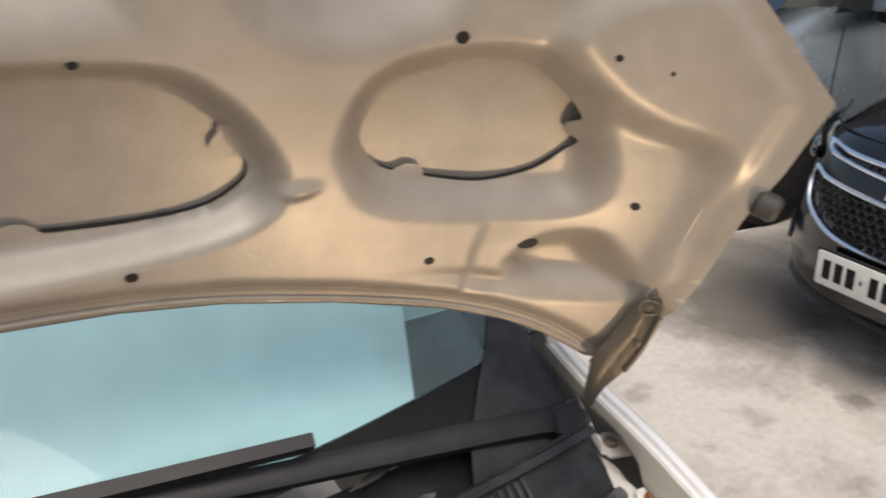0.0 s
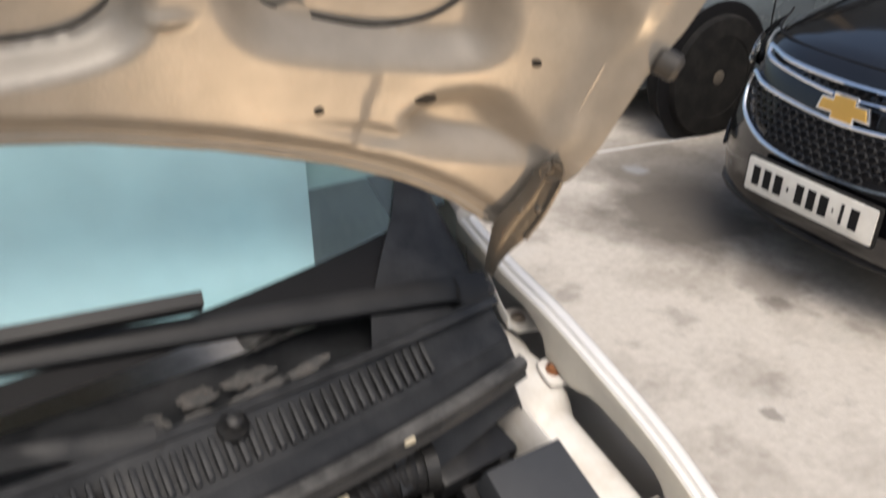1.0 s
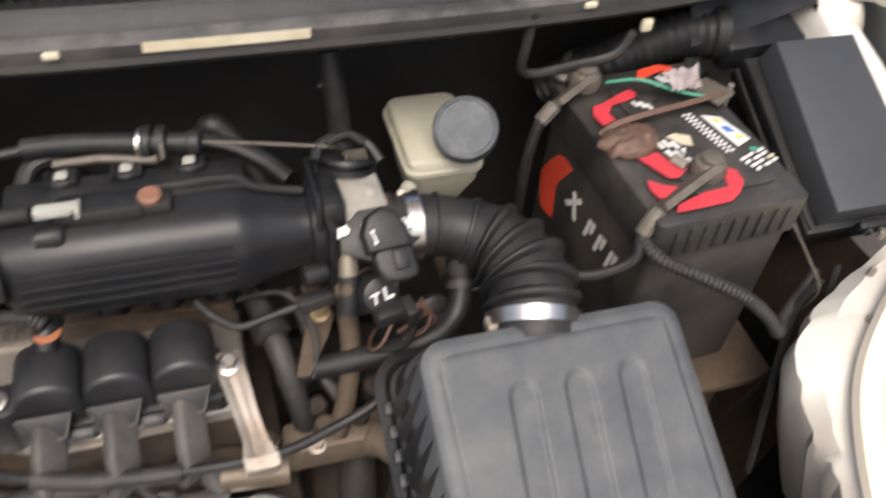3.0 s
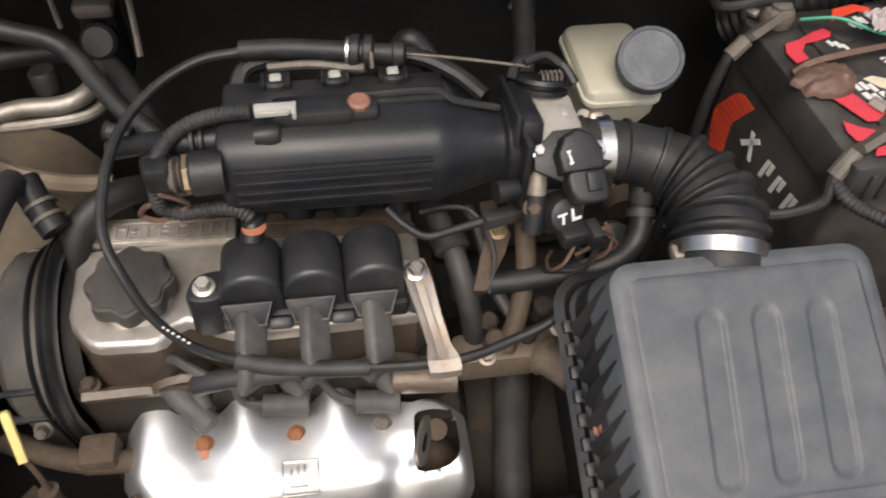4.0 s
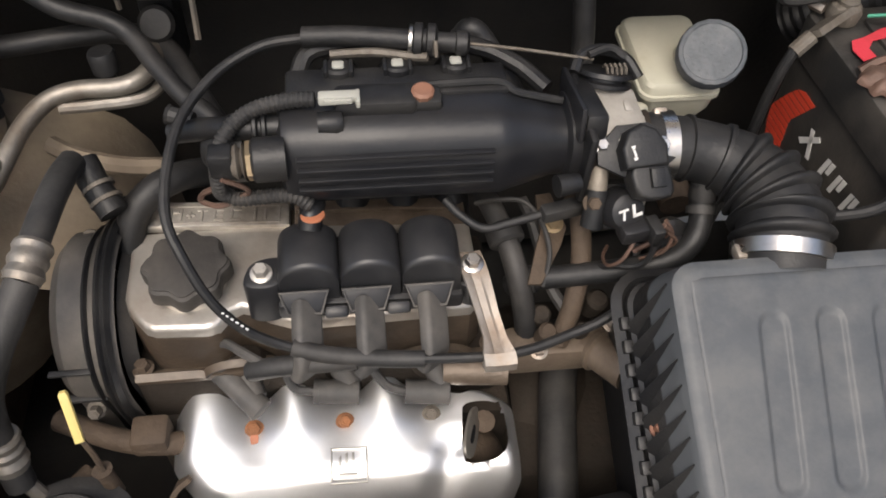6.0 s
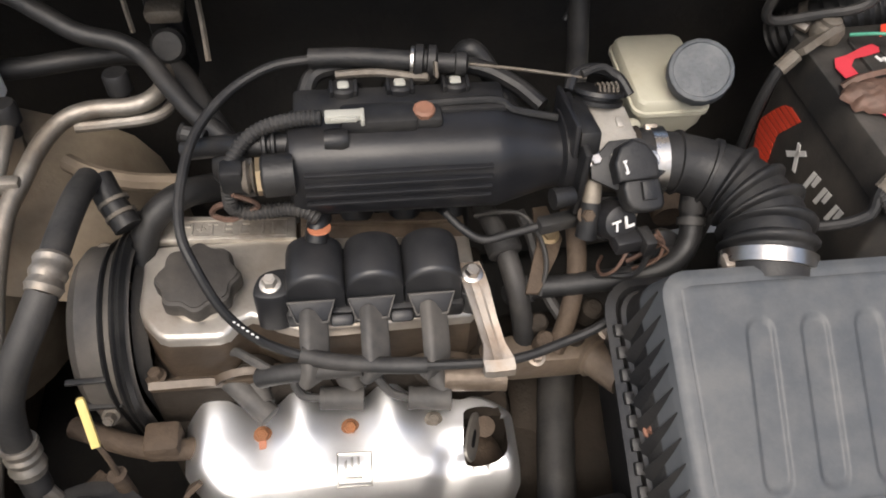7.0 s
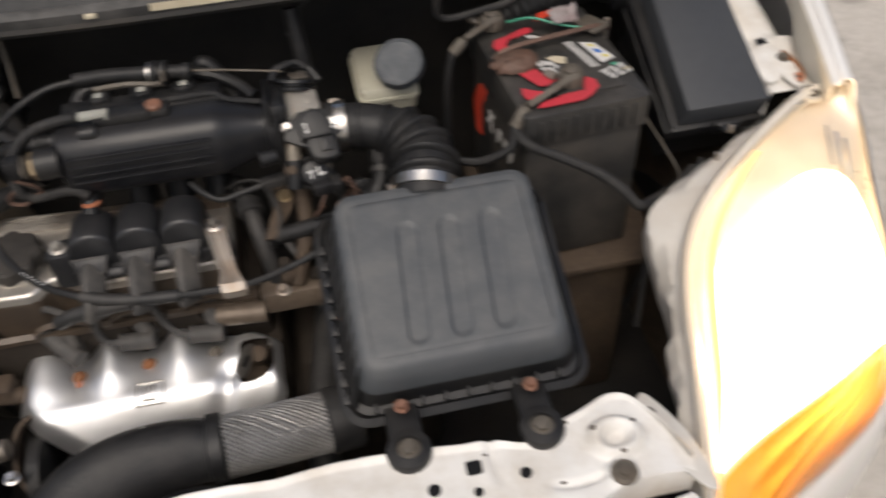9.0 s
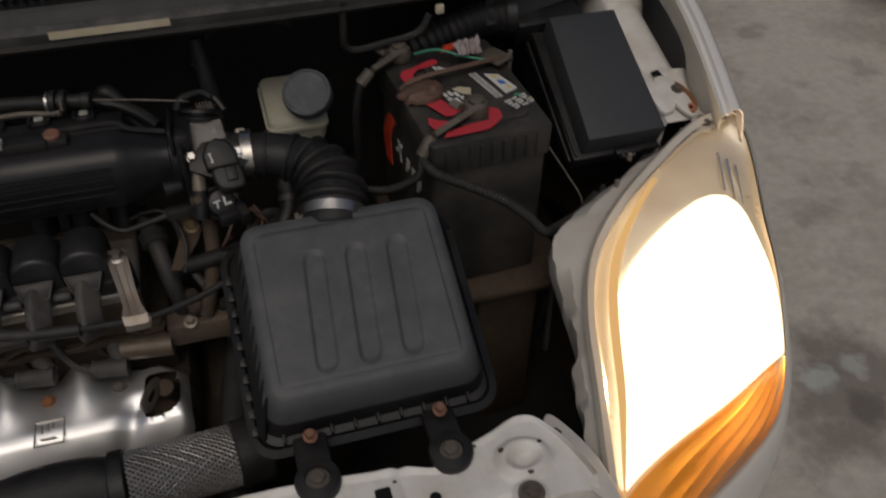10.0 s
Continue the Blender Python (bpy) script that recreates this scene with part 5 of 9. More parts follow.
def print_on(name, outline, m, material, parent, h=0.0006):
    return part(name, prism(outline, h, m), material, parent)


TOP = BAT @ Matrix.Translation((0, 0, 0.0032))
print_on("label", [(0.002, 0.070), (0.012, 0.086), (0.034, 0.090), (0.046, 0.083), (0.043, 0.075), (0.032, 0.080), (0.016, 0.075)], TOP, M["orange_red"], battery)
print_on("label", [(-0.010, 0.062), (-0.004, 0.052), (-0.023, 0.047), (-0.035, 0.045), (-0.043, 0.036), (-0.042, 0.026), (-0.055, 0.022), (-0.057, 0.036), (-0.052, 0.047), (-0.040, 0.050), (-0.022, 0.058)], TOP, M["red"], battery)
print_on("label", [(-0.048, -0.022), (-0.031, -0.014), (-0.026, -0.030), (-0.015, -0.043), (-0.028, -0.051), (-0.036, -0.050)], TOP, M["red"], battery)
print_on("label", [(0.012, -0.047), (0.021, -0.055), (0.020, -0.068), (0.010, -0.078), (-0.002, -0.085), (-0.031, -0.0855), (-0.050, -0.085), (-0.045, -0.078), (-0.018, -0.071), (0.004, -0.070), (0.008, -0.058)], TOP, M["red"], battery)
print_on("label", [(-0.054, -0.047), (-0.045, -0.055), (-0.033, -0.061), (-0.040, -0.070), (-0.055, -0.068), (-0.057, -0.058)], TOP, M["red"], battery)
print_on("label", [(0.032, 0.014), (0.047, 0.008), (0.056, -0.024), (0.040, -0.030)], TOP, M["print_white"], battery)
print_on("label", [(0.040, -0.004), (0.046, -0.006), (0.048, -0.013), (0.041, -0.012)], TOP @ Matrix.Translation((0, 0, 0.0008)), M["print_blue"], battery)
print_on("label", [(0.038, 0.007), (0.043, 0.005), (0.044, 0.001), (0.039, 0.002)], TOP @ Matrix.Translation((0, 0, 0.0008)), M["print_yellow"], battery)
print_on("label", [(0.045, -0.017), (0.050, -0.018), (0.051, -0.022), (0.046, -0.022)], TOP @ Matrix.Translation((0, 0, 0.0008)), M["print_yellow"], battery)
print_on("label", [(0.048, -0.033), (0.055, -0.034), (0.054, -0.039), (0.047, -0.037)], TOP, M["print_green"], battery)
for i in range(13):
    f = i / 12
    x, y = 0.016 + 0.010 * f, 0.018 - 0.050 * f
    for k in (0, 1):
        print_on("print_bar", [(x + 0.005 * k, y - 0.0005 * (i % 2)), (x + 0.005 * k + 0.0038, y + 0.0012), (x + 0.005 * k + 0.0040, y - 0.0012), (x + 0.005 * k + 0.0002, y - 0.0026)], TOP, M["print_white"], battery)
for i in range(4):
    for k in range(3):
        x, y = 0.032 + 0.0095 * k + 0.002 * i, -0.044 - 0.0045 * i + 0.003 * k
        w = 0.0078 - 0.002 * ((i + k) % 2)
        print_on("print_bar", [(x, y), (x + w, y + 0.0026), (x + w + 0.0004, y - 0.0002), (x + 0.0004, y - 0.0028)], TOP, M["print_white"] if (i, k) != (2, 2) else M["cream"], battery)
print_on("print_bar", [(-0.012, -0.004), (-0.003, -0.002), (0.008, -0.008), (0.004, -0.020), (-0.004, -0.016)], TOP, M["cream"], battery)
for i, (a, b, w, h) in enumerate(((-0.026, -0.010, 0.004, 0.008), (-0.020, -0.009, 0.004, 0.009), (-0.014, -0.012, 0.004, 0.009), (-0.024, -0.021, 0.005, 0.008), (-0.017, -0.023, 0.004, 0.009), (-0.010, -0.022, 0.005, 0.009), (-0.018, -0.034, 0.003, 0.007), (-0.012, -0.033, 0.004, 0.008), (-0.006, -0.030, 0.003, 0.008),
                                  (-0.018, 0.044, 0.003, 0.007), (-0.013, 0.042, 0.004, 0.008), (-0.008, 0.038, 0.003, 0.007), (0.022, 0.072, 0.004, 0.010), (0.027, 0.070, 0.003, 0.009), (0.014, 0.064, 0.003, 0.006), (0.019, 0.061, 0.003, 0.006))):
    print_on("print_bar", [(a, b), (a + w, b + 0.001), (a + w + 0.002, b - h + 0.001), (a + 0.002, b - h)], TOP @ Matrix.Translation((0, 0, 0.0008)), M["print_white"], battery)
for x, y in ((-0.02, 0.0), (0.0, 0.05), (0.0, -0.03)):
    part("vent_plug", lathe([(0.009, 0), (0.009, 0.0015), (0.007, 0.002)], in_bat(x, y, 0.003), (0, 0, 1), 16), M["bat_black"], battery)
# printed long side: red slanted stripes and pale strokes
SIDE = plane_at(in_bat(-0.0645, 0.0, -0.1), BAT.to_3x3() @ Vector((0, -1, 0)), (0, 0, 1))
mark = [(-0.086, 0.006), (-0.072, 0.030), (-0.060, 0.046), (-0.033, 0.050), (-0.056, 0.013), (-0.053, -0.010), (-0.050, -0.026), (-0.074, -0.030), (-0.082, -0.012)]


def span(z):
    """Where the printed mark begins and ends at a height."""
    hits = sorted(p[0] + (q[0] - p[0]) * (z - p[1]) / (q[1] - p[1]) for p, q in zip(mark, mark[1:] + mark[:1]) if (p[1] - z) * (q[1] - z) < 0)
    return hits[0], hits[-1]


for i in range(12):
    z0 = -0.0285 + 0.0064 * i
    (a, b), (c, d) = span(z0), span(z0 + 0.0050)
    print_on("label", [(a, z0), (b, z0), (d, z0 + 0.0050), (c, z0 + 0.0050)], SIDE, M["orange_red"], battery)
for o in ([(-0.036, 0.012), (-0.031, 0.009), (-0.010, 0.029), (-0.014, 0.032)], [(-0.027, 0.030), (-0.022, 0.031), (-0.013, 0.006), (-0.018, 0.005)]):
    print_on("print_bar", o, SIDE, M["print_white"], battery)
for a in (0.002, 0.021, 0.041):
    print_on("print_bar", [(a, 0.006), (a + 0.005, 0.007), (a + 0.009, 0.028), (a + 0.004, 0.027)], SIDE, M["print_white"], battery)
    print_on("print_bar", [(a + 0.0085, 0.015), (a + 0.013, 0.016), (a + 0.0155, 0.029), (a + 0.010, 0.028)], SIDE, M["print_white"], battery)
# hold-down strap, terminals and leads
strap = smooth_line([in_bat(-0.064, 0.012, 0.004), in_bat(-0.052, 0.012, 0.012), in_bat(-0.02, 0.015, 0.0145), in_bat(0.02, 0.020, 0.014), in_bat(0.052, 0.026, 0.012), in_bat(0.072, 0.032, 0.004)], 5)
holder = thing("battery_clamp", in_bat(0, 0.01, 0.004), "rusty brown battery hold-down strap", "battery clamp")
part("strap", sweep(bmesh.new(), strap, lambda i, k: [(-0.0022, -0.0036), (0.0022, -0.0036), (0.0022, 0.0036), (-0.0022, 0.0036)]), M["clamp_brown"], holder)
rows = []
for j in range(9):
    f = j / 8
    rows.append([in_bat(-0.046 + (0.025 * (1 - 0.72 * f * f)) * math.cos(t) * (1 + 0.22 * noise.noise((math.cos(t) * 2, math.sin(t) * 2, 1.0))) + 0.004 * f, -0.004 + (0.019 * (1 - 0.72 * f * f)) * math.sin(t) * (1 + 0.25 * noise.noise((math.sin(t) * 2, math.cos(t) * 2, 4.0))), 0.003 + 0.012 * math.sin(f * 1.4) + 0.003 * noise.noise((math.cos(t) * 3, math.sin(t) * 3, f * 4))) for t in [2 * math.pi * a / 28 for a in range(28)]])
pad = grid(rows, close=True)
pad.faces.new(list(pad.verts)[-28:])
part("pad", pad, M["clamp_brown"], holder, "crumpled brown rag under the strap", 60)
scrap = thing("paper_scrap", (0.392, 0.140, 0.806), "crumpled pale pink scrap on the battery", "scrap")
rows = []
for j in range(9):
    rows.append([Vector((0.378 + 0.028 * i / 10 + 0.004 * noise.noise((i * 0.6, j * 0.7, 3.0)), 0.128 + 0.024 * j / 8 + 0.004 * noise.noise((j * 0.8, i * 0.5, 7.0)), 0.807 + 0.012 * math.sin(math.pi * j / 8) * (0.6 + noise.noise((i * 0.7, j * 0.9, 1.0))) + 0.003 * (i % 2))) for i in range(11)])
part("sheet", thick(grid(rows), 0.0006), M["scrap"], scrap, "", 20)
part("plate", box(in_bat(0.054, 0.034, 0.010), (0.026, 0.030, 0.004), 0.0015, Matrix.Rotation(radians(30), 4, "Z")), M["lead"], holder)
part("rod", tube([in_bat(0.072, 0.034, 0.014), in_bat(0.072, 0.034, -0.12)], 0.0028, 8, 2), M["zinc"], holder)


def terminal(px, py, lead_pts, label, r=0.0046):
    t = thing("battery_terminal", in_bat(px, py, 0.003), label, "battery terminal")
    part("post_clamp", lathe([(0.013, 0), (0.014, 0.008), (0.012, 0.013), (0.0085, 0.0145), (0.0085, 0.018), (0.006, 0.019)], in_bat(px, py, 0.002), (0, 0, 1), 20), M["lead"], t)
    a = in_bat(px, py, 0.007)
    b = Vector(lead_pts[0])
    side = (b - a).cross(Vector((0, 0, 1))).normalized()
    bm = bmesh.new()
    sweep(bm, [a, a.lerp(b, 0.35), a.lerp(b, 0.7), b], lambda i, k: [(-0.003, -0.014 + 0.006 * k), (0.003, -0.014 + 0.006 * k), (0.003, 0.014 - 0.006 * k), (-0.003, 0.014 - 0.006 * k)])
    part("lug", bm, M["lead"], t)
    part("bolt", lathe([(0.0048, 0), (0.0048, 0.012), (0.004, 0.013)], a + side * 0.013 + (b - a) * 0.15, side, 6), M["zinc"], t)
    part("crimp", tube(lead_pts[:2], 0.0065, 10, 3), M["lead"], t)
    part("lead", tube(lead_pts, r, 10, 6), M["rubber"], t)
    return t


terminal(-0.045, 0.078, [(0.284, 0.146, 0.793), (0.271, 0.141, 0.782), (0.263, 0.136, 0.745), (0.261, 0.132, 0.69), (0.255, 0.125, 0.62), (0.245, 0.12, 0.55)], "grey corroded battery terminal with black lead")
terminal(-0.004, -0.052, [(0.318, 0.020, 0.787), (0.305, 0.013, 0.770), (0.298, 0.004, 0.752), (0.268, 0.008, 0.738), (0.235, 0.02, 0.735), (0.215, 0.03, 0.70)], "corroded clamp on the red-marked battery post")
cable = thing("battery_cable", (0.41, -0.05, 0.66), "black ribbed cable loom beside the battery", "cable")
part("loom", ridged([(0.304, 0.012, 0.768), (0.316, -0.004, 0.758), (0.345, -0.022, 0.750), (0.378, -0.036, 0.735), (0.405, -0.040, 0.71), (0.425, -0.040, 0.685), (0.455, -0.015, 0.665), (0.49, 0.01, 0.655), (0.52, 0.03, 0.66)], 0.0048, 0.004, 0.0009, 10), M["dusty_rubber"], cable)
part("wire", tube([(0.440, 0.020, 0.76), (0.465, 0.000, 0.72), (0.480, -0.012, 0.69), (0.483, 0.0, 0.64)], 0.0012, 6), M["lead"], cable)
part("wire", tube([(0.500, 0.005, 0.68), (0.47, -0.01, 0.66), (0.44, -0.05, 0.62), (0.42, -0.09, 0.55)], 0.0035, 6), M["rubber"], cable)
part("wire", tube([(0.515, 0.010, 0.69), (0.48, -0.03, 0.655), (0.455, -0.03, 0.60), (0.44, -0.02, 0.5)], 0.003, 6), M["rubber"], cable)
part("wire", tube([(0.338, 0.165, 0.796), (0.36, 0.150, 0.806), (0.385, 0.135, 0.803), (0.41, 0.125, 0.800)], 0.0015, 6), M["print_green"], cable, "thin green wire")
tray = thing("battery_tray", (0.373, 0.10, 0.50), "dirty steel battery tray", "battery tray")
part("plate", box((0.385, 0.09, 0.575), (0.19, 0.22, 0.012), 0.004), M["sludge"], tray)
part("leg", box((0.41, 0.06, 0.44), (0.08, 0.12, 0.26), 0.01), M["sludge"], tray)

# ---- fuse box ----
FB = Matrix.Translation((0.540, 0.095, 0.7825)) @ Matrix.Rotation(radians(24.5), 4, "X")
fuse = thing("fuse_box", (0.540, 0.095, 0.66), "matt black fuse box with flat grey lid", "fuse box")
bm = prism([(-0.046, -0.082), (0.046, -0.082), (0.042, 0.082), (-0.040, 0.082)], 0.030, FB @ Matrix.Translation((0, 0, -0.030)), 0.003)
part("lid", bm, M["lid_plastic"], fuse, "flat dark grey lid")
bm = prism([(-0.056, -0.088), (0.050, -0.088), (0.046, 0.086), (-0.052, 0.086)], 0.016, FB @ Matrix.Translation((0, 0, -0.048)), 0.002)
prism([(-0.050, -0.078), (0.046, -0.078), (0.044, 0.078), (-0.048, 0.078)], 0.06, FB @ Matrix.Translation((0, 0, -0.108)), 0.002, bm)
part("base", bm, M["plastic"], fuse)
for x, m in ((-0.0525, "gloss_plastic"), (-0.0575, "plastic")):
    part("rib", box(FB @ Vector((x, -0.002, -0.034 if x > -0.055 else -0.045)), (0.003, 0.165, 0.012), 0.001, Matrix.Rotation(radians(24.5), 4, "X")), M[m], fuse)
bm = box(FB @ Vector((0.006, -0.090, -0.033)), (0.030, 0.008, 0.020), 0.002, Matrix.Rotation(radians(24.5), 4, "X"))
latch = part("latch", bm, M["plastic"], fuse)
for a, b in ((-0.006, 0.004), (0.0, -0.002), (0.006, 0.004)):
    part("latch_bar", box(FB @ Vector((0.006 + a, -0.095, -0.033 + b)), (0.004, 0.003, 0.008), 0.0008, Matrix.Rotation(radians(24.5), 4, "X")), M["lid_plastic"], latch)

# ---- relay box and duct behind the battery ----
relay = thing("relay_box", (0.515, 0.215, 0.76), "dusty dark grey relay box under the scuttle", "relay box")
part("case", box((0.514, 0.213, 0.789), (0.088, 0.040, 0.030), 0.006, Matrix.Rotation(radians(4), 4, "Z") @ Matrix.Rotation(radians(14), 4, "X")), M["plastic"], relay)
for x in (0.495, 0.540):
    part("ridge", box((x, 0.193, 0.785), (0.012, 0.005, 0.022), 0.002), M["plastic"], relay)
duct = thing("air_duct", (0.42, 0.22, 0.75), "black flexible duct under the scuttle", "duct")
part("hose", ridged([(0.475, 0.215, 0.800), (0.44, 0.222, 0.798), (0.40, 0.225, 0.785), (0.36, 0.23, 0.765), (0.33, 0.25, 0.73)], 0.021, 0.009, 0.0018, 16), M["rubber"], duct)
part("collar", lathe([(0.0215, -0.006), (0.0245, -0.006), (0.0245, 0.006), (0.0215, 0.006)], (0.470, 0.2165, 0.800), (1, -0.2, 0.0), 24), M["plastic"], duct)
part("collar", lathe([(0.0215, -0.004), (0.0240, -0.004), (0.0240, 0.004), (0.0215, 0.004)], (0.352, 0.235, 0.756), (0.7, -0.3, 0.7), 24), M["lead"], duct)
thin = thing("vacuum_pipe", (0.28, 0.16, 0.78), "thin bent black pipe at the firewall", "pipe")
part("tube", tube([(0.262, 0.168, 0.868), (0.262, 0.172, 0.835), (0.263, 0.176, 0.812), (0.276, 0.178, 0.803), (0.31, 0.180, 0.806), (0.345, 0.175, 0.816), (0.36, 0.178, 0.835)], 0.0042, 8), M["dusty_rubber"], thin)

# ---- air filter box ----
AB = Matrix.Translation((0.207, -0.130, 0.736)) @ Matrix.Rotation(radians(24), 4, "X")


def in_ab(x, y, z):
    return AB @ Vector((x, y, z))


air = thing("air_filter_box", (0.208, -0.13, 0.50), "large matt black plastic air filter box with ribbed lid", "air filter")
rows = []
for w, l, r, h, sh in ((0.212, 0.192, 0.018, -0.062, -0.0065), (0.210, 0.190, 0.018, -0.052, -0.0065), (0.204, 0.182, 0.018, -0.050, -0.004), (0.196, 0.178, 0.018, -0.030, 0.000), (0.187, 0.172, 0.018, -0.012, 0.003), (0.182, 0.166, 0.017, -0.003, 0.006), (0.174, 0.158, 0.014, -0.0006, 0.006), (0.168, 0.152, 0.012, 0.0, 0.006), (0.160, 0.144, 0.010, 0.0, 0.006)):
    rows.append([in_ab(x, y + sh, h) for x, y in round_rect(w, l, r, 5)])
# darker plastic on flange and fins puts the sides' dark reflections into the colour
part("lid_flange", grid(rows[:4], close=True), M["plastic"], air)
bm = grid(rows[3:], close=True)
lidtop = []
xs_l = [-0.082 + 0.164 * i / 150 for i in range(151)]
ys_l = [-0.068 + 0.148 * j / 60 for j in range(61)]
for y in ys_l:
    row = []
    for x in xs_l:
        h = 0.0004 - 0.0022 * float(step(np.array(max(abs(x) - 0.078, abs(y - 0.006) - 0.070)), 0.004))
        for c in (-0.0335, 0.0045, 0.0425):
            d = math.hypot(x - c - 0.075 * y, max(0.0, abs(y + 0.003) - 0.046) * 1.0)
            h -= 0.0019 * (1 - float(step(np.array(d - 0.0075), 0.0032)))
        row.append(in_ab(x, y, h))
    lidtop.append(row)
grid(lidtop, bm=bm)
lid = part("lid", bm, M["air_plastic"], air, "", 40)
rows = []
for w, l, h in ((0.206, 0.186, -0.060), (0.200, 0.180, -0.075), (0.190, 0.170, -0.17), (0.16, 0.15, -0.20)):
    rows.append([in_ab(x, y - 0.006, h) for x, y in round_rect(w, l, 0.018, 5)])
part("lower_case", grid(rows, close=True), M["plastic"], air)
bm = bmesh.new()
sweep(bm, [in_ab(x, y - 0.0065, -0.058) for x, y in round_rect(0.220, 0.199, 0.02, 5) + [round_rect(0.220, 0.199, 0.02, 5)[0]]], lambda i, k: [(-0.003, -0.004), (0.003, -0.004), (0.003, 0.004), (-0.003, 0.004)], False)
part("rim", bm, M["plastic"], air)
for i in range(10):
    y = -0.086 + 0.0160 * i
    part("fin", sweep(bmesh.new(), [in_ab(-0.1045, y - 0.004, -0.0525), in_ab(-0.1010, y + 0.004, -0.036), in_ab(-0.0965, y + 0.012, -0.020), in_ab(-0.0925, y + 0.019, -0.008)], lambda i, k: [(-0.0011, -0.0055 + 0.005 * k), (0.0011, -0.0055 + 0.005 * k), (0.0004, 0.0050 - 0.0045 * k), (-0.0004, 0.0050 - 0.0045 * k)]), M["plastic"], lid)
    part("rim_tab", box(in_ab(-0.1085, y + 0.002, -0.053), (0.006, 0.009, 0.007), 0.001, Matrix.Rotation(radians(24), 4, "X")), M["plastic"], lid)
for i in range(9):
    x = -0.085 + 0.021 * i
    part("fin", box(in_ab(x, -0.096, -0.052), (0.003, 0.012, 0.016), 0.001, Matrix.Rotation(radians(18), 4, "X")), M["plastic"], lid)
for x, y in ((0.258, -0.251), (0.143, -0.247)):
    foot = part("foot", box((x, y + 0.022, 0.650), (0.030, 0.050, 0.007), 0.003), M["plastic"], air)
    prism_m = Matrix.Translation((x, y, 0.646))
    part("grommet", lathe([(0.019, 0), (0.020, 0.006), (0.019, 0.010), (0.011, 0.012), (0.010, 0.008)], (x, y, 0.647), (0, 0, 1), 20), M["rubber"], foot)
    hex_bolt("bolt", (x, y, 0.655), (0, 0, 1), 0.007, 0.006, M["lead"], foot)
    hex_bolt("screw", (x + 0.001, y + 0.040, 0.660), (0, -0.3, 1), 0.0045, 0.010, M["brown"], air)
hex_bolt("screw", in_ab(-0.098, -0.012, -0.048), (0, -0.3, 1), 0.004, 0.008, M["brown"], air)

# ---- intake hose with its clamps ----
ihose = thing("intake_hose", (0.205, 0.0, 0.75), "black ribbed rubber intake hose with steel clamps", "air hose")
path = smooth_line([(0.122, 0.050, 0.778), (0.146, 0.049, 0.777), (0.164, 0.046, 0.775), (0.182, 0.039, 0.772), (0.196, 0.027, 0.770), (0.205, 0.011, 0.767), (0.2090, -0.006, 0.763), (0.2068, -0.021, 0.7585), (0.2045, -0.034, 0.752), (0.2035, -0.044, 0.746)], 22)


def hose_r(k):
    r = 0.0222 + 0.0085 * float(step(np.array(k - 0.22), 0.45))
    if 0.40 < k < 0.86:
        r += 0.0055 * max(0.0, math.sin((k - 0.40) / 0.46 * 5 * 2 * math.pi)) ** 0.7 - 0.0010
    if k < 0.07 or 0.30 < k < 0.325 or 0.155 < k < 0.17:
        r += 0.0020
    return r


part("hose", sweep(bmesh.new(), path, lambda i, k: circle(hose_r(k), 26), False), M["rubber"], ihose, "", 60)


def band(at, direction, r, w, parent, thing_name="clamp"):
    c = part(thing_name, lathe([(r, -w / 2), (r + 0.0018, -w / 2), (r + 0.0018, w / 2), (r, w / 2)], at, direction, 30), M["steel"], parent, "bright steel hose clamp", 40)
    return c


c1 = band((0.138, 0.0495, 0.7775), (1, -0.05, 0.0), 0.0240, 0.010, ihose)
c2 = band((0.2045, -0.0330, 0.7525), (-0.20, -0.85, -0.47), 0.0318, 0.010, ihose)
part("clamp_screw", box((0.174, -0.034, 0.757), (0.010, 0.012, 0.009), 0.002), M["zinc"], c2)
part("clamp_screw", lathe([(0.004, 0), (0.004, 0.008)], (0.172, -0.040, 0.757), (0, -1, 0.1), 6), M["zinc"], c2)
part("clamp_screw", box((0.135, 0.062, 0.7975), (0.010, 0.008, 0.007), 0.002, Matrix.Rotation(radians(40), 4, "X")), M["zinc"], c1)
part("branch", tube([(0.174, 0.042, 0.765), (0.1715, 0.034, 0.757), (0.1705, 0.027, 0.745)], 0.0105, 14, 4), M["rubber"], ihose)
breather = thing("breather_hose", (0.10, 0.01, 0.66), "black rubber breather hose across the engine", "hose")
part("hose", tube([(0.169, 0.033, 0.757), (0.170, 0.026, 0.742), (0.168, 0.014, 0.734), (0.162, 0.004, 0.727), (0.150, -0.002, 0.716), (0.125, -0.002, 0.706), (0.086, 0.005, 0.692), (0.048, 0.013, 0.679), (0.036, 0.018, 0.666)], 0.0088, 14), M["rubber"], breather)
part("clamp", lathe([(0.0090, -0.003), (0.0108, -0.003), (0.0108, 0.003), (0.0090, 0.003)], (0.1695, 0.0215, 0.7385), (-0.1, -0.7, -0.6), 20), M["dusty_rubber"], breather, "dark rubber collar")
part("clamp", lathe([(0.0090, -0.003), (0.0108, -0.003), (0.0108, 0.003), (0.0090, 0.003)], (0.050, 0.0126, 0.6798), (-0.9, 0.2, -0.34), 20), M["dusty_rubber"], breather, "dark rubber collar")

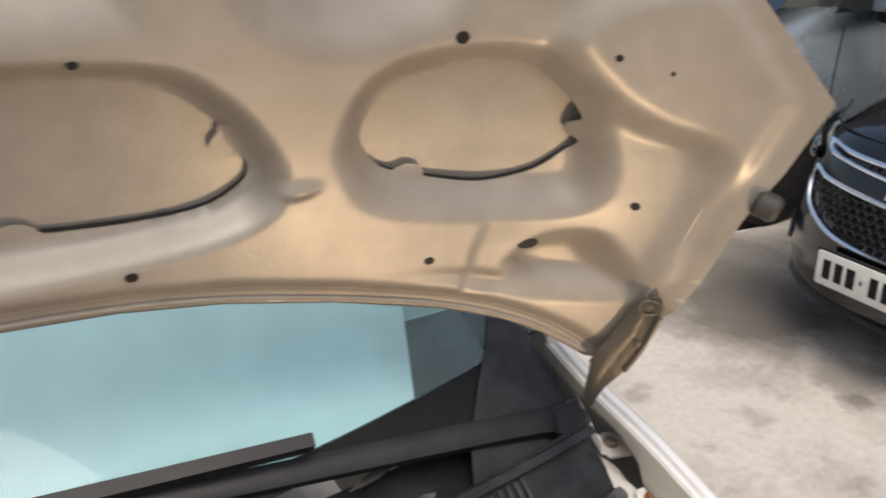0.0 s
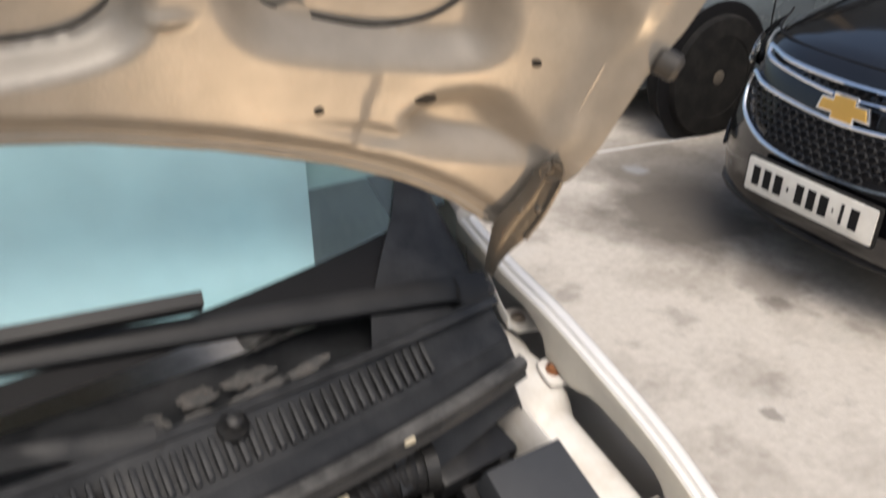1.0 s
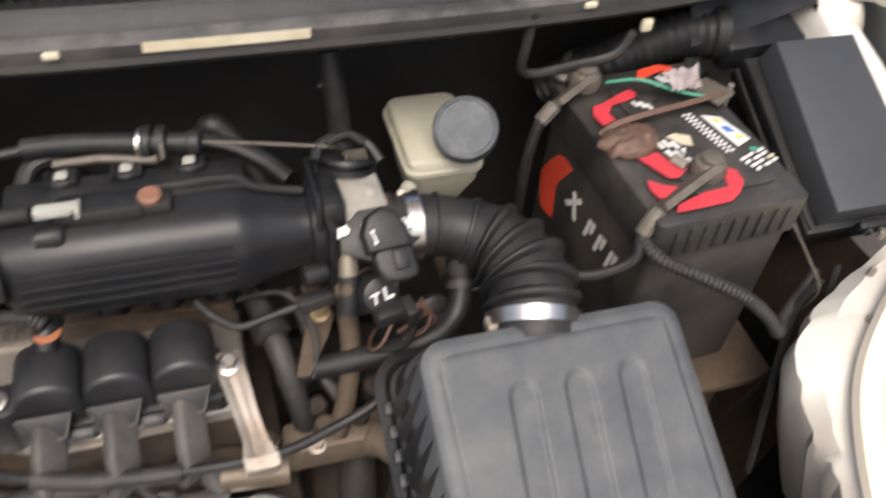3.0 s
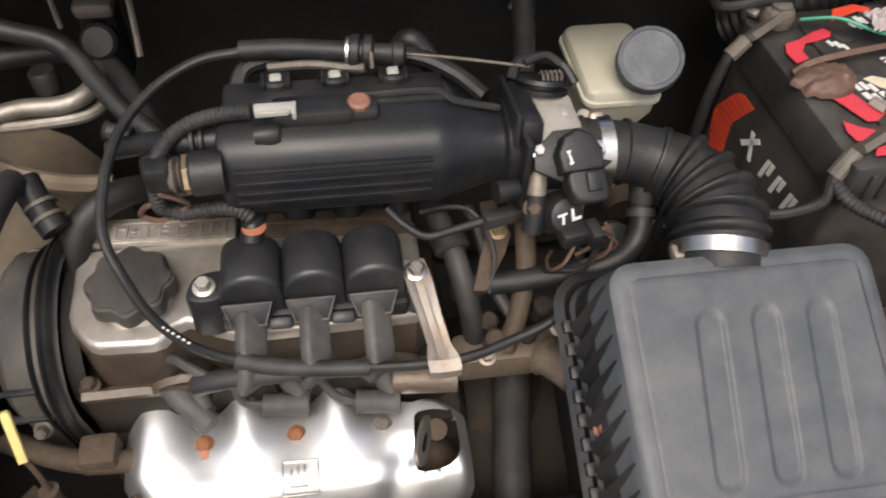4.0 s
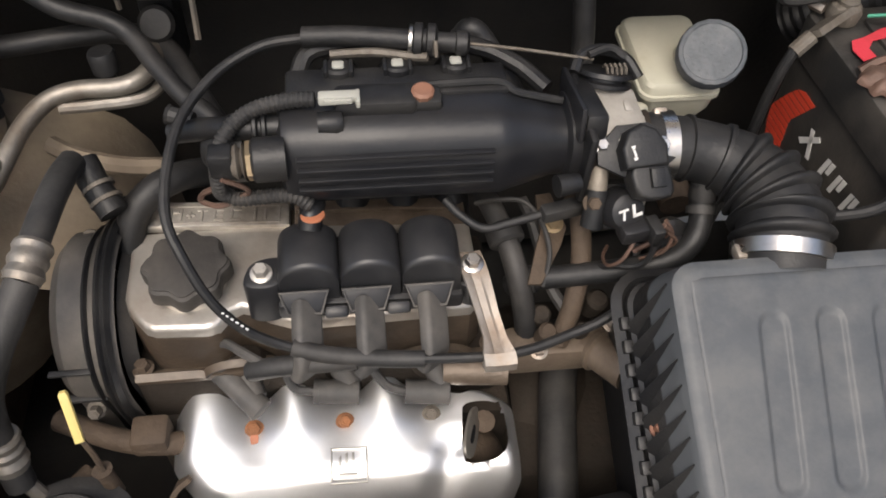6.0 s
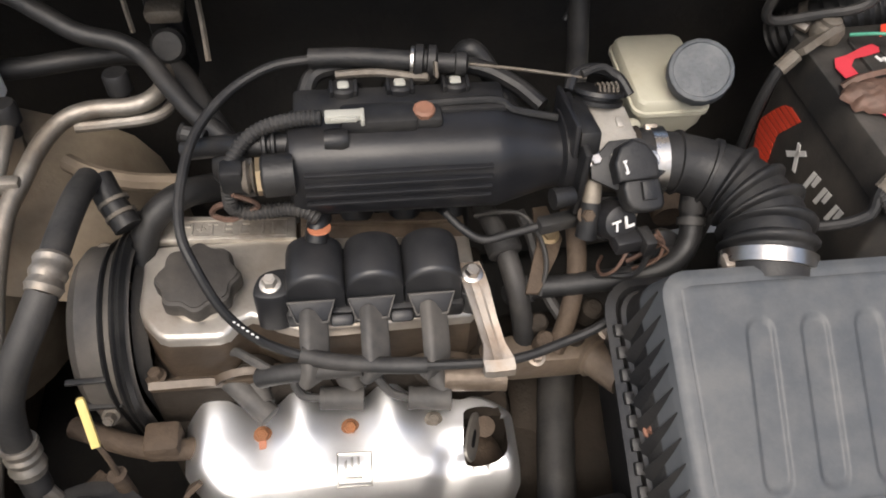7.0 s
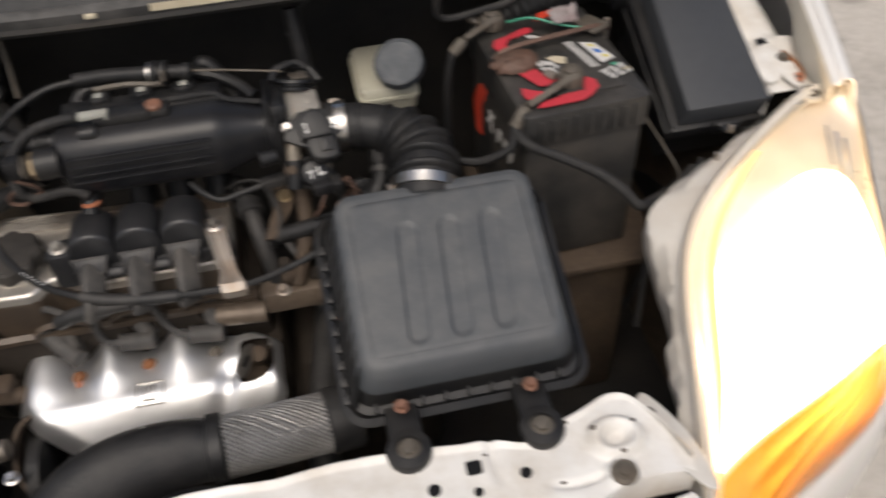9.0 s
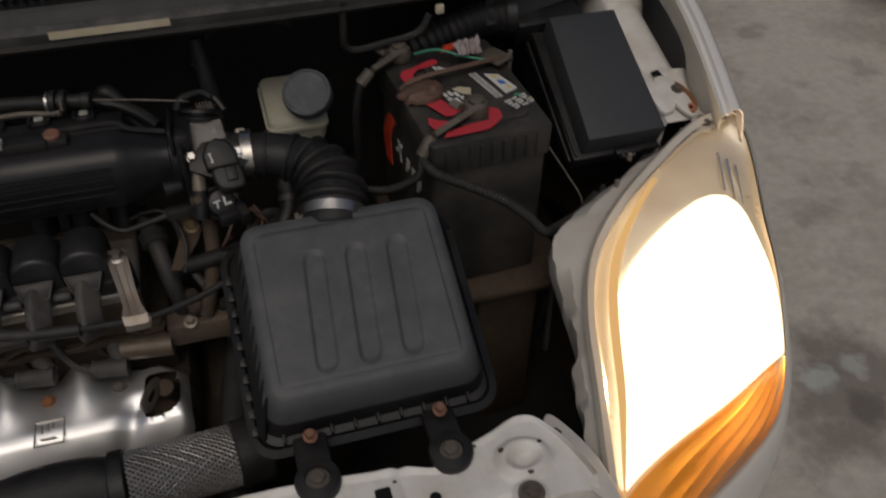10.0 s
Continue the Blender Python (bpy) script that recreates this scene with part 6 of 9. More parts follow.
# ---- brake fluid reservoir ----
brake = thing("brake_fluid_reservoir", (0.2, 0.205, 0.66), "yellowed translucent brake fluid reservoir with grey cap", "reservoir")
rows = []
for w, l, dx, dy, z in ((0.040, 0.06, 0.0, 0.004, 0.665), (0.050, 0.075, 0.0, 0.003, 0.685), (0.060, 0.090, 0.002, 0.0, 0.708), (0.066, 0.096, 0.0, 0.0, 0.724), (0.071, 0.101, 0.0, 0.0, 0.7245), (0.071, 0.101, 0.0, 0.0, 0.7285), (0.067, 0.097, 0.0, 0.0, 0.729), (0.066, 0.096, 0.0, 0.0, 0.736), (0.062, 0.092, 0.0, 0.0, 0.739), (0.05, 0.08, 0.0, 0.0, 0.7405)):
    rows.append([Vector((0.200 + dx + x, 0.205 + dy + y, z + 0.02 * max(0.0, y) * (z > 0.72))) for x, y in round_rect(w, l, min(w, l) * 0.16, 5)])
bm = grid(rows, close=True)
bm.faces.new(list(bm.verts)[-24:])
part("tank", bm, M["res_plastic"], brake)
CAPD = Vector((-0.22, -0.56, 0.80)).normalized()
capat = Vector((0.2165, 0.166, 0.760))
part("neck", tube([(0.219, 0.200, 0.722), (0.219, 0.185, 0.742), capat + CAPD * 0.004], 0.021, 20, 4), M["res_plastic"], brake)
cap = part("cap", lathe([(0.0262, 0), (0.0275, 0.002), (0.0275, 0.013), (0.0265, 0.0155), (0.0235, 0.0165), (0.0228, 0.0155), (0.001, 0.0157)], capat, CAPD, 60, None, (20, 0.008)), M["cap_plastic"], brake, "grey moulded screw cap")
for ring, count in ((0.017, 16), (0.010, 10)):
    for i in range(count):
        a = 2 * math.pi * i / count
        m = Matrix.Translation(capat + CAPD * 0.0155) @ axes(CAPD) @ Matrix.Rotation(a, 4, "Z") @ Matrix.Translation((ring, 0, 0))
        part("cap_mark", prism([(-0.0014, -0.001 - 0.0004 * (i % 3)), (0.0014, -0.001), (0.0014, 0.0012), (-0.0014, 0.001)], 0.0006, m), M["cap_plastic"], cap)
part("nipple", lathe([(0.007, 0), (0.007, 0.014)], (0.168, 0.160, 0.712), (-0.6, -1, 0.1), 12), M["res_plastic"], brake)
part("master_cylinder", lathe([(0.014, -0.02), (0.016, 0), (0.016, 0.09), (0.013, 0.1)], (0.198, 0.12, 0.655), (0, 1, 0.12), 18), M["sludge"], brake, "grimy master cylinder")

# ---- engine ----
engine = thing("engine", (-0.1, 0.03, 0.35), "grimy three-cylinder petrol engine with cast cam cover", "engine")
part("cylinder_head", box((-0.112, 0.046, 0.583), (0.284, 0.128, 0.078), 0.008), M["block"], engine)
part("cylinder_block", box((-0.105, 0.040, 0.46), (0.290, 0.16, 0.22), 0.012), M["block"], engine)
bm = box((0.12, 0.02, 0.43), (0.17, 0.20, 0.16), 0.03, None, None, 3)
lathe([(0.09, 0), (0.10, 0.02), (0.10, 0.05), (0.07, 0.09)], (0.05, 0.03, 0.43), (1, 0, 0), 24, bm)
part("gearbox_case", bm, M["block"], engine, "dusty cast gearbox case")
# cam cover: dark brown walls, a bright flat top plate, a lettered strip behind, a bolted flange below
cover_plan = [(-0.251, 0.080), (-0.2500, 0.020), (-0.247, 0.010), (-0.240, 0.001), (-0.233, -0.0075), (-0.226, -0.0105), (-0.190, -0.0125), (-0.182, -0.010), (-0.174, 0.001), (-0.166, 0.005),
              (-0.156, 0.002), (-0.146, -0.005), (-0.128, -0.012), (-0.10, -0.012), (0.0, -0.010), (0.010, 0.0), (0.010, 0.082)]
wall_plan = [(x * 1.0, y - 0.001) for x, y in cover_plan[:-1]] + [(0.012, 0.104), (-0.249, 0.106)]
cover = part("cam_cover", prism(wall_plan, 0.046, Matrix.Translation((0, 0, 0.627)), 0.004), M["cover_brown"], engine, "dark brown cast cam cover walls", 40)
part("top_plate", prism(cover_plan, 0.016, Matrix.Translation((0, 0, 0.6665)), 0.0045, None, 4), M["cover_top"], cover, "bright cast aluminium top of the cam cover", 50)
part("front_lip", prism([(-0.250, -0.012), (-0.235, -0.012), (-0.228, -0.0105), (-0.186, -0.0125), (-0.176, -0.004), (-0.150, -0.006), (-0.13, -0.014), (0.012, -0.013), (0.012, -0.021), (-0.250, -0.020)], 0.007, Matrix.Translation((0, 0, 0.6235)), 0.0015), M["cover_brown"], cover)
strip = part("name_strip", prism([(-0.245, 0.0825), (-0.131, 0.0765), (-0.131, 0.100), (-0.225, 0.108), (-0.240, 0.103)], 0.007, Matrix.Translation((0, 0, 0.679)), 0.002), M["cast_alu"], cover, "cast strip with raised marks")
part("rear_strip", prism([(-0.128, 0.0765), (0.008, 0.068), (0.008, 0.098), (-0.128, 0.104)], 0.005, Matrix.Translation((0, 0, 0.678)), 0.002), M["cover_stain"], cover, "brown-stained rear strip")
part("rear_rib", box((-0.062, 0.088, 0.6845), (0.130, 0.003, 0.004), 0.001, Matrix.Rotation(radians(-3), 4, "Z")), M["cover_stain"], cover)
tilt_n = Matrix.Translation((-0.183, 0.0905, 0.6862)) @ Matrix.Rotation(radians(-3.2), 4, "Z")
for a, b, w, h in ((0, 0.0088, 0.090, 0.0010), (0, -0.0082, 0.090, 0.0010), (-0.0445, 0, 0.0012, 0.016), (0.0445, 0, 0.0012, 0.016)):
    part("strip_frame", box(tilt_n @ Vector((a, b, 0.0)), (w, h, 0.0016), 0.0003, Matrix.Rotation(radians(-3.2), 4, "Z")), M["cast_alu"], strip)
for x, w, h, dy in ((-0.0395, 0.0018, 0.012, 0), (-0.0355, 0.0050, 0.0022, 0.003), (-0.0315, 0.0018, 0.012, 0), (-0.0245, 0.0070, 0.0020, 0), (-0.0245, 0.0018, 0.007, 0), (-0.0155, 0.0080, 0.0022, 0.005), (-0.0155, 0.0020, 0.012, -0.001), (-0.0055, 0.0020, 0.012, 0),
                    (-0.0025, 0.0070, 0.0020, 0.005), (-0.0025, 0.0060, 0.0018, 0), (-0.0025, 0.0070, 0.0020, -0.005), (0.0075, 0.0020, 0.012, 0), (0.0110, 0.0070, 0.0020, 0.005), (0.0110, 0.0070, 0.0020, -0.005), (0.0255, 0.0020, 0.012, 0), (0.0335, 0.0020, 0.012, 0)):
    part("raised_mark", box(tilt_n @ Vector((x, dy, 0.0)), (w, h, 0.0020), 0.0004, Matrix.Rotation(radians(-3.2), 4, "Z")), M["cast_alu"], strip)
line = [Vector((-0.250, -0.0185, 0.6315)), Vector((-0.222, -0.0185, 0.6315)), Vector((-0.204, -0.0185, 0.6315))]
for c in (-0.170, -0.098, -0.026):
    for a in range(0, 181, 15):
        line.append(Vector((c - 0.0285 * math.cos(radians(a)), -0.0195, 0.6315 + 0.0125 * math.sin(radians(a)) ** 1.2)))
line += [Vector((0.010, -0.019, 0.6315)), Vector((0.024, -0.019, 0.6315))]
part("flange", sweep(bmesh.new(), line, lambda i, k: [(-0.0030, -0.0020), (0.0030, -0.0020), (0.0030, 0.0012), (-0.0030, 0.0020)]), M["cover_brown"], cover, "dark brown rolled cover flange", 40)
for c in (-0.170, -0.098, -0.026):
    part("plug_well", lathe([(0.019, 0), (0.019, 0.012), (0.0135, 0.014), (0.013, 0.004)], (c, -0.006, 0.618), (0, -0.85, 0.35), 20), M["block"], cover, "dark spark plug well")
for x, y, z in ((-0.245, -0.011, 0.631), (-0.236, 0.095, 0.66), (0.018, -0.012, 0.631)):
    hex_bolt("bolt", (x, y, z), (0, 0, 1), 0.0056, 0.009, M["sludge"], cover)
part("pillar", lathe([(0.011, 0), (0.009, 0.022), (0.009, 0.03)], (-0.071, 0.064, 0.660), (0, 0, 1), 12), M["cover_stain"], cover)
hex_bolt("bolt", (-0.071, 0.064, 0.690), (0, 0, 1), 0.004, 0.006, M["steel"], cover)
oil = part("oil_cap", lathe([(0.024, 0), (0.0285, 0.002), (0.0302, 0.005), (0.0302, 0.014), (0.0294, 0.0168), (0.0270, 0.0182), (0.0185, 0.0186), (0.0180, 0.0176), (0.001, 0.0178)], (-0.203, 0.0295, 0.6865), (0.0, -0.04, 1), 112, None, (8, 0.070)), M["oil_cap"], engine, "grey-black lobed oil filler cap", 40)
part("cap_rim", lathe([(0.0262, 0), (0.0276, 0.0006), (0.0276, 0.0018), (0.0262, 0.0022)], (-0.203, 0.0295, 0.7040), (0.0, -0.04, 1), 112, None, (8, 0.070)), M["oil_cap"], oil)
part("oil_neck", lathe([(0.027, -0.004), (0.026, 0.006)], (-0.203, 0.029, 0.682), (0, -0.04, 1), 28), M["cover_top"], engine)
# timing belt cover at the left end
prof = []
for a in range(0, 361, 10):
    t = radians(a)
    y, z = 0.046 + 0.072 * math.cos(t), 0.622 + 0.074 * math.sin(t)
    if z < 0.6:
        z = 0.6 - (0.6 - z) * 3.2
    prof.append((y, z))
prof = prof[:-1]
rows = []
for x, g in ((-0.255, 0.0), (-0.262, 0.004), (-0.268, 0.004), (-0.270, -0.002), (-0.296, -0.004), (-0.304, -0.012), (-0.306, -0.022)):
    rows.append([Vector((x, 0.046 + (y - 0.046) * (1 + g / 0.07), 0.62 + (z - 0.62) * (1 + g / 0.07))) for y, z in prof])
bm = grid(rows, close=True)
bm.faces.new(list(bm.verts)[-36:])
timing = part("timing_cover", bm, M["timing_dust"], engine, "dusty black timing belt cover", 40)
# dark plate set in for the shade of the gap behind the cover
rows = []
for x, g in ((-0.246, -0.016), (-0.256, -0.010), (-0.2565, -0.03)):
    rows.append([Vector((x, 0.046 + (y - 0.046) * (1 + g / 0.07), 0.62 + (z - 0.62) * (1 + g / 0.07))) for y, z in prof])
part("back_plate", grid(rows, close=True), M["dark"], timing, "dark plate for the black gap behind the cover")
for x0, g, w in ((-0.2600, 0.006, 0.0025), (-0.2655, 0.0055, 0.0018), (-0.2765, -0.0015, 0.0015)):
    ring = [Vector((x0, 0.046 + (y - 0.046) * (1 + g / 0.07), 0.62 + (z - 0.62) * (1 + g / 0.07))) for y, z in prof[:25]]
    part("rib", sweep(bmesh.new(), ring, lambda i, k: [(-w, -w), (w, -w), (w, w), (-w, w)]), M["plastic"], timing)
part("rib", box((-0.290, -0.022, 0.614), (0.034, 0.006, 0.004), 0.001), M["dusty_rubber"], timing)
part("rib", box((-0.292, -0.020, 0.648), (0.030, 0.005, 0.003), 0.001), M["dusty_rubber"], timing)
for y, z in ((-0.026, 0.604), (0.085, 0.674)):
    hex_bolt("bolt", (-0.284, y, z), (0, -0.7, 0.5), 0.005, 0.010, M["lead"], timing)
part("ear", box((-0.266, 0.122, 0.664), (0.022, 0.018, 0.018), 0.004), M["dusty_rubber"], timing)

# ---- ignition coil pack ----
coil = thing("ignition_coil", (-0.073, 0.01, 0.69), "black triple ignition coil pack with three domes", "ignition coil")
sec = [(-0.0212, -0.034), (-0.0212, 0.0015)] + [(-0.0212 * math.cos(radians(a)), 0.0015 + 0.0185 * math.sin(radians(a)) ** 0.9) for a in range(10, 171, 10)] + [(0.0212, 0.0015), (0.0212, -0.034)]
for c in (-0.1145, -0.0720, -0.0295):
    rows = []
    for y, sc, dz in ((-0.0085, 0.955, -0.002), (-0.0070, 0.985, -0.0006), (-0.0045, 1.0, 0.0), (0.026, 1.0, 0.001), (0.0315, 0.965, 0.0), (0.034, 0.88, -0.003)):
        rows.append([Vector((c + x * (sc if z > -0.02 else 1.0), y, 0.7205 + (z + 0.008) * sc - 0.008 + dz)) for x, z in sec])
    bm = grid(rows)
    bm.faces.new([v for v in bm.verts][:len(sec)])
    bm.faces.new([v for v in bm.verts][-len(sec):])
    part("coil", bm, M["coil_black"], coil, "", 40)
part("base", box((-0.072, 0.010, 0.6945), (0.131, 0.046, 0.016), 0.003), M["coil_black"], coil)
for c in (-0.0932, -0.0508):
    part("seam", tube([(c, -0.0062, 0.7195), (c, 0.010, 0.7215), (c, 0.030, 0.7215)], 0.0024, 8, 3), M["coil_black"], coil)
# hooded sockets, flat rubber boots below them
for c, lean in ((-0.1185, 0.0), (-0.0752, 0.0), (-0.0315, 0.0)):
    m = Matrix.Translation((c, -0.0085, 0.7040)) @ Matrix.Rotation(radians(48), 4, "X")
    hood = part("socket", prism([(-0.0175, 0.008), (0.0175, 0.008), (0.0118, -0.009), (-0.0118, -0.009)], 0.010, m, 0.0012), M["gloss_plastic"], coil, "", 30)
    for o in ([(-0.0175, 0.008), (0.0175, 0.008), (0.0160, 0.0065), (-0.0160, 0.0065)], [(-0.0118, -0.009), (0.0118, -0.009), (0.0108, -0.0075), (-0.0108, -0.0075)], [(-0.0175, 0.008), (-0.0160, 0.0065), (-0.0108, -0.0075), (-0.0118, -0.009)], [(0.0175, 0.008), (0.0160, 0.0065), (0.0108, -0.0075), (0.0118, -0.009)]):
        part("socket_lip", prism(o, 0.0022, m @ Matrix.Translation((0, 0, 0.0095)), 0.0004), M["boot_grey"], hood)
    boot = smooth_line([(c + 0.001, -0.0150, 0.7045), (c + 0.001, -0.030, 0.7025), (c + 0.001, -0.041, 0.697), (c + 0.001, -0.049, 0.688), (c - 0.002, -0.051, 0.676)], 4)
    part("lead_boot", sweep(bmesh.new(), boot, lambda i, k: [(q * (1 - 0.12 * k), p * (1 + 0.10 * k)) for p, q in round_rect(0.0222, 0.011, 0.0035, 3)]), M["boot_grey"], coil, "grey flattened rubber boot", 35)
for c in (-0.0970, -0.0535):
    part("web", box((c, -0.0180, 0.7000), (0.017, 0.009, 0.010), 0.0025, Matrix.Rotation(radians(35), 4, "X")), M["gloss_plastic"], coil)
part("ear", prism(rounded([(-0.0115, -0.009), (0.004, -0.013), (0.016, -0.006), (0.018, 0.012), (0.004, 0.014), (-0.0085, 0.008)]), 0.040, Matrix.Translation((-0.147, 0.003, 0.682)), 0.003), M["coil_black"], coil, "", 40)
part("ear", lathe([(0.011, -0.030), (0.011, 0), (0.010, 0.001)], (0.0, 0.0, 0.708), (0, -0.1, 1), 18), M["coil_black"], coil)
hex_bolt("bolt", (-0.1465, 0.002, 0.722), (0, -0.15, 1), 0.0054, 0.009, M["bolt_zinc"], coil)
plug = part("plug", tube([(-0.112, 0.026, 0.738), (-0.110, 0.034, 0.746), (-0.108, 0.044, 0.746)], 0.0085, 12, 4), M["plastic"], coil)
part("plug_ring", lathe([(0.0065, 0), (0.0085, 0.001), (0.0085, 0.0025), (0.0065, 0.003)], (-0.109, 0.029, 0.747), (0.0, 0.25, 1), 18), M["orange"], plug, "orange connector seal")

# spark plug leads with their elbow boots at the head
for well, knee, end, wire in (((-0.172, -0.012, 0.619), (-0.1615, -0.041, 0.612), (-0.1885, -0.014, 0.622), [(-0.190, -0.010, 0.628), (-0.190, -0.004, 0.642), (-0.180, -0.012, 0.660), (-0.166, -0.028, 0.672), (-0.150, -0.043, 0.678)]),
                              ((-0.099, -0.014, 0.619), (-0.0880, -0.034, 0.612), (-0.1180, -0.0315, 0.613), [(-0.124, -0.031, 0.614), (-0.134, -0.029, 0.616), (-0.139, -0.024, 0.630), (-0.134, -0.026, 0.652), (-0.124, -0.036, 0.674)]),
                              ((-0.0260, -0.020, 0.619), (-0.0185, -0.040, 0.611), (-0.0480, -0.0375, 0.612), [(-0.054, -0.037, 0.614), (-0.064, -0.034, 0.618), (-0.073, -0.028, 0.630), (-0.077, -0.028, 0.652), (-0.078, -0.040, 0.676)])):
    lead = thing("spark_plug_lead", (well[0], -0.03, 0.60), "grey spark plug lead with dusty elbow boot", "spark plug lead", "spark plug leads")
    a, k, e = Vector(well), Vector(knee), Vector(end)
    part("stem", tube([a + Vector((0, 0.012, 0.004)), a, a.lerp(k, 0.5), k.lerp(a, 0.25)], 0.0092, 14, 4), M["boot_grey"], lead)
    part("boot", tube([k + (k - e) * 0.10, k.lerp(e, 0.05), k.lerp(e, 0.5), e], lambda t: 0.0070 if t < 0.02 else (0.0102 - 0.0012 * t), 16, 5), M["boot_grey"], lead, "", 50)
    part("collar", lathe([(0.0082, -0.002), (0.0096, -0.002), (0.0096, 0.002), (0.0082, 0.002)], e, e - k, 16), M["boot_grey"], lead)
    part("wire", tube([e] + wire, 0.0036, 8), M["boot_grey"], lead)

# ---- exhaust heat shield ----
shield = thing("heat_shield", (-0.1, -0.08, 0.5), "bright dented aluminium exhaust heat shield", "heat shield")


def shield_at(x, k):
    """k runs from the head, over the flat, down the front."""
    y = -0.026 - 0.064 * min(1.0, k / 0.5) - 0.075 * max(0.0, k - 0.5)
    z = 0.5905 - 0.010 * k - 0.120 * max(0.0, k - 0.42) ** 1.35
    rear = max(0.0, 1 - k * 5)
    for c, h, w in ((-0.205, 0.009, 0.020), (-0.137, 0.013, 0.0165), (-0.066, 0.013, 0.0165)):
        g = math.exp(-((x - c - 0.004 * k) / w) ** 2)
        z += h * g * max(0.0, math.cos(min(1.0, k / 0.42) * math.pi / 2)) ** 1.2
        y += 0.0105 * g * rear
    for c in (-0.170, -0.100, -0.032):
        z -= 0.0045 * math.exp(-((x - c) / 0.012) ** 2) * max(0.0, 1 - k * 2.6)
    y -= 0.006 * rear * float(step(np.array(x + 0.03), 0.03)) * float(step(np.array(0.012 - x), 0.02))
    # crease that runs down from the opening, and the lobe beside it
    c = -0.012 - 0.045 * max(0.0, k - 0.28)
    z -= 0.008 * math.exp(-((x - c) / 0.012) ** 2) * float(step(np.array(k - 0.22), 0.18))
    z += 0.0008 * noise.noise((x * 26, k * 5, 0.3))
    return y, z


rows = []
for i in range(91):
    f = i / 90
    row = []
    for j in range(37):
        k = j / 36
        xl = -0.2315 + 0.095 * max(0.0, (k - 0.30) / 0.70) ** 1.3
        xr = 0.0365 - 0.026 * max(0.0, (0.16 - k) / 0.16) ** 2 - 0.020 * max(0.0, (k - 0.6) / 0.4)
        x = xl + (xr - xl) * f
        y, z = shield_at(x, k)
        z -= 0.020 * max(0.0, 1 - (x - xl) / 0.020) ** 2 + 0.010 * max(0.0, 1 - (xr - x) / 0.012) ** 2
        row.append((x, y, z, k))
    rows.append(row)
bm = bmesh.new()
hole_poly = rounded([(-0.003, -0.041), (0.012, -0.039), (0.024, -0.043), (0.0280, -0.053), (0.0275, -0.074), (0.022, -0.083), (0.010, -0.0875), (-0.005, -0.087), (-0.0085, -0.078), (-0.006, -0.052)])
for r in rows:
    for j, (px_, py_, pz_, pk) in enumerate(r):
        if pk <= 0.75:
            for _ in range(2):
                f0 = float(inside(hole_poly, np.array([px_]), np.array([py_]))[0])
                if abs(f0) < 0.0026:
                    gx = (float(inside(hole_poly, np.array([px_ + 1e-4]), np.array([py_]))[0]) - f0) / 1e-4
                    gy = (float(inside(hole_poly, np.array([px_]), np.array([py_ + 1e-4]))[0]) - f0) / 1e-4
                    px_, py_ = px_ - f0 * gx, py_ - f0 * gy
            r[j] = (px_, py_, pz_, pk)
vv = [[bm.verts.new(p[:3]) for p in r] for r in rows]
for i in range(90):
    for j in range(36):
        cx, cy = (rows[i][j][0] + rows[i + 1][j + 1][0]) / 2, (rows[i][j][1] + rows[i + 1][j + 1][1]) / 2
        if float(inside(hole_poly, np.array([cx]), np.array([cy]))[0]) > -0.0002 or rows[i][j][3] > 0.75:
            bm.faces.new((vv[i][j], vv[i + 1][j], vv[i + 1][j + 1], vv[i][j + 1]))
for v in [v for v in bm.verts if not v.link_faces]:
    bm.verts.remove(v)
skin = part("shield", bm, M["foil"], shield, "", 60)
for x, m in ((-0.168, "rust"), (-0.098, "rust"), (-0.030, "lead")):
    y, z = -0.046, shield_at(x, 0.27)[1]
    hex_bolt("bolt", (x, y, z), (0, -0.35, 1), 0.0052, 0.006, M[m], shield)
hex_bolt("bolt", (-0.012, -0.112, 0.556), (0, -0.6, 0.8), 0.005, 0.006, M["lead"], shield)
part("rust_run", prism(rounded([(-0.003, 0.0), (0.003, 0.0), (0.0012, -0.012), (-0.0012, -0.012)]), 0.0006, Matrix.Translation((-0.168, -0.052, shield_at(-0.168, 0.3)[1] + 0.001)) @ Matrix.Rotation(radians(14), 4, "X")), M["orange"], shield)
STAMP = plane_at((-0.0965, -0.0820, shield_at(-0.0965, 0.44)[1] - 0.0002), (1, -0.03, 0), (0, 1, 0.09))
for o in ([(-0.014, -0.014), (0.014, -0.014), (0.014, -0.0128), (-0.014, -0.0128)], [(-0.014, 0.0128), (0.014, 0.0128), (0.014, 0.014), (-0.014, 0.014)], [(-0.014, -0.014), (-0.0128, -0.014), (-0.0128, 0.014), (-0.014, 0.014)], [(0.0128, -0.014), (0.014, -0.014), (0.014, 0.014), (0.0128, 0.014)],
          [(-0.008, 0.0), (-0.006, 0.0), (-0.006, 0.008), (-0.008, 0.006)], [(-0.003, 0.001), (-0.001, 0.001), (-0.001, 0.010), (-0.003, 0.009)], [(0.002, 0.003), (0.004, 0.003), (0.004, 0.010), (0.002, 0.010)], [(-0.008, -0.008), (0.006, -0.008), (0.006, -0.006), (-0.008, -0.006)]):
    part("stamp", prism(o, 0.0016, STAMP @ Matrix.Translation((0, 0, 0.0005)), 0.0004), M["bolt_zinc"], skin)
part("manifold", tube([(-0.2, -0.05, 0.56), (-0.1, -0.06, 0.55), (0.0, -0.055, 0.54), (0.012, -0.055, 0.47), (0.01, -0.06, 0.36)], 0.022, 14), M["sludge"], shield, "grimy exhaust manifold")
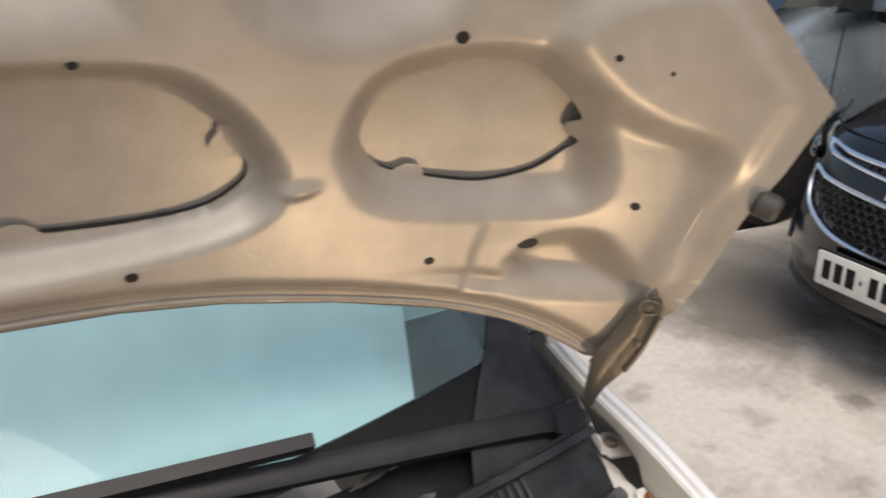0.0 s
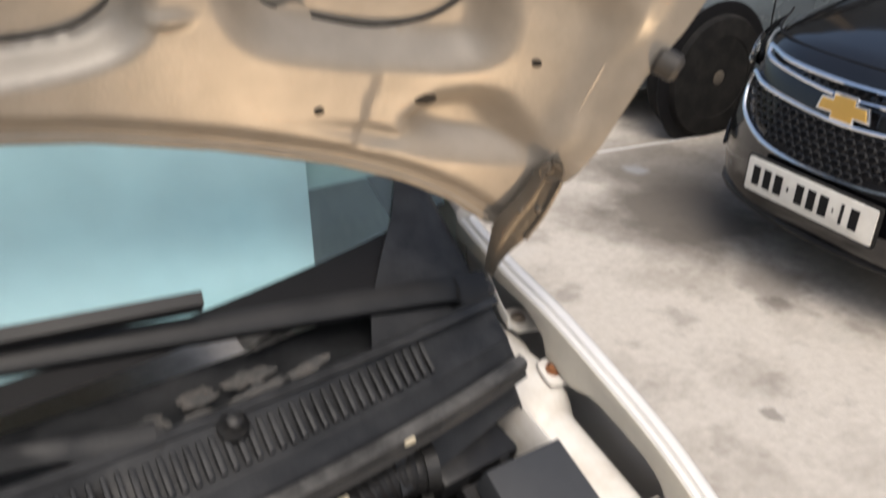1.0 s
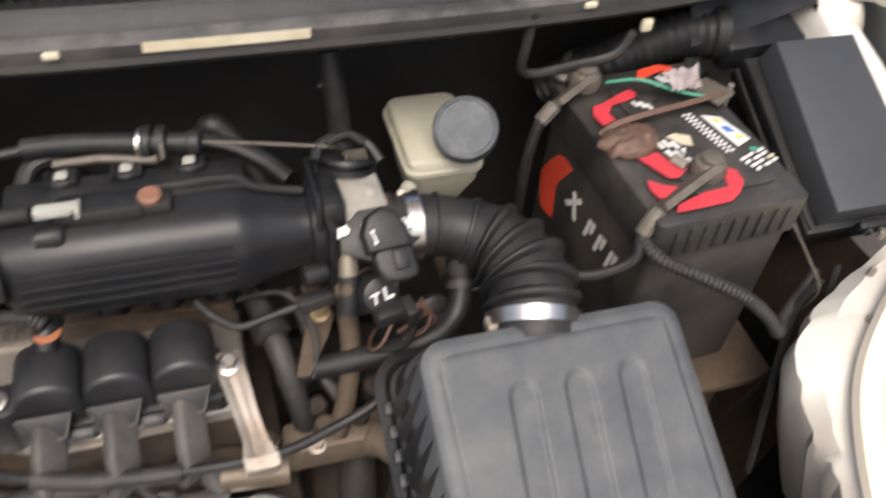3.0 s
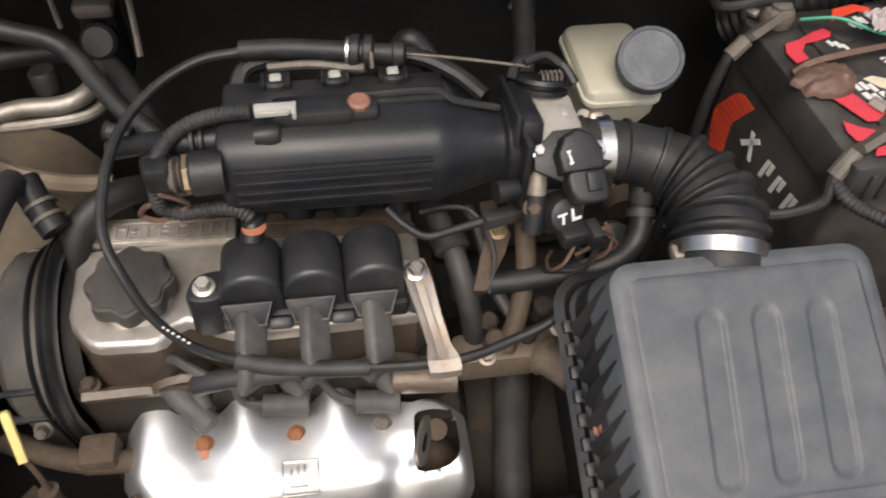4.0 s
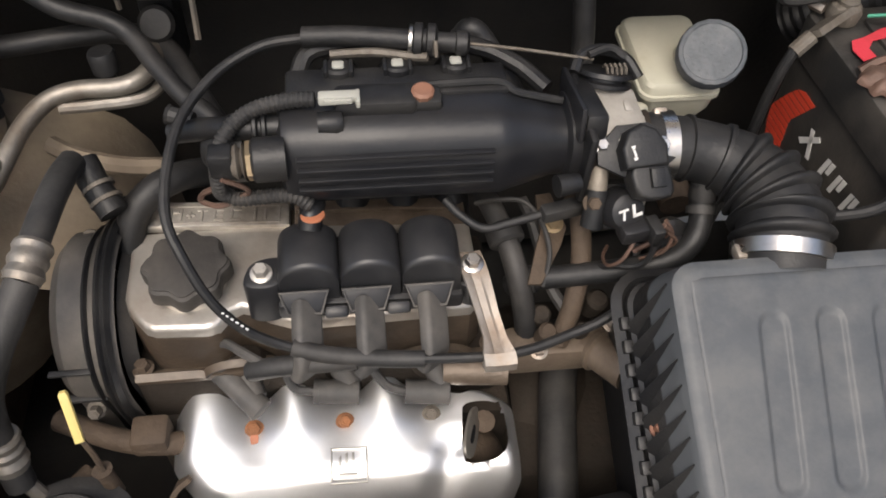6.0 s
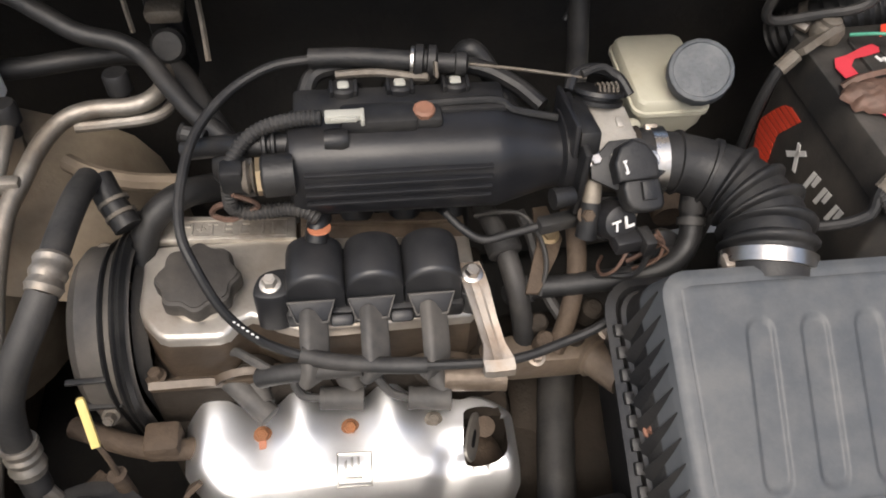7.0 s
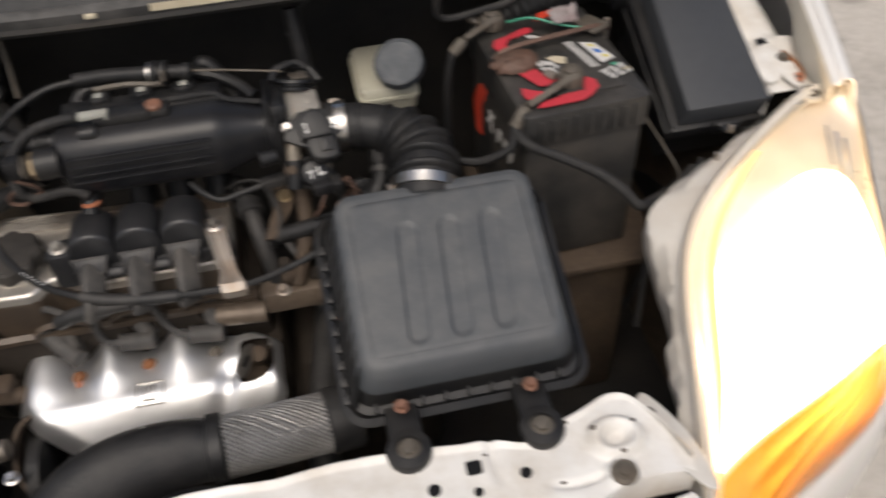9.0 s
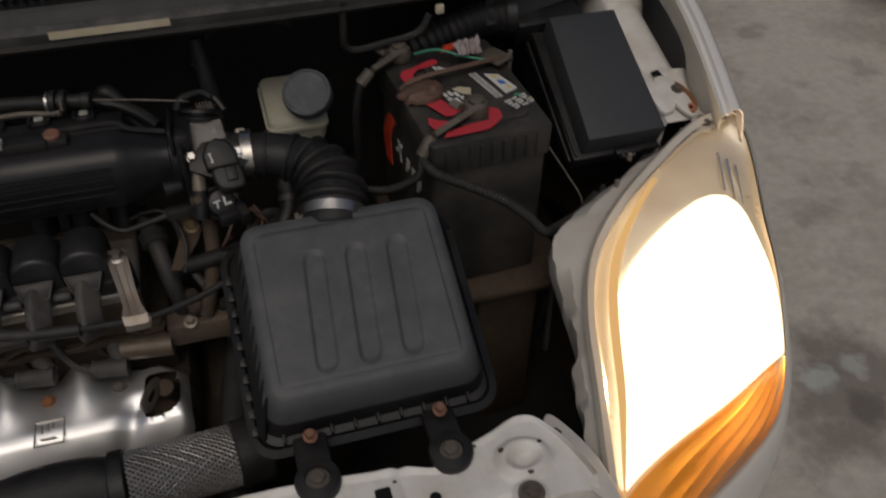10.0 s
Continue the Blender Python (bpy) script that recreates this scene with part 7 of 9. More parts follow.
eye_m = plane_at((-0.0010, -0.064, 0.5880), (0.45, -0.25, -0.75), (0.10, 0.90, 0.10))
part("lifting_eye", prism(rounded([(-0.007, -0.020), (0.006, -0.020), (0.008, 0.010), (0.001, 0.024), (-0.007, 0.012)]), 0.0025, eye_m, 0.0008), M["alu"], shield, "dull steel lifting eye")
# black patch on the plate for the slot's dark inside
part("eye_slot", prism(rounded([(-0.002, -0.010), (0.0018, -0.010), (0.002, 0.003), (-0.001, 0.005)]), 0.0030, eye_m @ Matrix.Translation((0, 0, 0.0001))), M["ink"], shield, "black patch for the shade in the slot")
part("bolt", lathe([(0.009, 0), (0.009, 0.008), (0.006, 0.009)], (0.012, -0.050, 0.574), (0, -0.4, 1), 12), M["sludge"], shield)

# ---- intake plenum ----
plenum = thing("intake_manifold", (-0.05, 0.075, 0.70), "black plastic intake manifold with ribbed front", "intake manifold")
rows = []
for x, ry, rz, cy, cz in ((-0.127, 0.026, 0.028, 0.066, 0.780), (-0.124, 0.032, 0.034, 0.066, 0.780), (-0.118, 0.034, 0.036, 0.066, 0.780), (-0.04, 0.034, 0.036, 0.066, 0.779), (0.018, 0.034, 0.036, 0.065, 0.779), (0.022, 0.034, 0.036, 0.065, 0.779), (0.030, 0.0315, 0.033, 0.0645, 0.779), (0.058, 0.0235, 0.025, 0.063, 0.779), (0.066, 0.0225, 0.024, 0.062, 0.779), (0.068, 0.029, 0.030, 0.062, 0.779), (0.076, 0.029, 0.030, 0.062, 0.779)):
    ring = []
    for a in range(28):
        t = 2 * math.pi * a / 28
        c, s_ = math.cos(t), math.sin(t)
        ring.append(Vector((x, cy + ry * math.copysign(abs(c) ** 0.75, c), cz + rz * math.copysign(abs(s_) ** 0.75, s_))))
    rows.append(ring)
bm = grid(rows, close=True)
bm.faces.new(list(bm.verts)[:28])
part("plenum", bm, M["gloss_plastic"], plenum, "", 40)
for z in (0.7985, 0.7905, 0.7820, 0.7735):
    sn = min(1.0, abs(z - 0.779) / 0.036) ** (4 / 3)
    y = 0.066 - 0.034 * math.sqrt(1 - sn * sn) ** 0.75
    part("rib", box((-0.0505, y + 0.0005, z), (0.130, 0.0085, 0.0024), 0.0008), M["gloss_plastic"], plenum)
bm = box((-0.046, 0.087, 0.812), (0.150, 0.030, 0.010), 0.003)
part("top_flange", bm, M["plastic"], plenum)
part("top_rail", tube([(-0.03, 0.078, 0.818), (0.02, 0.079, 0.818), (0.035, 0.074, 0.812), (0.066, 0.070, 0.806)], 0.003, 8), M["plastic"], plenum)
for x in (-0.085, -0.045, -0.005):
    part("post", lathe([(0.0125, -0.03), (0.0115, 0.004), (0.0105, 0.011), (0.0085, 0.0125)], (x, 0.098, 0.808), (0, 0.15, 1), 18), M["plastic"], plenum)
    part("runner", tube([(x, 0.085, 0.786), (x, 0.106, 0.798), (x + 0.002, 0.122, 0.788), (x + 0.004, 0.132, 0.755), (x + 0.004, 0.116, 0.70), (x + 0.004, 0.085, 0.65)], 0.015, 14), M["plastic"], plenum)
    part("injector_cap", box((x, 0.0990, 0.8195), (0.0085, 0.008, 0.006), 0.0018), M["plug_grey"], plenum, "pale injector cap")
    part("clip", box((x + 0.0085, 0.0975, 0.815), (0.003, 0.014, 0.014), 0.001), M["plastic"], plenum)
    part("clip", box((x - 0.0085, 0.0975, 0.815), (0.003, 0.014, 0.014), 0.001), M["plastic"], plenum)
part("back_rail", tube([(-0.115, 0.112, 0.800), (-0.10, 0.128, 0.812), (-0.04, 0.130, 0.814), (0.01, 0.126, 0.812), (0.04, 0.112, 0.806), (0.06, 0.09, 0.80)], 0.0065, 10), M["plastic"], plenum)
sensor = thing("pressure_sensor", (-0.06, 0.068, 0.812), "black pressure sensor with grey plug and brown screw", "sensor")
bm = box((-0.062, 0.066, 0.817), (0.054, 0.022, 0.014), 0.004)
box((-0.030, 0.066, 0.816), (0.024, 0.018, 0.012), 0.004, None, bm)
part("body", bm, M["plastic"], sensor)
part("screw", lathe([(0.0075, 0), (0.0078, 0.004), (0.006, 0.0055)], (-0.031, 0.0655, 0.821), (0, -0.1, 1), 10), M["brown"], sensor, "rust-brown screw")
pl = part("plug", box((-0.086, 0.062, 0.8245), (0.026, 0.008, 0.007), 0.0015), M["plug_grey"], sensor, "grey-green plug")
part("plug_lock", box((-0.086, 0.0570, 0.8255), (0.018, 0.002, 0.004), 0.0008), M["plug_grey"], pl)
part("plug_lock", box((-0.0735, 0.0605, 0.8245), (0.003, 0.013, 0.006), 0.001), M["plug_grey"], pl)
part("socket", lathe([(0.0075, 0), (0.0085, 0.012), (0.007, 0.016)], (-0.100, 0.052, 0.812), (1, 0, 0), 14), M["plastic"], sensor)
part("loom", ridged([(-0.101, 0.063, 0.8235), (-0.118, 0.064, 0.822), (-0.138, 0.063, 0.818), (-0.153, 0.057, 0.812), (-0.163, 0.047, 0.803), (-0.167, 0.040, 0.790), (-0.168, 0.038, 0.776), (-0.168, 0.040, 0.765), (-0.164, 0.042, 0.760)], 0.0048, 0.0032, 0.0008, 10), M["dusty_rubber"], sensor)
tsens = thing("air_sensor", (-0.145, 0.04, 0.79), "black sensor with brass nut at manifold end", "sensor")
part("stub", lathe([(0.015, 0), (0.015, 0.020), (0.013, 0.022)], (-0.122, 0.040, 0.795), (-1, -0.05, 0.0), 20), M["plastic"], tsens)
part("nut", lathe([(0.0135, 0), (0.0135, 0.008)], (-0.139, 0.039, 0.795), (-1, -0.05, 0.0), 6), M["brass"], tsens, "tarnished brass nut")
part("collar", lathe([(0.0075, 0), (0.012, 0.002), (0.0075, 0.004), (0.012, 0.006), (0.009, 0.010)], (-0.147, 0.039, 0.795), (-1, -0.05, 0.0), 16), M["lead"], tsens)
part("plug", box((-0.163, 0.038, 0.797), (0.016, 0.016, 0.020), 0.003), M["plastic"], tsens)
part("loom", ridged([(-0.164, 0.042, 0.759), (-0.156, 0.040, 0.758), (-0.142, 0.039, 0.760), (-0.130, 0.038, 0.762), (-0.118, 0.036, 0.761), (-0.109, 0.032, 0.756)], 0.0048, 0.0032, 0.0009, 10), M["dusty_rubber"], tsens)
part("wire", tube([(-0.168, 0.038, 0.772), (-0.180, 0.044, 0.762), (-0.184, 0.046, 0.752), (-0.172, 0.040, 0.752), (-0.160, 0.040, 0.757)], 0.0022, 6), M["clamp_brown"], tsens)
part("wire", tube([(-0.164, 0.030, 0.788), (-0.152, 0.034, 0.776), (-0.150, 0.038, 0.766), (-0.160, 0.040, 0.759)], 0.0018, 6), M["clamp_brown"], tsens)
valve = thing("idle_valve", (-0.165, 0.075, 0.78), "black vacuum valve at the manifold end", "valve")
part("body", lathe([(0.022, 0), (0.024, 0.012), (0.018, 0.022), (0.010, 0.030)], (-0.150, 0.070, 0.775), (-1, 0.1, 0), 20), M["plastic"], valve)
for x in (-0.133, -0.139):
    part("ring", lathe([(0.008, 0), (0.0105, 0.001), (0.0105, 0.003), (0.008, 0.004)], (x, 0.060, 0.804), (-1, 0, 0.0), 16), M["plastic"], valve)
part("pipe", tube([(-0.122, 0.060, 0.804), (-0.150, 0.062, 0.802), (-0.172, 0.072, 0.794), (-0.20, 0.085, 0.78)], 0.0078, 12), M["plastic"], valve)
part("nipple", lathe([(0.006, 0), (0.006, 0.016), (0.0075, 0.018)], (-0.185, 0.085, 0.79), (-0.9, 0.3, 0.1), 10), M["dusty_rubber"], valve)

# ---- throttle body ----
tb = thing("throttle_body", (0.10, 0.05, 0.74), "cast aluminium throttle body with black sensors", "throttle body")
part("bore", lathe([(0.026, 0), (0.027, 0.004), (0.024, 0.010), (0.024, 0.040), (0.0255, 0.044)], (0.080, 0.056, 0.778), (1, -0.12, 0.0), 28), M["block"], tb, "grimy cast bore")
bm = bmesh.new()
prism([(0.088, 0.036), (0.085, 0.027), (0.086, 0.003), (0.089, -0.012), (0.100, -0.020), (0.120, -0.022), (0.127, -0.014), (0.121, 0.003), (0.119, 0.026), (0.106, 0.031), (0.104, 0.037)], 0.034, Matrix.Translation((0.0, 0.058, 0.769)) @ Matrix.Rotation(radians(8), 4, "X"), 0.003, bm)
box((0.111, 0.064, 0.8035), (0.006, 0.010, 0.004), 0.0015, Matrix.Rotation(radians(8), 4, "X"), bm)
part("housing", bm, M["throttle_alu"], tb)
part("flange", box((0.078, 0.058, 0.782), (0.006, 0.070, 0.060), 0.003), M["plastic"], tb)
part("quadrant", lathe([(0.020, 0), (0.020, 0.003), (0.016, 0.004), (0.016, 0.006), (0.020, 0.007), (0.019, 0.010)], (0.100, 0.090, 0.802), (0.15, 0.5, 1), 24), M["plastic"], tb)
cover_box = part("side_cover", box((0.0815, 0.060, 0.806), (0.016, 0.052, 0.020), 0.004, Matrix.Rotation(radians(-12), 4, "X")), M["plastic"], tb)
part("side_rib", box((0.0715, 0.064, 0.808), (0.004, 0.060, 0.026), 0.0015, Matrix.Rotation(radians(-12), 4, "X")), M["gloss_plastic"], cover_box)
spring = [Vector((0.098 + 0.00055 * i, 0.088 + 0.0040 * math.cos(i * 1.05), 0.816 + 0.0040 * math.sin(i * 1.05))) for i in range(30)]
part("spring", sweep(bmesh.new(), spring, lambda i, k: circle(0.0009, 6)), M["lead"], tb)
part("lever", tube([(0.078, 0.092, 0.812), (0.084, 0.102, 0.818), (0.100, 0.106, 0.820), (0.116, 0.100, 0.816), (0.124, 0.088, 0.808)], 0.0042, 8), M["plastic"], tb)
part("lever", tube([(0.088, 0.098, 0.822), (0.104, 0.102, 0.824), (0.114, 0.096, 0.820)], 0.0030, 8), M["rubber"], tb)
# position sensor: pointed flange, domed hexagonal body with a lobe, plug below
PS = Matrix.Translation((0.1115, 0.0305, 0.793)) @ axes((0.05, -0.62, 0.78))
part("plate", prism([(-0.029, -0.006), (-0.028, 0.006), (-0.012, 0.019), (0.010, 0.019), (0.029, 0.006), (0.029, -0.006), (0.012, -0.016), (-0.012, -0.016)], 0.004, PS @ Matrix.Translation((0, 0, -0.003)), 0.001), M["plastic"], tb)
bm = prism([(-0.014, -0.012), (-0.0155, 0.002), (-0.010, 0.013), (0.0, 0.0175), (0.010, 0.013), (0.0165, 0.002), (0.016, -0.012)], 0.014, PS, 0.003, None, 3)
prism(rounded([(-0.006, -0.031), (-0.009, -0.010), (0.013, -0.008), (0.018, -0.020), (0.016, -0.033)], 3), 0.015, PS @ Matrix.Translation((0.0, 0, -0.004)), 0.003, bm, 3)
prism([(0.000, -0.026), (0.0, -0.013), (0.010, -0.013), (0.010, -0.026)], 0.0175, PS @ Matrix.Translation((0.002, 0, -0.003)), 0.0015, bm, 2)
part("position_sensor", bm, M["plastic"], tb, "", 40)
for x, y, z in ((0.0865, 0.0345, 0.797), (0.1295, 0.0335, 0.7955)):
    hex_bolt("screw", (x, y, z), (0.05, -0.62, 0.78), 0.0040, 0.005, M["steel"], tb)
idle = part("idle_motor", lathe([(0.0145, 0), (0.0155, 0.004), (0.0145, 0.008), (0.0145, 0.020), (0.0120, 0.026), (0.006, 0.028)], (0.103, 0.026, 0.744), (0.1, -0.62, 0.5), 22), M["gloss_plastic"], tb)
part("motor_flange", prism(rounded([(-0.022, -0.005), (-0.020, 0.006), (0.0, 0.017), (0.020, 0.006), (0.022, -0.005), (0.0, -0.017)]), 0.003, Matrix.Translation((0.103, 0.024, 0.746)) @ axes((0.1, -0.62, 0.5)) @ Matrix.Rotation(radians(-30), 4, "Z"), 0.001), M["plastic"], idle)
hex_bolt("screw", (0.117, 0.018, 0.757), (0.1, -0.62, 0.5), 0.0034, 0.006, M["lead"], idle)
part("connector", box((0.112, -0.001, 0.748), (0.024, 0.015, 0.013), 0.003, Matrix.Rotation(radians(10), 4, "Z")), M["gloss_plastic"], idle)
part("connector_lip", box((0.124, -0.004, 0.750), (0.009, 0.018, 0.015), 0.002, Matrix.Rotation(radians(10), 4, "Z")), M["plastic"], idle)
port = part("water_port", tube([(0.089, 0.040, 0.782), (0.0885, 0.031, 0.774), (0.087, 0.022, 0.762)], 0.0070, 14, 4), M["grimy_alu"], tb)
part("port_cap", tube([(0.0875, 0.024, 0.765), (0.086, 0.016, 0.753), (0.084, 0.010, 0.742)], 0.0080, 14, 4), M["rubber"], port)
# white paint marks
for mtx, outlines in ((PS @ Matrix.Translation((-0.008, -0.002, 0.0142)), ([(-0.0022, 0.0045), (0.0008, 0.005), (0.0004, 0.003), (-0.001, 0.002)], [(-0.0012, 0.002), (0.0002, 0.002), (0.0012, -0.002), (0.0, -0.003)], [(-0.0012, -0.003), (0.0018, -0.0028), (0.0012, -0.0046), (-0.0006, -0.005)])),
                      (Matrix.Translation((0.1068, 0.0034, 0.7626)) @ axes((0.1, -0.62, 0.5)), ([(-0.009, 0.002), (-0.002, 0.003), (-0.002, 0.0015), (-0.009, 0.0005)], [(-0.006, 0.001), (-0.0045, 0.001), (-0.005, -0.005), (-0.0065, -0.005)], [(0.001, 0.005), (0.003, 0.005), (0.003, -0.004), (0.001, -0.003)], [(0.001, -0.002), (0.008, -0.001), (0.008, -0.003), (0.001, -0.004)]))):
    for o in outlines:
        part("paint_mark", prism(o, 0.0012, mtx), M["print_white"], tb, "white paint mark")
part("wire", tube([(0.134, 0.004, 0.752), (0.140, -0.002, 0.742), (0.136, -0.006, 0.728), (0.122, -0.002, 0.716)], 0.0014, 6), M["clamp_brown"], tb)
part("wire", tube([(0.134, -0.004, 0.748), (0.144, -0.004, 0.736), (0.138, 0.0, 0.722), (0.126, 0.004, 0.71)], 0.0012, 6), M["clamp_brown"], tb)
part("wire", tube([(0.130, -0.004, 0.755), (0.138, -0.002, 0.745), (0.134, 0.004, 0.730), (0.120, 0.006, 0.715)], 0.002, 6), M["clamp_brown"], tb)
part("wire", tube([(0.128, -0.008, 0.742), (0.120, -0.012, 0.722), (0.102, -0.004, 0.712), (0.095, 0.006, 0.70)], 0.0022, 6), M["rubber"], tb)
hex_bolt("bolt", (0.084, 0.018, 0.758), (0, -0.7, 0.6), 0.005, 0.008, M["sludge"], tb)
part("stub", lathe([(0.007, 0), (0.008, 0.016)], (0.072, 0.022, 0.775), (-1, -0.2, 0.05), 12), M["plastic"], tb)

# ---- accelerator cable, over the engine in a loop ----
accel = thing("accelerator_cable", (-0.05, 0.05, 0.72), "black accelerator cable looping over the engine", "cable")
part("sheath", tube([(-0.105, 0.126, 0.824), (-0.135, 0.122, 0.822), (-0.163, 0.108, 0.815), (-0.183, 0.084, 0.808), (-0.193, 0.058, 0.802), (-0.198, 0.026, 0.792), (-0.197, 0.002, 0.782), (-0.189, -0.016, 0.770), (-0.176, -0.032, 0.745), (-0.158, -0.041, 0.722), (-0.135, -0.045, 0.705), (-0.110, -0.049, 0.697), (-0.085, -0.052, 0.693), (-0.039, -0.057, 0.692), (0.008, -0.059, 0.692), (0.035, -0.056, 0.692), (0.062, -0.048, 0.693), (0.085, -0.042, 0.697), (0.104, -0.034, 0.702)], 0.0036, 10), M["rubber"], accel)
part("rear_sleeve", tube([(-0.108, 0.127, 0.824), (-0.075, 0.122, 0.827), (-0.040, 0.115, 0.828), (-0.034, 0.114, 0.828)], 0.0072, 14), M["rubber"], accel)
part("front_sleeve", tube([(-0.128, -0.046, 0.702), (-0.105, -0.050, 0.696), (-0.070, -0.054, 0.692), (-0.039, -0.057, 0.692)], 0.0062, 14), M["dusty_rubber"], accel)
part("branch_sleeve", tube([(-0.085, -0.052, 0.690), (-0.115, -0.050, 0.686), (-0.140, -0.047, 0.680), (-0.160, -0.042, 0.668)], 0.0075, 12), M["dusty_rubber"], accel)
part("ferrule", lathe([(0.0085, 0), (0.012, 0.002), (0.012, 0.007), (0.0085, 0.008), (0.0085, 0.010), (0.012, 0.011), (0.012, 0.016), (0.007, 0.018), (0.007, 0.030), (0.0085, 0.031), (0.0085, 0.038), (0.005, 0.040)], (-0.034, 0.114, 0.828), (1, -0.15, -0.02), 20), M["rubber"], accel)
part("bracket", prism([(-0.004, -0.022), (0.006, -0.026), (0.008, 0.0), (0.006, 0.020), (0.002, 0.022), (-0.001, 0.0)], 0.0022, plane_at((-0.021, 0.112, 0.828), (0, -0.4, -0.8), (0, 0.8, -0.4)), 0.0005), M["lead"], accel)
part("bracket_arm", tube([(-0.090, 0.112, 0.820), (-0.06, 0.110, 0.822), (-0.035, 0.104, 0.822), (-0.024, 0.100, 0.824)], 0.003, 6), M["lead"], accel)
part("clip_ring", lathe([(0.0095, 0), (0.0105, 0.0005), (0.0105, 0.0025), (0.0095, 0.003)], (-0.036, 0.1143, 0.828), (1, -0.15, -0.02), 18), M["steel"], accel)
part("bare_wire", tube([(0.004, 0.108, 0.828), (0.04, 0.102, 0.826), (0.092, 0.098, 0.818)], 0.0012, 6), M["lead"], accel)
for i, t in enumerate((0.10, 0.22, 0.36, 0.5, 0.64, 0.78)):
    p = Vector((-0.170, -0.0362, 0.7365)).lerp(Vector((-0.150, -0.0428, 0.7165)), t)
    part("print_bar", box(p + Vector((0, -0.0020, 0.0028)), (0.0022, 0.0012, 0.0012), 0.0003, Matrix.Rotation(radians(-30), 4, "Z")), M["print_white"], accel, "worn white print")

# steel strap that carries the cable
holder_strap = thing("cable_bracket", (0.006, -0.03, 0.70), "rusty zinc cable bracket bolted to the coil", "bracket")
bm = bmesh.new()
rows = []
for k, (x, y, z, w) in enumerate(((-0.001, 0.012, 0.7195, 0.008), (0.0, 0.000, 0.7195, 0.0095), (0.002, -0.012, 0.7185, 0.009), (0.006, -0.035, 0.711, 0.0078), (0.0095, -0.052, 0.705, 0.0078), (0.011, -0.064, 0.703, 0.011), (0.012, -0.070, 0.697, 0.011), (0.012, -0.070, 0.689, 0.011))):
    rows.append([Vector((x - w, y, z + 0.001)), Vector((x - 0.45 * w, y, z)), Vector((x - 0.3 * w, y, z - (0.002 if 1 < k < 5 else 0))), Vector((x + 0.3 * w, y, z - (0.002 if 1 < k < 5 else 0))), Vector((x + 0.45 * w, y, z)), Vector((x + w, y, z + 0.001))])
part("strap", thick(grid(rows), 0.0018), M["zinc"], holder_strap)
hex_bolt("bolt", (0.0, 0.001, 0.7195), (0, -0.2, 1), 0.0056, 0.008, M["steel"], holder_strap)
part("clip", tube([(0.001, -0.062, 0.692), (0.012, -0.062, 0.692), (0.023, -0.060, 0.692)], 0.006, 10, 2), M["zinc"], holder_strap)

# ---- cooling: thermostat neck, hoses, brackets between engine and filter box ----
thermo = thing("thermostat_housing", (0.08, -0.02, 0.60), "oily cast thermostat housing with hoses", "thermostat housing")
bm = box((0.070, -0.018, 0.628), (0.085, 0.030, 0.030), 0.007)
lathe([(0.017, 0), (0.018, 0.004), (0.015, 0.006), (0.015, 0.035)], (0.100, -0.024, 0.632), (0.5, -0.75, 0.2), 20, bm)
lathe([(0.012, 0), (0.012, 0.05)], (0.03, -0.03, 0.62), (-1, 0.1, 0), 16, bm)
part("housing", bm, M["cover_stain"], thermo)
for x, y, z, m in ((0.052, -0.030, 0.645, "zinc"), (0.112, -0.014, 0.650, "zinc")):
    hex_bolt("bolt", (x, y, z), (0, -0.3, 1), 0.005, 0.007, M[m], thermo)
radhose = thing("radiator_hose", (0.085, 0.0, 0.40), "thick black radiator hose going down", "hose")
part("hose", tube([(0.094, 0.030, 0.580), (0.092, 0.015, 0.555), (0.086, -0.012, 0.545), (0.079, -0.050, 0.540), (0.073, -0.085, 0.535), (0.066, -0.130, 0.525), (0.060, -0.17, 0.50)], 0.0165, 16), M["dusty_rubber"], radhose)
for x, y, z, d in ((0.0930, 0.022, 0.566, (0, 0.5, 0.85)), (0.0690, -0.110, 0.530, (0.2, 0.95, 0.2))):
    part("clamp", lathe([(0.0170, -0.004), (0.0188, -0.004), (0.0188, 0.004), (0.0170, 0.004)], (x, y, z), d, 24), M["lead"], radhose)
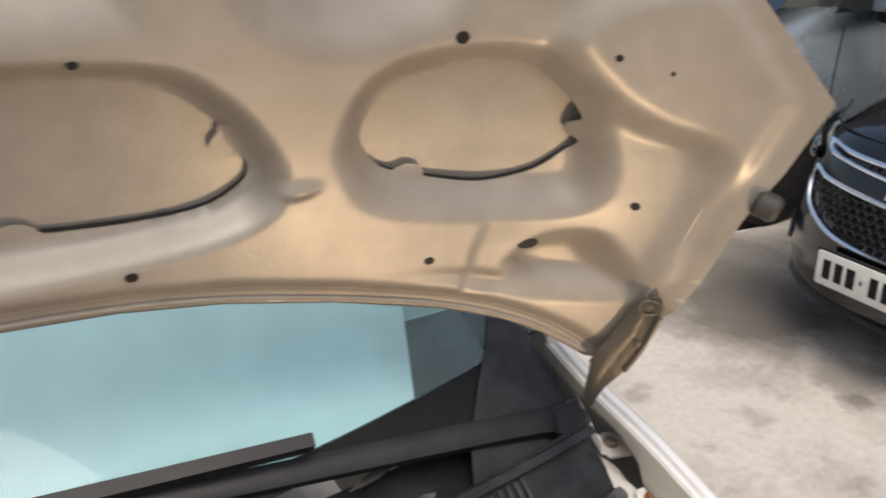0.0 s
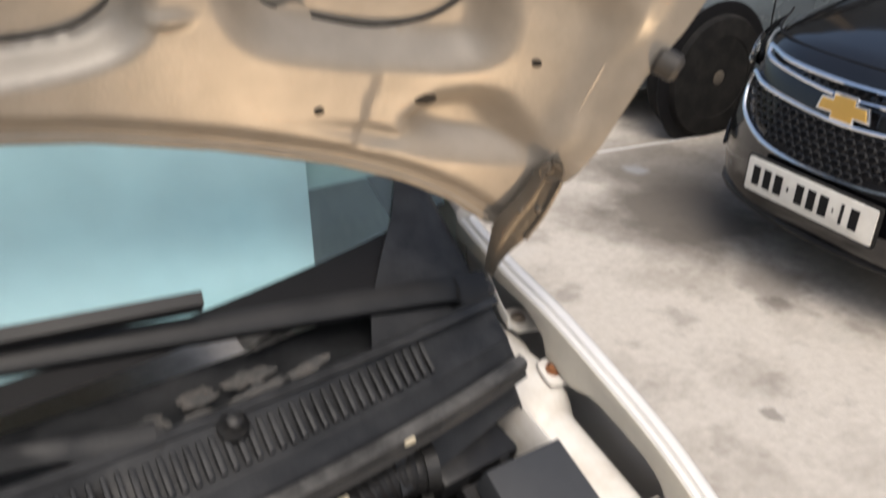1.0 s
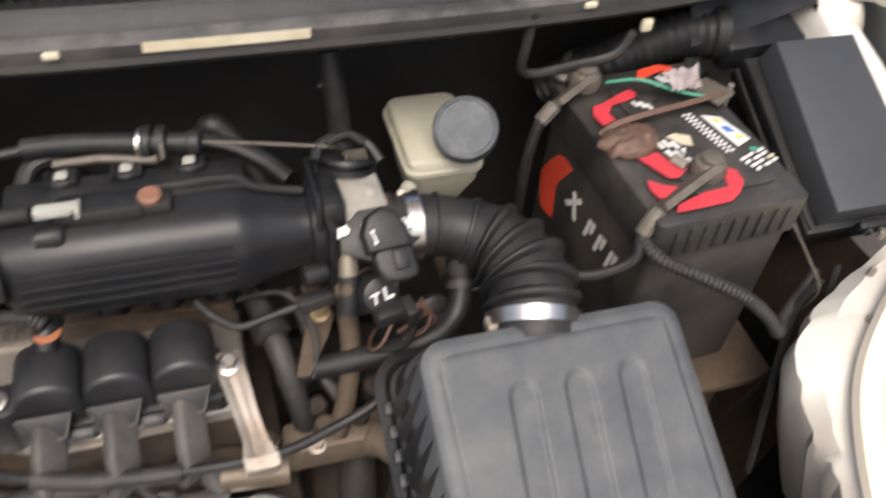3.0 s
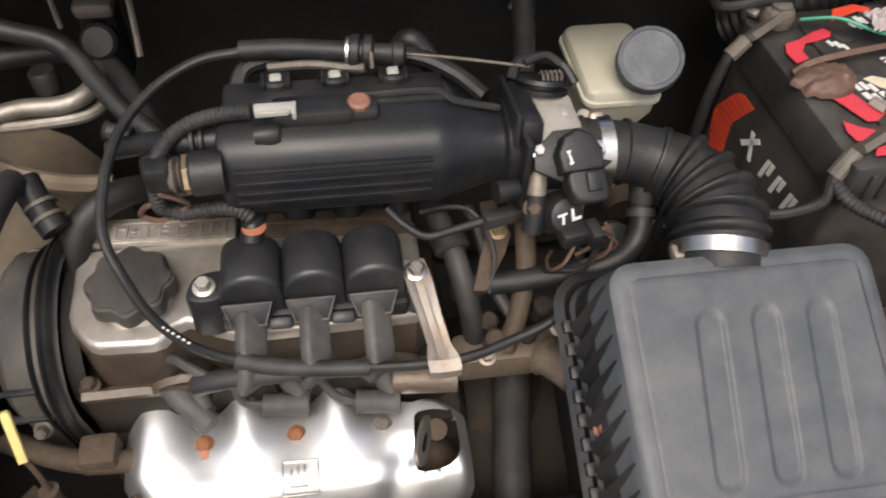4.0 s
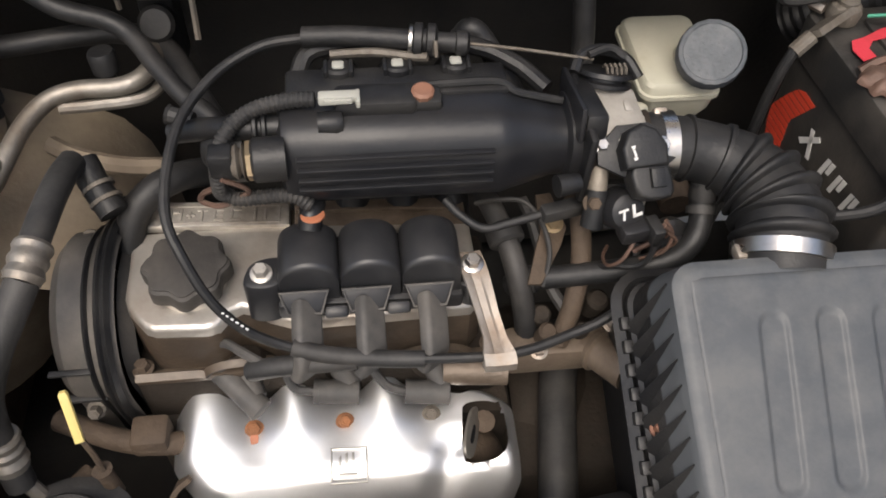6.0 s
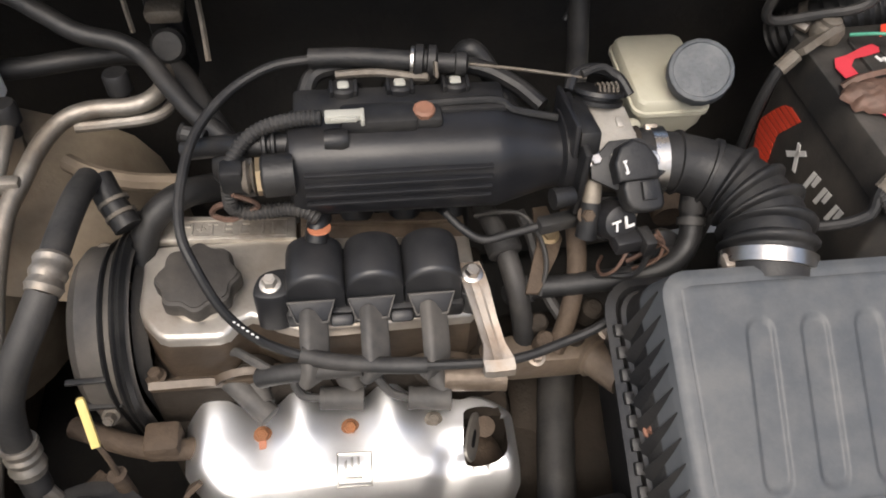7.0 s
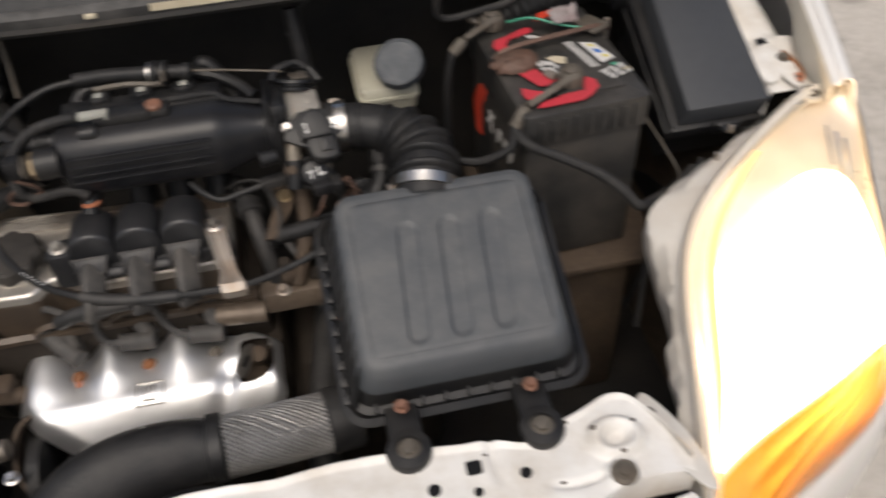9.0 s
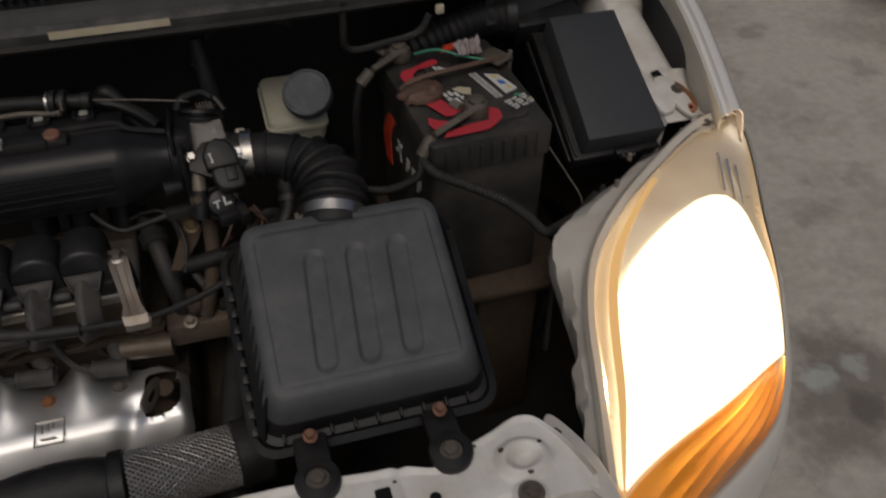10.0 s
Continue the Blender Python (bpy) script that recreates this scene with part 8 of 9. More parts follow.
for nm, lab, pts, r, m in (
        ("coolant_hose", "black coolant hose beside the throttle", [(0.022, 0.085, 0.70), (0.024, 0.070, 0.705), (0.028, 0.052, 0.705), (0.033, 0.034, 0.700), (0.038, 0.012, 0.688), (0.043, -0.002, 0.665), (0.048, -0.012, 0.63)], 0.0088, "dusty_rubber"),
        ("coolant_hose", "dusty coolant pipe under the throttle", [(0.088, 0.079, 0.71), (0.089, 0.052, 0.715), (0.088, 0.030, 0.706), (0.086, 0.012, 0.690), (0.078, -0.010, 0.668), (0.068, -0.024, 0.645)], 0.0078, "sludge"),
        ("vacuum_hose", "thin vacuum hose behind the coil", [(0.072, 0.028, 0.742), (0.055, 0.026, 0.740), (0.030, 0.022, 0.737), (0.010, 0.020, 0.735), (-0.005, 0.028, 0.740), (-0.016, 0.040, 0.745)], 0.0032, "rubber"),
        ("heater_hose", "black heater hose to the firewall", [(-0.372, 0.232, 0.820), (-0.345, 0.234, 0.818), (-0.318, 0.222, 0.808), (-0.290, 0.208, 0.797), (-0.258, 0.203, 0.789), (-0.239, 0.192, 0.781), (-0.222, 0.168, 0.773), (-0.201, 0.142, 0.764), (-0.178, 0.120, 0.757), (-0.16, 0.10, 0.74)], 0.0078, "rubber"),
        ("heater_hose", "second heater hose behind the first", [(-0.40, 0.230, 0.745), (-0.35, 0.235, 0.745), (-0.30, 0.245, 0.745), (-0.26, 0.246, 0.745), (-0.225, 0.225, 0.745), (-0.195, 0.17, 0.735), (-0.17, 0.13, 0.72)], 0.0092, "rubber"),
        ("coolant_hose", "grey rubber hose near the timing cover", [(-0.195, 0.125, 0.70), (-0.215, 0.110, 0.71), (-0.235, 0.095, 0.708), (-0.25, 0.08, 0.69), (-0.262, 0.05, 0.64)], 0.0115, "rubber"),
        ("coolant_hose", "black hose between engine and firewall", [(0.005, 0.150, 0.80), (0.012, 0.145, 0.812), (0.022, 0.140, 0.805), (0.040, 0.120, 0.78), (0.058, 0.10, 0.75)], 0.0085, "rubber"),
        ("vacuum_hose", "black hose up the firewall", [(0.108, 0.200, 0.83), (0.110, 0.190, 0.80), (0.112, 0.180, 0.77), (0.112, 0.165, 0.72)], 0.009, "rubber"),
        ("vacuum_hose", "thin pipe arching along the firewall", [(0.100, 0.195, 0.80), (0.120, 0.205, 0.83), (0.15, 0.205, 0.842), (0.185, 0.20, 0.842), (0.21, 0.195, 0.835)], 0.003, "plastic"),
        ("ground_lead", "dirty lead under the dipstick", [(-0.32, -0.02, 0.58), (-0.27, -0.045, 0.588), (-0.235, -0.050, 0.584), (-0.20, -0.04, 0.57)], 0.009, "sludge")):
    h = thing(nm, pts[len(pts) // 2], lab, "hose" if "hose" in nm else "cable")
    part("tube", tube(pts, r, 12), M[m], h)
    if r > 0.009 and nm != "ground_lead":
        d = Vector(pts[-2]) - Vector(pts[-1])
        part("clamp", lathe([(r, -0.003), (r + 0.0016, -0.003), (r + 0.0016, 0.003), (r, 0.003)], Vector(pts[-1]).lerp(Vector(pts[-2]), 0.4), d, 18), M["lead"], h)
bracket = thing("mounting_bracket", (0.065, 0.03, 0.69), "grimy steel bracket with brassy bolt", "bracket")
part("plate", prism([(-0.006, 0.032), (0.006, 0.032), (0.012, 0.002), (0.004, -0.012), (-0.018, -0.040), (-0.028, -0.038), (-0.016, -0.012), (-0.009, 0.002)], 0.003, plane_at((0.068, 0.040, 0.700), (1, 0.1, 0), (0, 0.9, 0.3)), 0.0008), M["sludge"], bracket)
hex_bolt("bolt", (0.0695, 0.045, 0.705), (0, -0.3, 0.9), 0.0055, 0.005, M["brass"], bracket)
plugc = thing("wire_connector", (0.068, 0.026, 0.742), "grey wire connector by the throttle", "connector")
part("shell", box((0.066, 0.0265, 0.742), (0.030, 0.011, 0.011), 0.002, Matrix.Rotation(radians(12), 4, "Z")), M["dusty_rubber"], plugc)
coll = thing("hose_joint", (0.0315, 0.040, 0.70), "grey quick hose joint", "hose joint")
part("ring", lathe([(0.0115, -0.008), (0.014, -0.006), (0.014, 0.006), (0.0115, 0.008)], (0.0315, 0.040, 0.7015), (-0.2, 0.85, 0.25), 18), M["dusty_rubber"], coll)
for lab, pts, r, m in (
        ("thin dusty wire beside the throttle", [(0.012, 0.064, 0.712), (0.028, 0.056, 0.724), (0.046, 0.050, 0.726), (0.058, 0.036, 0.716), (0.062, 0.018, 0.702), (0.056, 0.002, 0.684)], 0.0020, "dusty_rubber"),
        ("thin brown wire beside the throttle", [(0.112, -0.006, 0.744), (0.104, -0.012, 0.730), (0.098, -0.006, 0.716), (0.100, 0.010, 0.706), (0.108, 0.024, 0.700)], 0.0014, "clamp_brown"),
        ("grey taped harness under the throttle", [(0.050, 0.072, 0.705), (0.056, 0.054, 0.698), (0.060, 0.030, 0.688), (0.064, 0.010, 0.676), (0.074, -0.006, 0.664)], 0.0048, "dusty_rubber"),
        ("black wire over the gearbox", [(0.130, 0.020, 0.705), (0.124, 0.004, 0.690), (0.118, -0.014, 0.668), (0.122, -0.034, 0.640), (0.130, -0.06, 0.60)], 0.0034, "rubber")):
    w = thing("wire", pts[2], lab, "wire")
    part("sheath", tube(pts, r, 8), M[m], w)
egr = thing("vent_valve", (0.150, 0.010, 0.71), "dark round valve behind the hose", "valve")
part("body", lathe([(0.015, 0), (0.017, 0.004), (0.017, 0.012), (0.011, 0.016), (0.008, 0.022)], (0.148, 0.020, 0.712), (0.1, -0.8, 0.5), 22), M["plastic"], egr)
part("stem", tube([(0.146, 0.02, 0.71), (0.143, 0.03, 0.69), (0.14, 0.035, 0.65)], 0.008, 10), M["plastic"], egr)
for x, y, z, r, h, m in ((0.055, 0.000, 0.655, 0.008, 0.02, "block"), (0.058, -0.016, 0.655, 0.0075, 0.018, "sludge"), (0.086, -0.012, 0.650, 0.007, 0.015, "block"), (0.10, 0.006, 0.660, 0.009, 0.02, "block")):
    part("boss", lathe([(r, 0), (r, h), (r * 0.7, h + 0.003)], (x, y, z - 0.015), (0.1, -0.3, 1), 14), M[m], thermo)

# ---- left side: pipes, coolant tank, dipstick, filler ----
aircon = thing("air_conditioning_pipes", (-0.36, 0.05, 0.50), "bare aluminium air conditioning pipes", "pipes")
part("thin_pipe", tube([(-0.354, 0.170, 0.740), (-0.354, 0.145, 0.735), (-0.358, 0.112, 0.725), (-0.368, 0.080, 0.712), (-0.371, 0.052, 0.702), (-0.372, 0.015, 0.682), (-0.371, -0.018, 0.660), (-0.372, -0.05, 0.63), (-0.377, -0.074, 0.60), (-0.38, -0.10, 0.54)], 0.0058, 12), M["alu"], aircon)
part("thick_pipe", tube([(-0.233, 0.236, 0.745), (-0.232, 0.215, 0.745), (-0.240, 0.192, 0.744), (-0.258, 0.182, 0.742), (-0.290, 0.180, 0.742), (-0.312, 0.172, 0.739), (-0.328, 0.150, 0.733), (-0.338, 0.120, 0.726), (-0.347, 0.090, 0.718), (-0.351, 0.045, 0.70), (-0.352, 0.0, 0.675), (-0.352, -0.042, 0.648), (-0.360, -0.085, 0.605), (-0.37, -0.12, 0.54)], 0.0074, 12), M["alu"], aircon)
part("loop_pipe", tube([(-0.228, 0.222, 0.733), (-0.229, 0.196, 0.732), (-0.242, 0.180, 0.731), (-0.275, 0.174, 0.731), (-0.305, 0.172, 0.731)], 0.0050, 10), M["alu"], aircon)
part("clip", box((-0.353, 0.112, 0.728), (0.034, 0.012, 0.014), 0.004), M["alu"], aircon)
for x, y, z in ((-0.354, 0.173, 0.744), (-0.268, 0.196, 0.752)):
    v = part("service_port", lathe([(0.006, -0.012), (0.006, 0), (0.0105, 0.001), (0.0110, 0.016), (0.0095, 0.019)], (x, y, z - 0.006), (-0.05, 0.1, 1), 18), M["rubber"], aircon, "black service port cap")
frost = thing("coolant_hose", (-0.31, 0.0, 0.60), "thick grey air conditioning hose with crimped joint", "hose")
part("hose", tube([(-0.281, 0.100, 0.742), (-0.283, 0.080, 0.748), (-0.285, 0.055, 0.752), (-0.288, 0.028, 0.752), (-0.291, 0.004, 0.750)], 0.0100, 14), M["dusty_rubber"], frost)
part("crimp", tube([(-0.289, 0.016, 0.751), (-0.291, 0.002, 0.749), (-0.294, -0.010, 0.745)], lambda k: 0.0125 + 0.0009 * math.sin(k * 18), 16, 5), M["alu"], frost)
part("lower_hose", tube([(-0.293, -0.008, 0.746), (-0.303, -0.026, 0.732), (-0.316, -0.042, 0.712), (-0.328, -0.054, 0.684), (-0.333, -0.062, 0.655), (-0.333, -0.070, 0.625), (-0.330, -0.08, 0.60)], 0.0108, 14), M["dusty_rubber"], frost)
part("lower_crimp", tube([(-0.333, -0.064, 0.645), (-0.333, -0.068, 0.630), (-0.3325, -0.073, 0.615)], lambda k: 0.0130 + 0.0010 * math.sin(k * 18), 16, 5), M["alu"], frost)
part("tail", tube([(-0.332, -0.075, 0.61), (-0.322, -0.082, 0.59), (-0.312, -0.088, 0.57), (-0.305, -0.09, 0.53)], 0.006, 10), M["alu"], frost)
elbow = thing("pressure_switch", (-0.25, 0.07, 0.70), "black elbow fitting with metal rings", "fitting")
part("elbow", tube([(-0.277, 0.108, 0.735), (-0.268, 0.092, 0.724), (-0.256, 0.075, 0.712)], 0.011, 14), M["rubber"], elbow)
for k in (0.35, 0.6):
    p = Vector((-0.277, 0.108, 0.735)).lerp(Vector((-0.256, 0.075, 0.712)), k + 0.15)
    part("ring", lathe([(0.011, -0.0015), (0.0125, -0.0015), (0.0125, 0.0015), (0.011, 0.0015)], p, (0.55, -0.85, -0.6), 18), M["lead"], elbow)
tank = thing("coolant_tank", (-0.41, 0.19, 0.74), "white plastic coolant tank with faded label", "coolant tank")
TK = Matrix.Translation((-0.418, 0.195, 0.824)) @ Matrix.Rotation(radians(-6), 4, "Z")
bm = prism(round_rect(0.105, 0.064, 0.012, 5), 0.085, TK @ Matrix.Translation((0, 0, -0.085)), 0.007, None, 3)
prism(round_rect(0.111, 0.070, 0.013, 5), 0.004, TK @ Matrix.Translation((0, 0, -0.030)), 0.001, bm)
body = part("tank", bm, M["white_plastic"], tank)
part("outlet", lathe([(0.008, 0), (0.0095, 0.004), (0.0085, 0.014)], TK @ Vector((0.048, 0.012, -0.012)), (1, 0.2, 0.0), 14), M["plastic"], tank)
part("label", prism([(-0.05, -0.008), (-0.008, -0.008), (-0.008, 0.010), (-0.05, 0.010)], 0.0006, TK @ Matrix.Translation((0.0, 0.012, 0.0002))), M["print_white"], tank)
part("label", prism([(-0.05, 0.004), (-0.010, 0.004), (-0.010, 0.008), (-0.05, 0.008)], 0.0006, TK @ Matrix.Translation((0.0, 0.012, 0.0010))), M["orange"], tank)
for i in range(3):
    part("print_bar", prism([(0.004 + 0.006 * i, 0.010), (0.008 + 0.006 * i, 0.018), (0.0095 + 0.006 * i, 0.016), (0.0055 + 0.006 * i, 0.008)], 0.0006, TK @ Matrix.Translation((0, 0, 0.0003))), M["ink"], tank)
part("hose", tube([(-0.378, 0.143, 0.812), (-0.386, 0.134, 0.815), (-0.394, 0.126, 0.800), (-0.398, 0.118, 0.775), (-0.397, 0.112, 0.745), (-0.404, 0.108, 0.715), (-0.412, 0.10, 0.66)], 0.0085, 12), M["dusty_rubber"], tank)
part("nipple", lathe([(0.004, 0), (0.004, 0.016)], (-0.384, 0.140, 0.806), (1, -0.2, 0.0), 10), M["clamp_brown"], tank)
tower = thing("strut_tower", (-0.46, 0.14, 0.45), "dusty beige strut tower in the engine bay", "strut tower")
part("dome", lathe([(0.135, -0.25), (0.125, -0.05), (0.118, -0.015), (0.10, 0.0), (0.05, 0.004), (0.02, 0.006)], (-0.475, 0.165, 0.715), (0.15, -0.1, 1), 32), M["dusty_body"], tower)
part("panel", grid([[Vector((x, y, z)) for x, z in ((-0.43, 0.70), (-0.39, 0.684), (-0.35, 0.668), (-0.315, 0.657), (-0.29, 0.640), (-0.272, 0.61), (-0.26, 0.56), (-0.25, 0.42))] for y in (0.05, 0.12, 0.19, 0.26)]), M["dusty_body"], tower, "", 60)
part("weld_bar", tube([(-0.325, 0.175, 0.69), (-0.30, 0.160, 0.688), (-0.265, 0.150, 0.686), (-0.23, 0.148, 0.684)], 0.008, 8), M["dusty_body"], tower)
canister = thing("filter_canister", (-0.39, 0.088, 0.665), "dark blue-black round canister", "canister")
part("body", lathe([(0.022, -0.056), (0.027, -0.050), (0.027, -0.006), (0.023, 0.0), (0.009, 0.002)], (-0.389, 0.092, 0.722), (0.05, 0.1, 1), 26), M["purple"], canister)
part("band", lathe([(0.0272, -0.004), (0.0288, -0.003), (0.0288, 0.003), (0.0272, 0.004)], (-0.390, 0.089, 0.700), (0.05, 0.1, 1), 26), M["purple"], canister)
dip = thing("dipstick", (-0.29, -0.055, 0.60), "yellow oil dipstick handle in its tube", "dipstick")
part("handle", prism([(-0.0032, -0.020), (0.0032, -0.020), (0.0032, 0.018), (0.0020, 0.020), (-0.0020, 0.020), (-0.0032, 0.018)], 0.004, plane_at((-0.2815, -0.060, 0.658), (1, 0.25, 0), (-0.10, 0.55, 0.83)), 0.0012), M["yellow"], dip, "yellow plastic grip")
part("rod", tube([(-0.279, -0.069, 0.645), (-0.274, -0.074, 0.624), (-0.272, -0.078, 0.60)], 0.0022, 6), M["sludge"], dip)
part("tube", lathe([(0.006, 0), (0.006, 0.03), (0.0075, 0.031)], (-0.270, -0.080, 0.575), (-0.10, 0.1, 1), 12), M["sludge"], dip)
pump = thing("steering_fluid_reservoir", (-0.275, -0.12, 0.50), "round black fluid reservoir with flat cap", "reservoir")
part("cap", lathe([(0.034, 0), (0.0345, 0.010), (0.032, 0.014), (0.028, 0.015), (0.001, 0.0155)], (-0.295, -0.124, 0.590), (0.02, -0.1, 1), 32), M["dusty_rubber"], pump)
part("collar", lathe([(0.042, -0.07), (0.046, -0.01), (0.050, -0.004), (0.050, 0.001), (0.042, 0.003)], (-0.295, -0.122, 0.582), (0.02, -0.1, 1), 32), M["rubber"], pump)
part("fitting", lathe([(0.011, 0), (0.011, 0.014), (0.008, 0.016)], (-0.247, -0.112, 0.578), (1, 0.1, 0.1), 14), M["alu"], pump)
hex_bolt("bolt", (-0.225, -0.142, 0.575), (0.1, -0.2, 1), 0.005, 0.008, M["steel"], pump)
alt = thing("alternator_bracket", (-0.20, -0.10, 0.52), "dark pulley guard beside the heat shield", "bracket")
bm = bmesh.new()
sweep(bm, smooth_line([(-0.216, -0.072, 0.575), (-0.228, -0.080, 0.568), (-0.234, -0.095, 0.555), (-0.231, -0.12, 0.535), (-0.210, -0.14, 0.51), (-0.198, -0.15, 0.48)], 5), lambda i, k: [(-0.002, -0.014), (0.002, -0.014), (0.002, 0.014), (-0.002, 0.014)])
part("guard", bm, M["sludge"], alt)
part("pulley", lathe([(0.03, 0), (0.045, 0.004), (0.045, 0.016), (0.03, 0.02)], (-0.225, -0.11, 0.52), (1, 0, 0), 24), M["rubber"], alt)
low = thing("lower_bracket", (-0.31, -0.07, 0.55), "oily steel brackets low in the bay", "bracket")
part("arm", box((-0.318, -0.085, 0.565), (0.075, 0.014, 0.006), 0.002, Matrix.Rotation(radians(50), 4, "Z")), M["sludge"], low)
part("arm", box((-0.245, -0.045, 0.590), (0.028, 0.026, 0.022), 0.004), M["sludge"], low)
mount = thing("engine_mount", (-0.24, 0.27, 0.70), "dark engine stay and bracket at the firewall", "engine mount")
part("post", box((-0.232, 0.268, 0.752), (0.030, 0.03, 0.10), 0.005), M["rubber"], mount)
part("head", box((-0.229, 0.250, 0.787), (0.032, 0.026, 0.014), 0.005), M["lead"], mount)
part("cup", lathe([(0.014, 0), (0.015, 0.02), (0.012, 0.024)], (-0.229, 0.246, 0.755), (0, -0.8, 0.5), 16), M["rubber"], mount)
part("stay", tube([(-0.200, 0.24, 0.835), (-0.196, 0.225, 0.80), (-0.193, 0.20, 0.77)], 0.0026, 6), M["lead"], mount)
part("stay", tube([(-0.258, 0.245, 0.83), (-0.256, 0.235, 0.81), (-0.254, 0.23, 0.78)], 0.0024, 6), M["lead"], mount)

# ---- front intake snorkel ----
snork = thing("air_intake_snorkel", (-0.08, -0.18, 0.56), "black intake snorkel with grey braided hose", "air intake")
rows = []
cl = smooth_line([(-0.025, -0.176, 0.607), (-0.06, -0.178, 0.613), (-0.10, -0.186, 0.615), (-0.135, -0.202, 0.611), (-0.155, -0.228, 0.602), (-0.165, -0.255, 0.592)], 6)
bm = bmesh.new()
sweep(bm, cl, lambda i, k: [((0.027 + 0.020 * k) * math.copysign(abs(math.cos(t)) ** 0.8, math.cos(t)), (0.027 + 0.002 * k) * math.copysign(abs(math.sin(t)) ** 0.8, math.sin(t))) for t in [2 * math.pi * a / 24 for a in range(24)]], True)
part("elbow", bm, M["rubber"], snork, "", 40)
part("mouth", prism(round_rect(0.125, 0.040, 0.018, 5), 0.03, plane_at((-0.085, -0.213, 0.585), (1, -0.08, 0), (0, 0.35, 0.9)), 0.004), M["plastic"], snork)
# black sheet on the closed mouth paints in the dark of its opening
part("mouth_opening", prism(round_rect(0.108, 0.026, 0.012, 5), 0.002, plane_at((-0.085, -0.213, 0.585), (1, -0.08, 0), (0, 0.35, 0.9)) @ Matrix.Translation((0, 0, 0.030))), M["ink"], snork, "black sheet for the shade inside the intake")
part("collar", lathe([(0.028, 0), (0.032, 0.002), (0.032, 0.014), (0.028, 0.016)], (-0.034, -0.176, 0.608), (1, 0.05, -0.05), 26), M["rubber"], snork)
# woven sleeve: two sets of strands wound against each other over a dark core
h0, h1 = Vector((-0.020, -0.176, 0.607)), Vector((0.078, -0.162, 0.594))
hd = (h1 - h0).normalized()
hu = hd.orthogonal().normalized()
hv = hd.cross(hu)
hose = part("hose_core", sweep(bmesh.new(), [h0, h0.lerp(h1, 0.5), h1], lambda i, k: circle(0.0272, 32), False), M["dusty_rubber"], snork, "dark core under the braid")
bm = bmesh.new()
for turn in (1, -1):
    for j in range(38):
        strand = []
        for i in range(41):
            a = 2 * math.pi * (j / 38 + turn * 0.42 * i / 40)
            r = 0.0282 + 0.0006 * turn * math.cos(i * 2.1 + j * math.pi)
            strand.append(h0.lerp(h1, i / 40) + hu * (r * math.cos(a)) + hv * (r * math.sin(a)))
        sweep(bm, strand, lambda i, k: [(-0.0010, 0), (0, -0.0006), (0.0010, 0), (0, 0.0006)], False)
tagged(part("braid", bm, M["braid"], hose, "grey woven metal braid", 30), "grey woven metal braid", kind="stuff")
part("end_collar", lathe([(0.030, 0), (0.032, 0.002), (0.032, 0.03), (0.029, 0.032)], (0.074, -0.163, 0.595), (1, 0.15, -0.08), 26), M["rubber"], snork)
for x, y in ((-0.085, -0.150), (-0.078, -0.151), (-0.070, -0.153)):
    part("paint_mark", box((x, y - 0.012, 0.640), (0.006, 0.003, 0.0012), 0.0004), M["print_white"], snork)

# ---- parked cars ----
def shell(origin, facing, width, length, rows_spec, n_round, seg=56):
    """A car body shell: rows of (height, set back, set in) round a rounded plan."""
    f = Vector(facing).normalized()
    side = Vector((-f.y, f.x, 0))
    rows = []
    for z, back, inset in rows_spec:
        row = []
        for i in range(seg + 1):
            a = -math.pi / 2 + math.pi * i / seg
            s = (width / 2 - inset) * math.copysign(abs(math.sin(a)) ** (2 / n_round), math.sin(a))
            d = -back - (length - back) * (1 - max(0.0, math.cos(a)) ** (2 / n_round))
            drop = 0.06 * (abs(s) / (width / 2)) ** 3 if z > 0.66 else 0
            row.append(Vector(origin) + f * d + side * s + Vector((0, 0, z - drop)))
        rows.append(row)
    return grid(rows)


def wheel(parent, at, axle, r=0.30):
    a = Vector(axle).normalized()
    w = part("wheel", lathe([(r * 0.60, -0.09), (r * 0.62, 0.0), (r * 0.60, 0.082)], at, a, 28), M["ink"], parent)
    part("tyre", lathe([(r * 0.62, -0.09), (r * 0.95, -0.09), (r, -0.06), (r, 0.06), (r * 0.95, 0.09), (r * 0.66, 0.095), (r * 0.62, 0.08)], at, a, 40), M["tyre"], w)
    m = Matrix.Translation(Vector(at) + a * 0.078) @ axes(a)
    # spokes and rim take tyre black for the shade under the wheel arch
    for i in range(10):
        part("rim_spoke", prism([(-0.012, 0.03), (0.012, 0.03), (0.020, r * 0.64), (-0.020, r * 0.64)], 0.012, m @ Matrix.Rotation(2 * math.pi * i / 10, 4, "Z"), 0.003), M["tyre"], w)
    part("rim", lathe([(r * 0.60, 0.07), (r * 0.66, 0.072), (r * 0.66, 0.092), (r * 0.62, 0.092)], at, a, 40), M["tyre"], w)
    part("hub", lathe([(0.035, 0), (0.035, 0.016), (0.028, 0.02)], Vector(at) + a * 0.076, a, 18), M["lead"], w)
    return w


F = Vector((-0.993, 0.117, 0)).normalized()
S = Vector((-F.y, F.x, 0))  # to the parked car's own left
NOSE = Vector((2.40, 0.99, 0)) + F * 0.02


def bc(s, d, z):
    """Place on the black car: s towards the picture's right, d behind the nose."""
    return NOSE + S * s - F * d + Vector((0, 0, z))


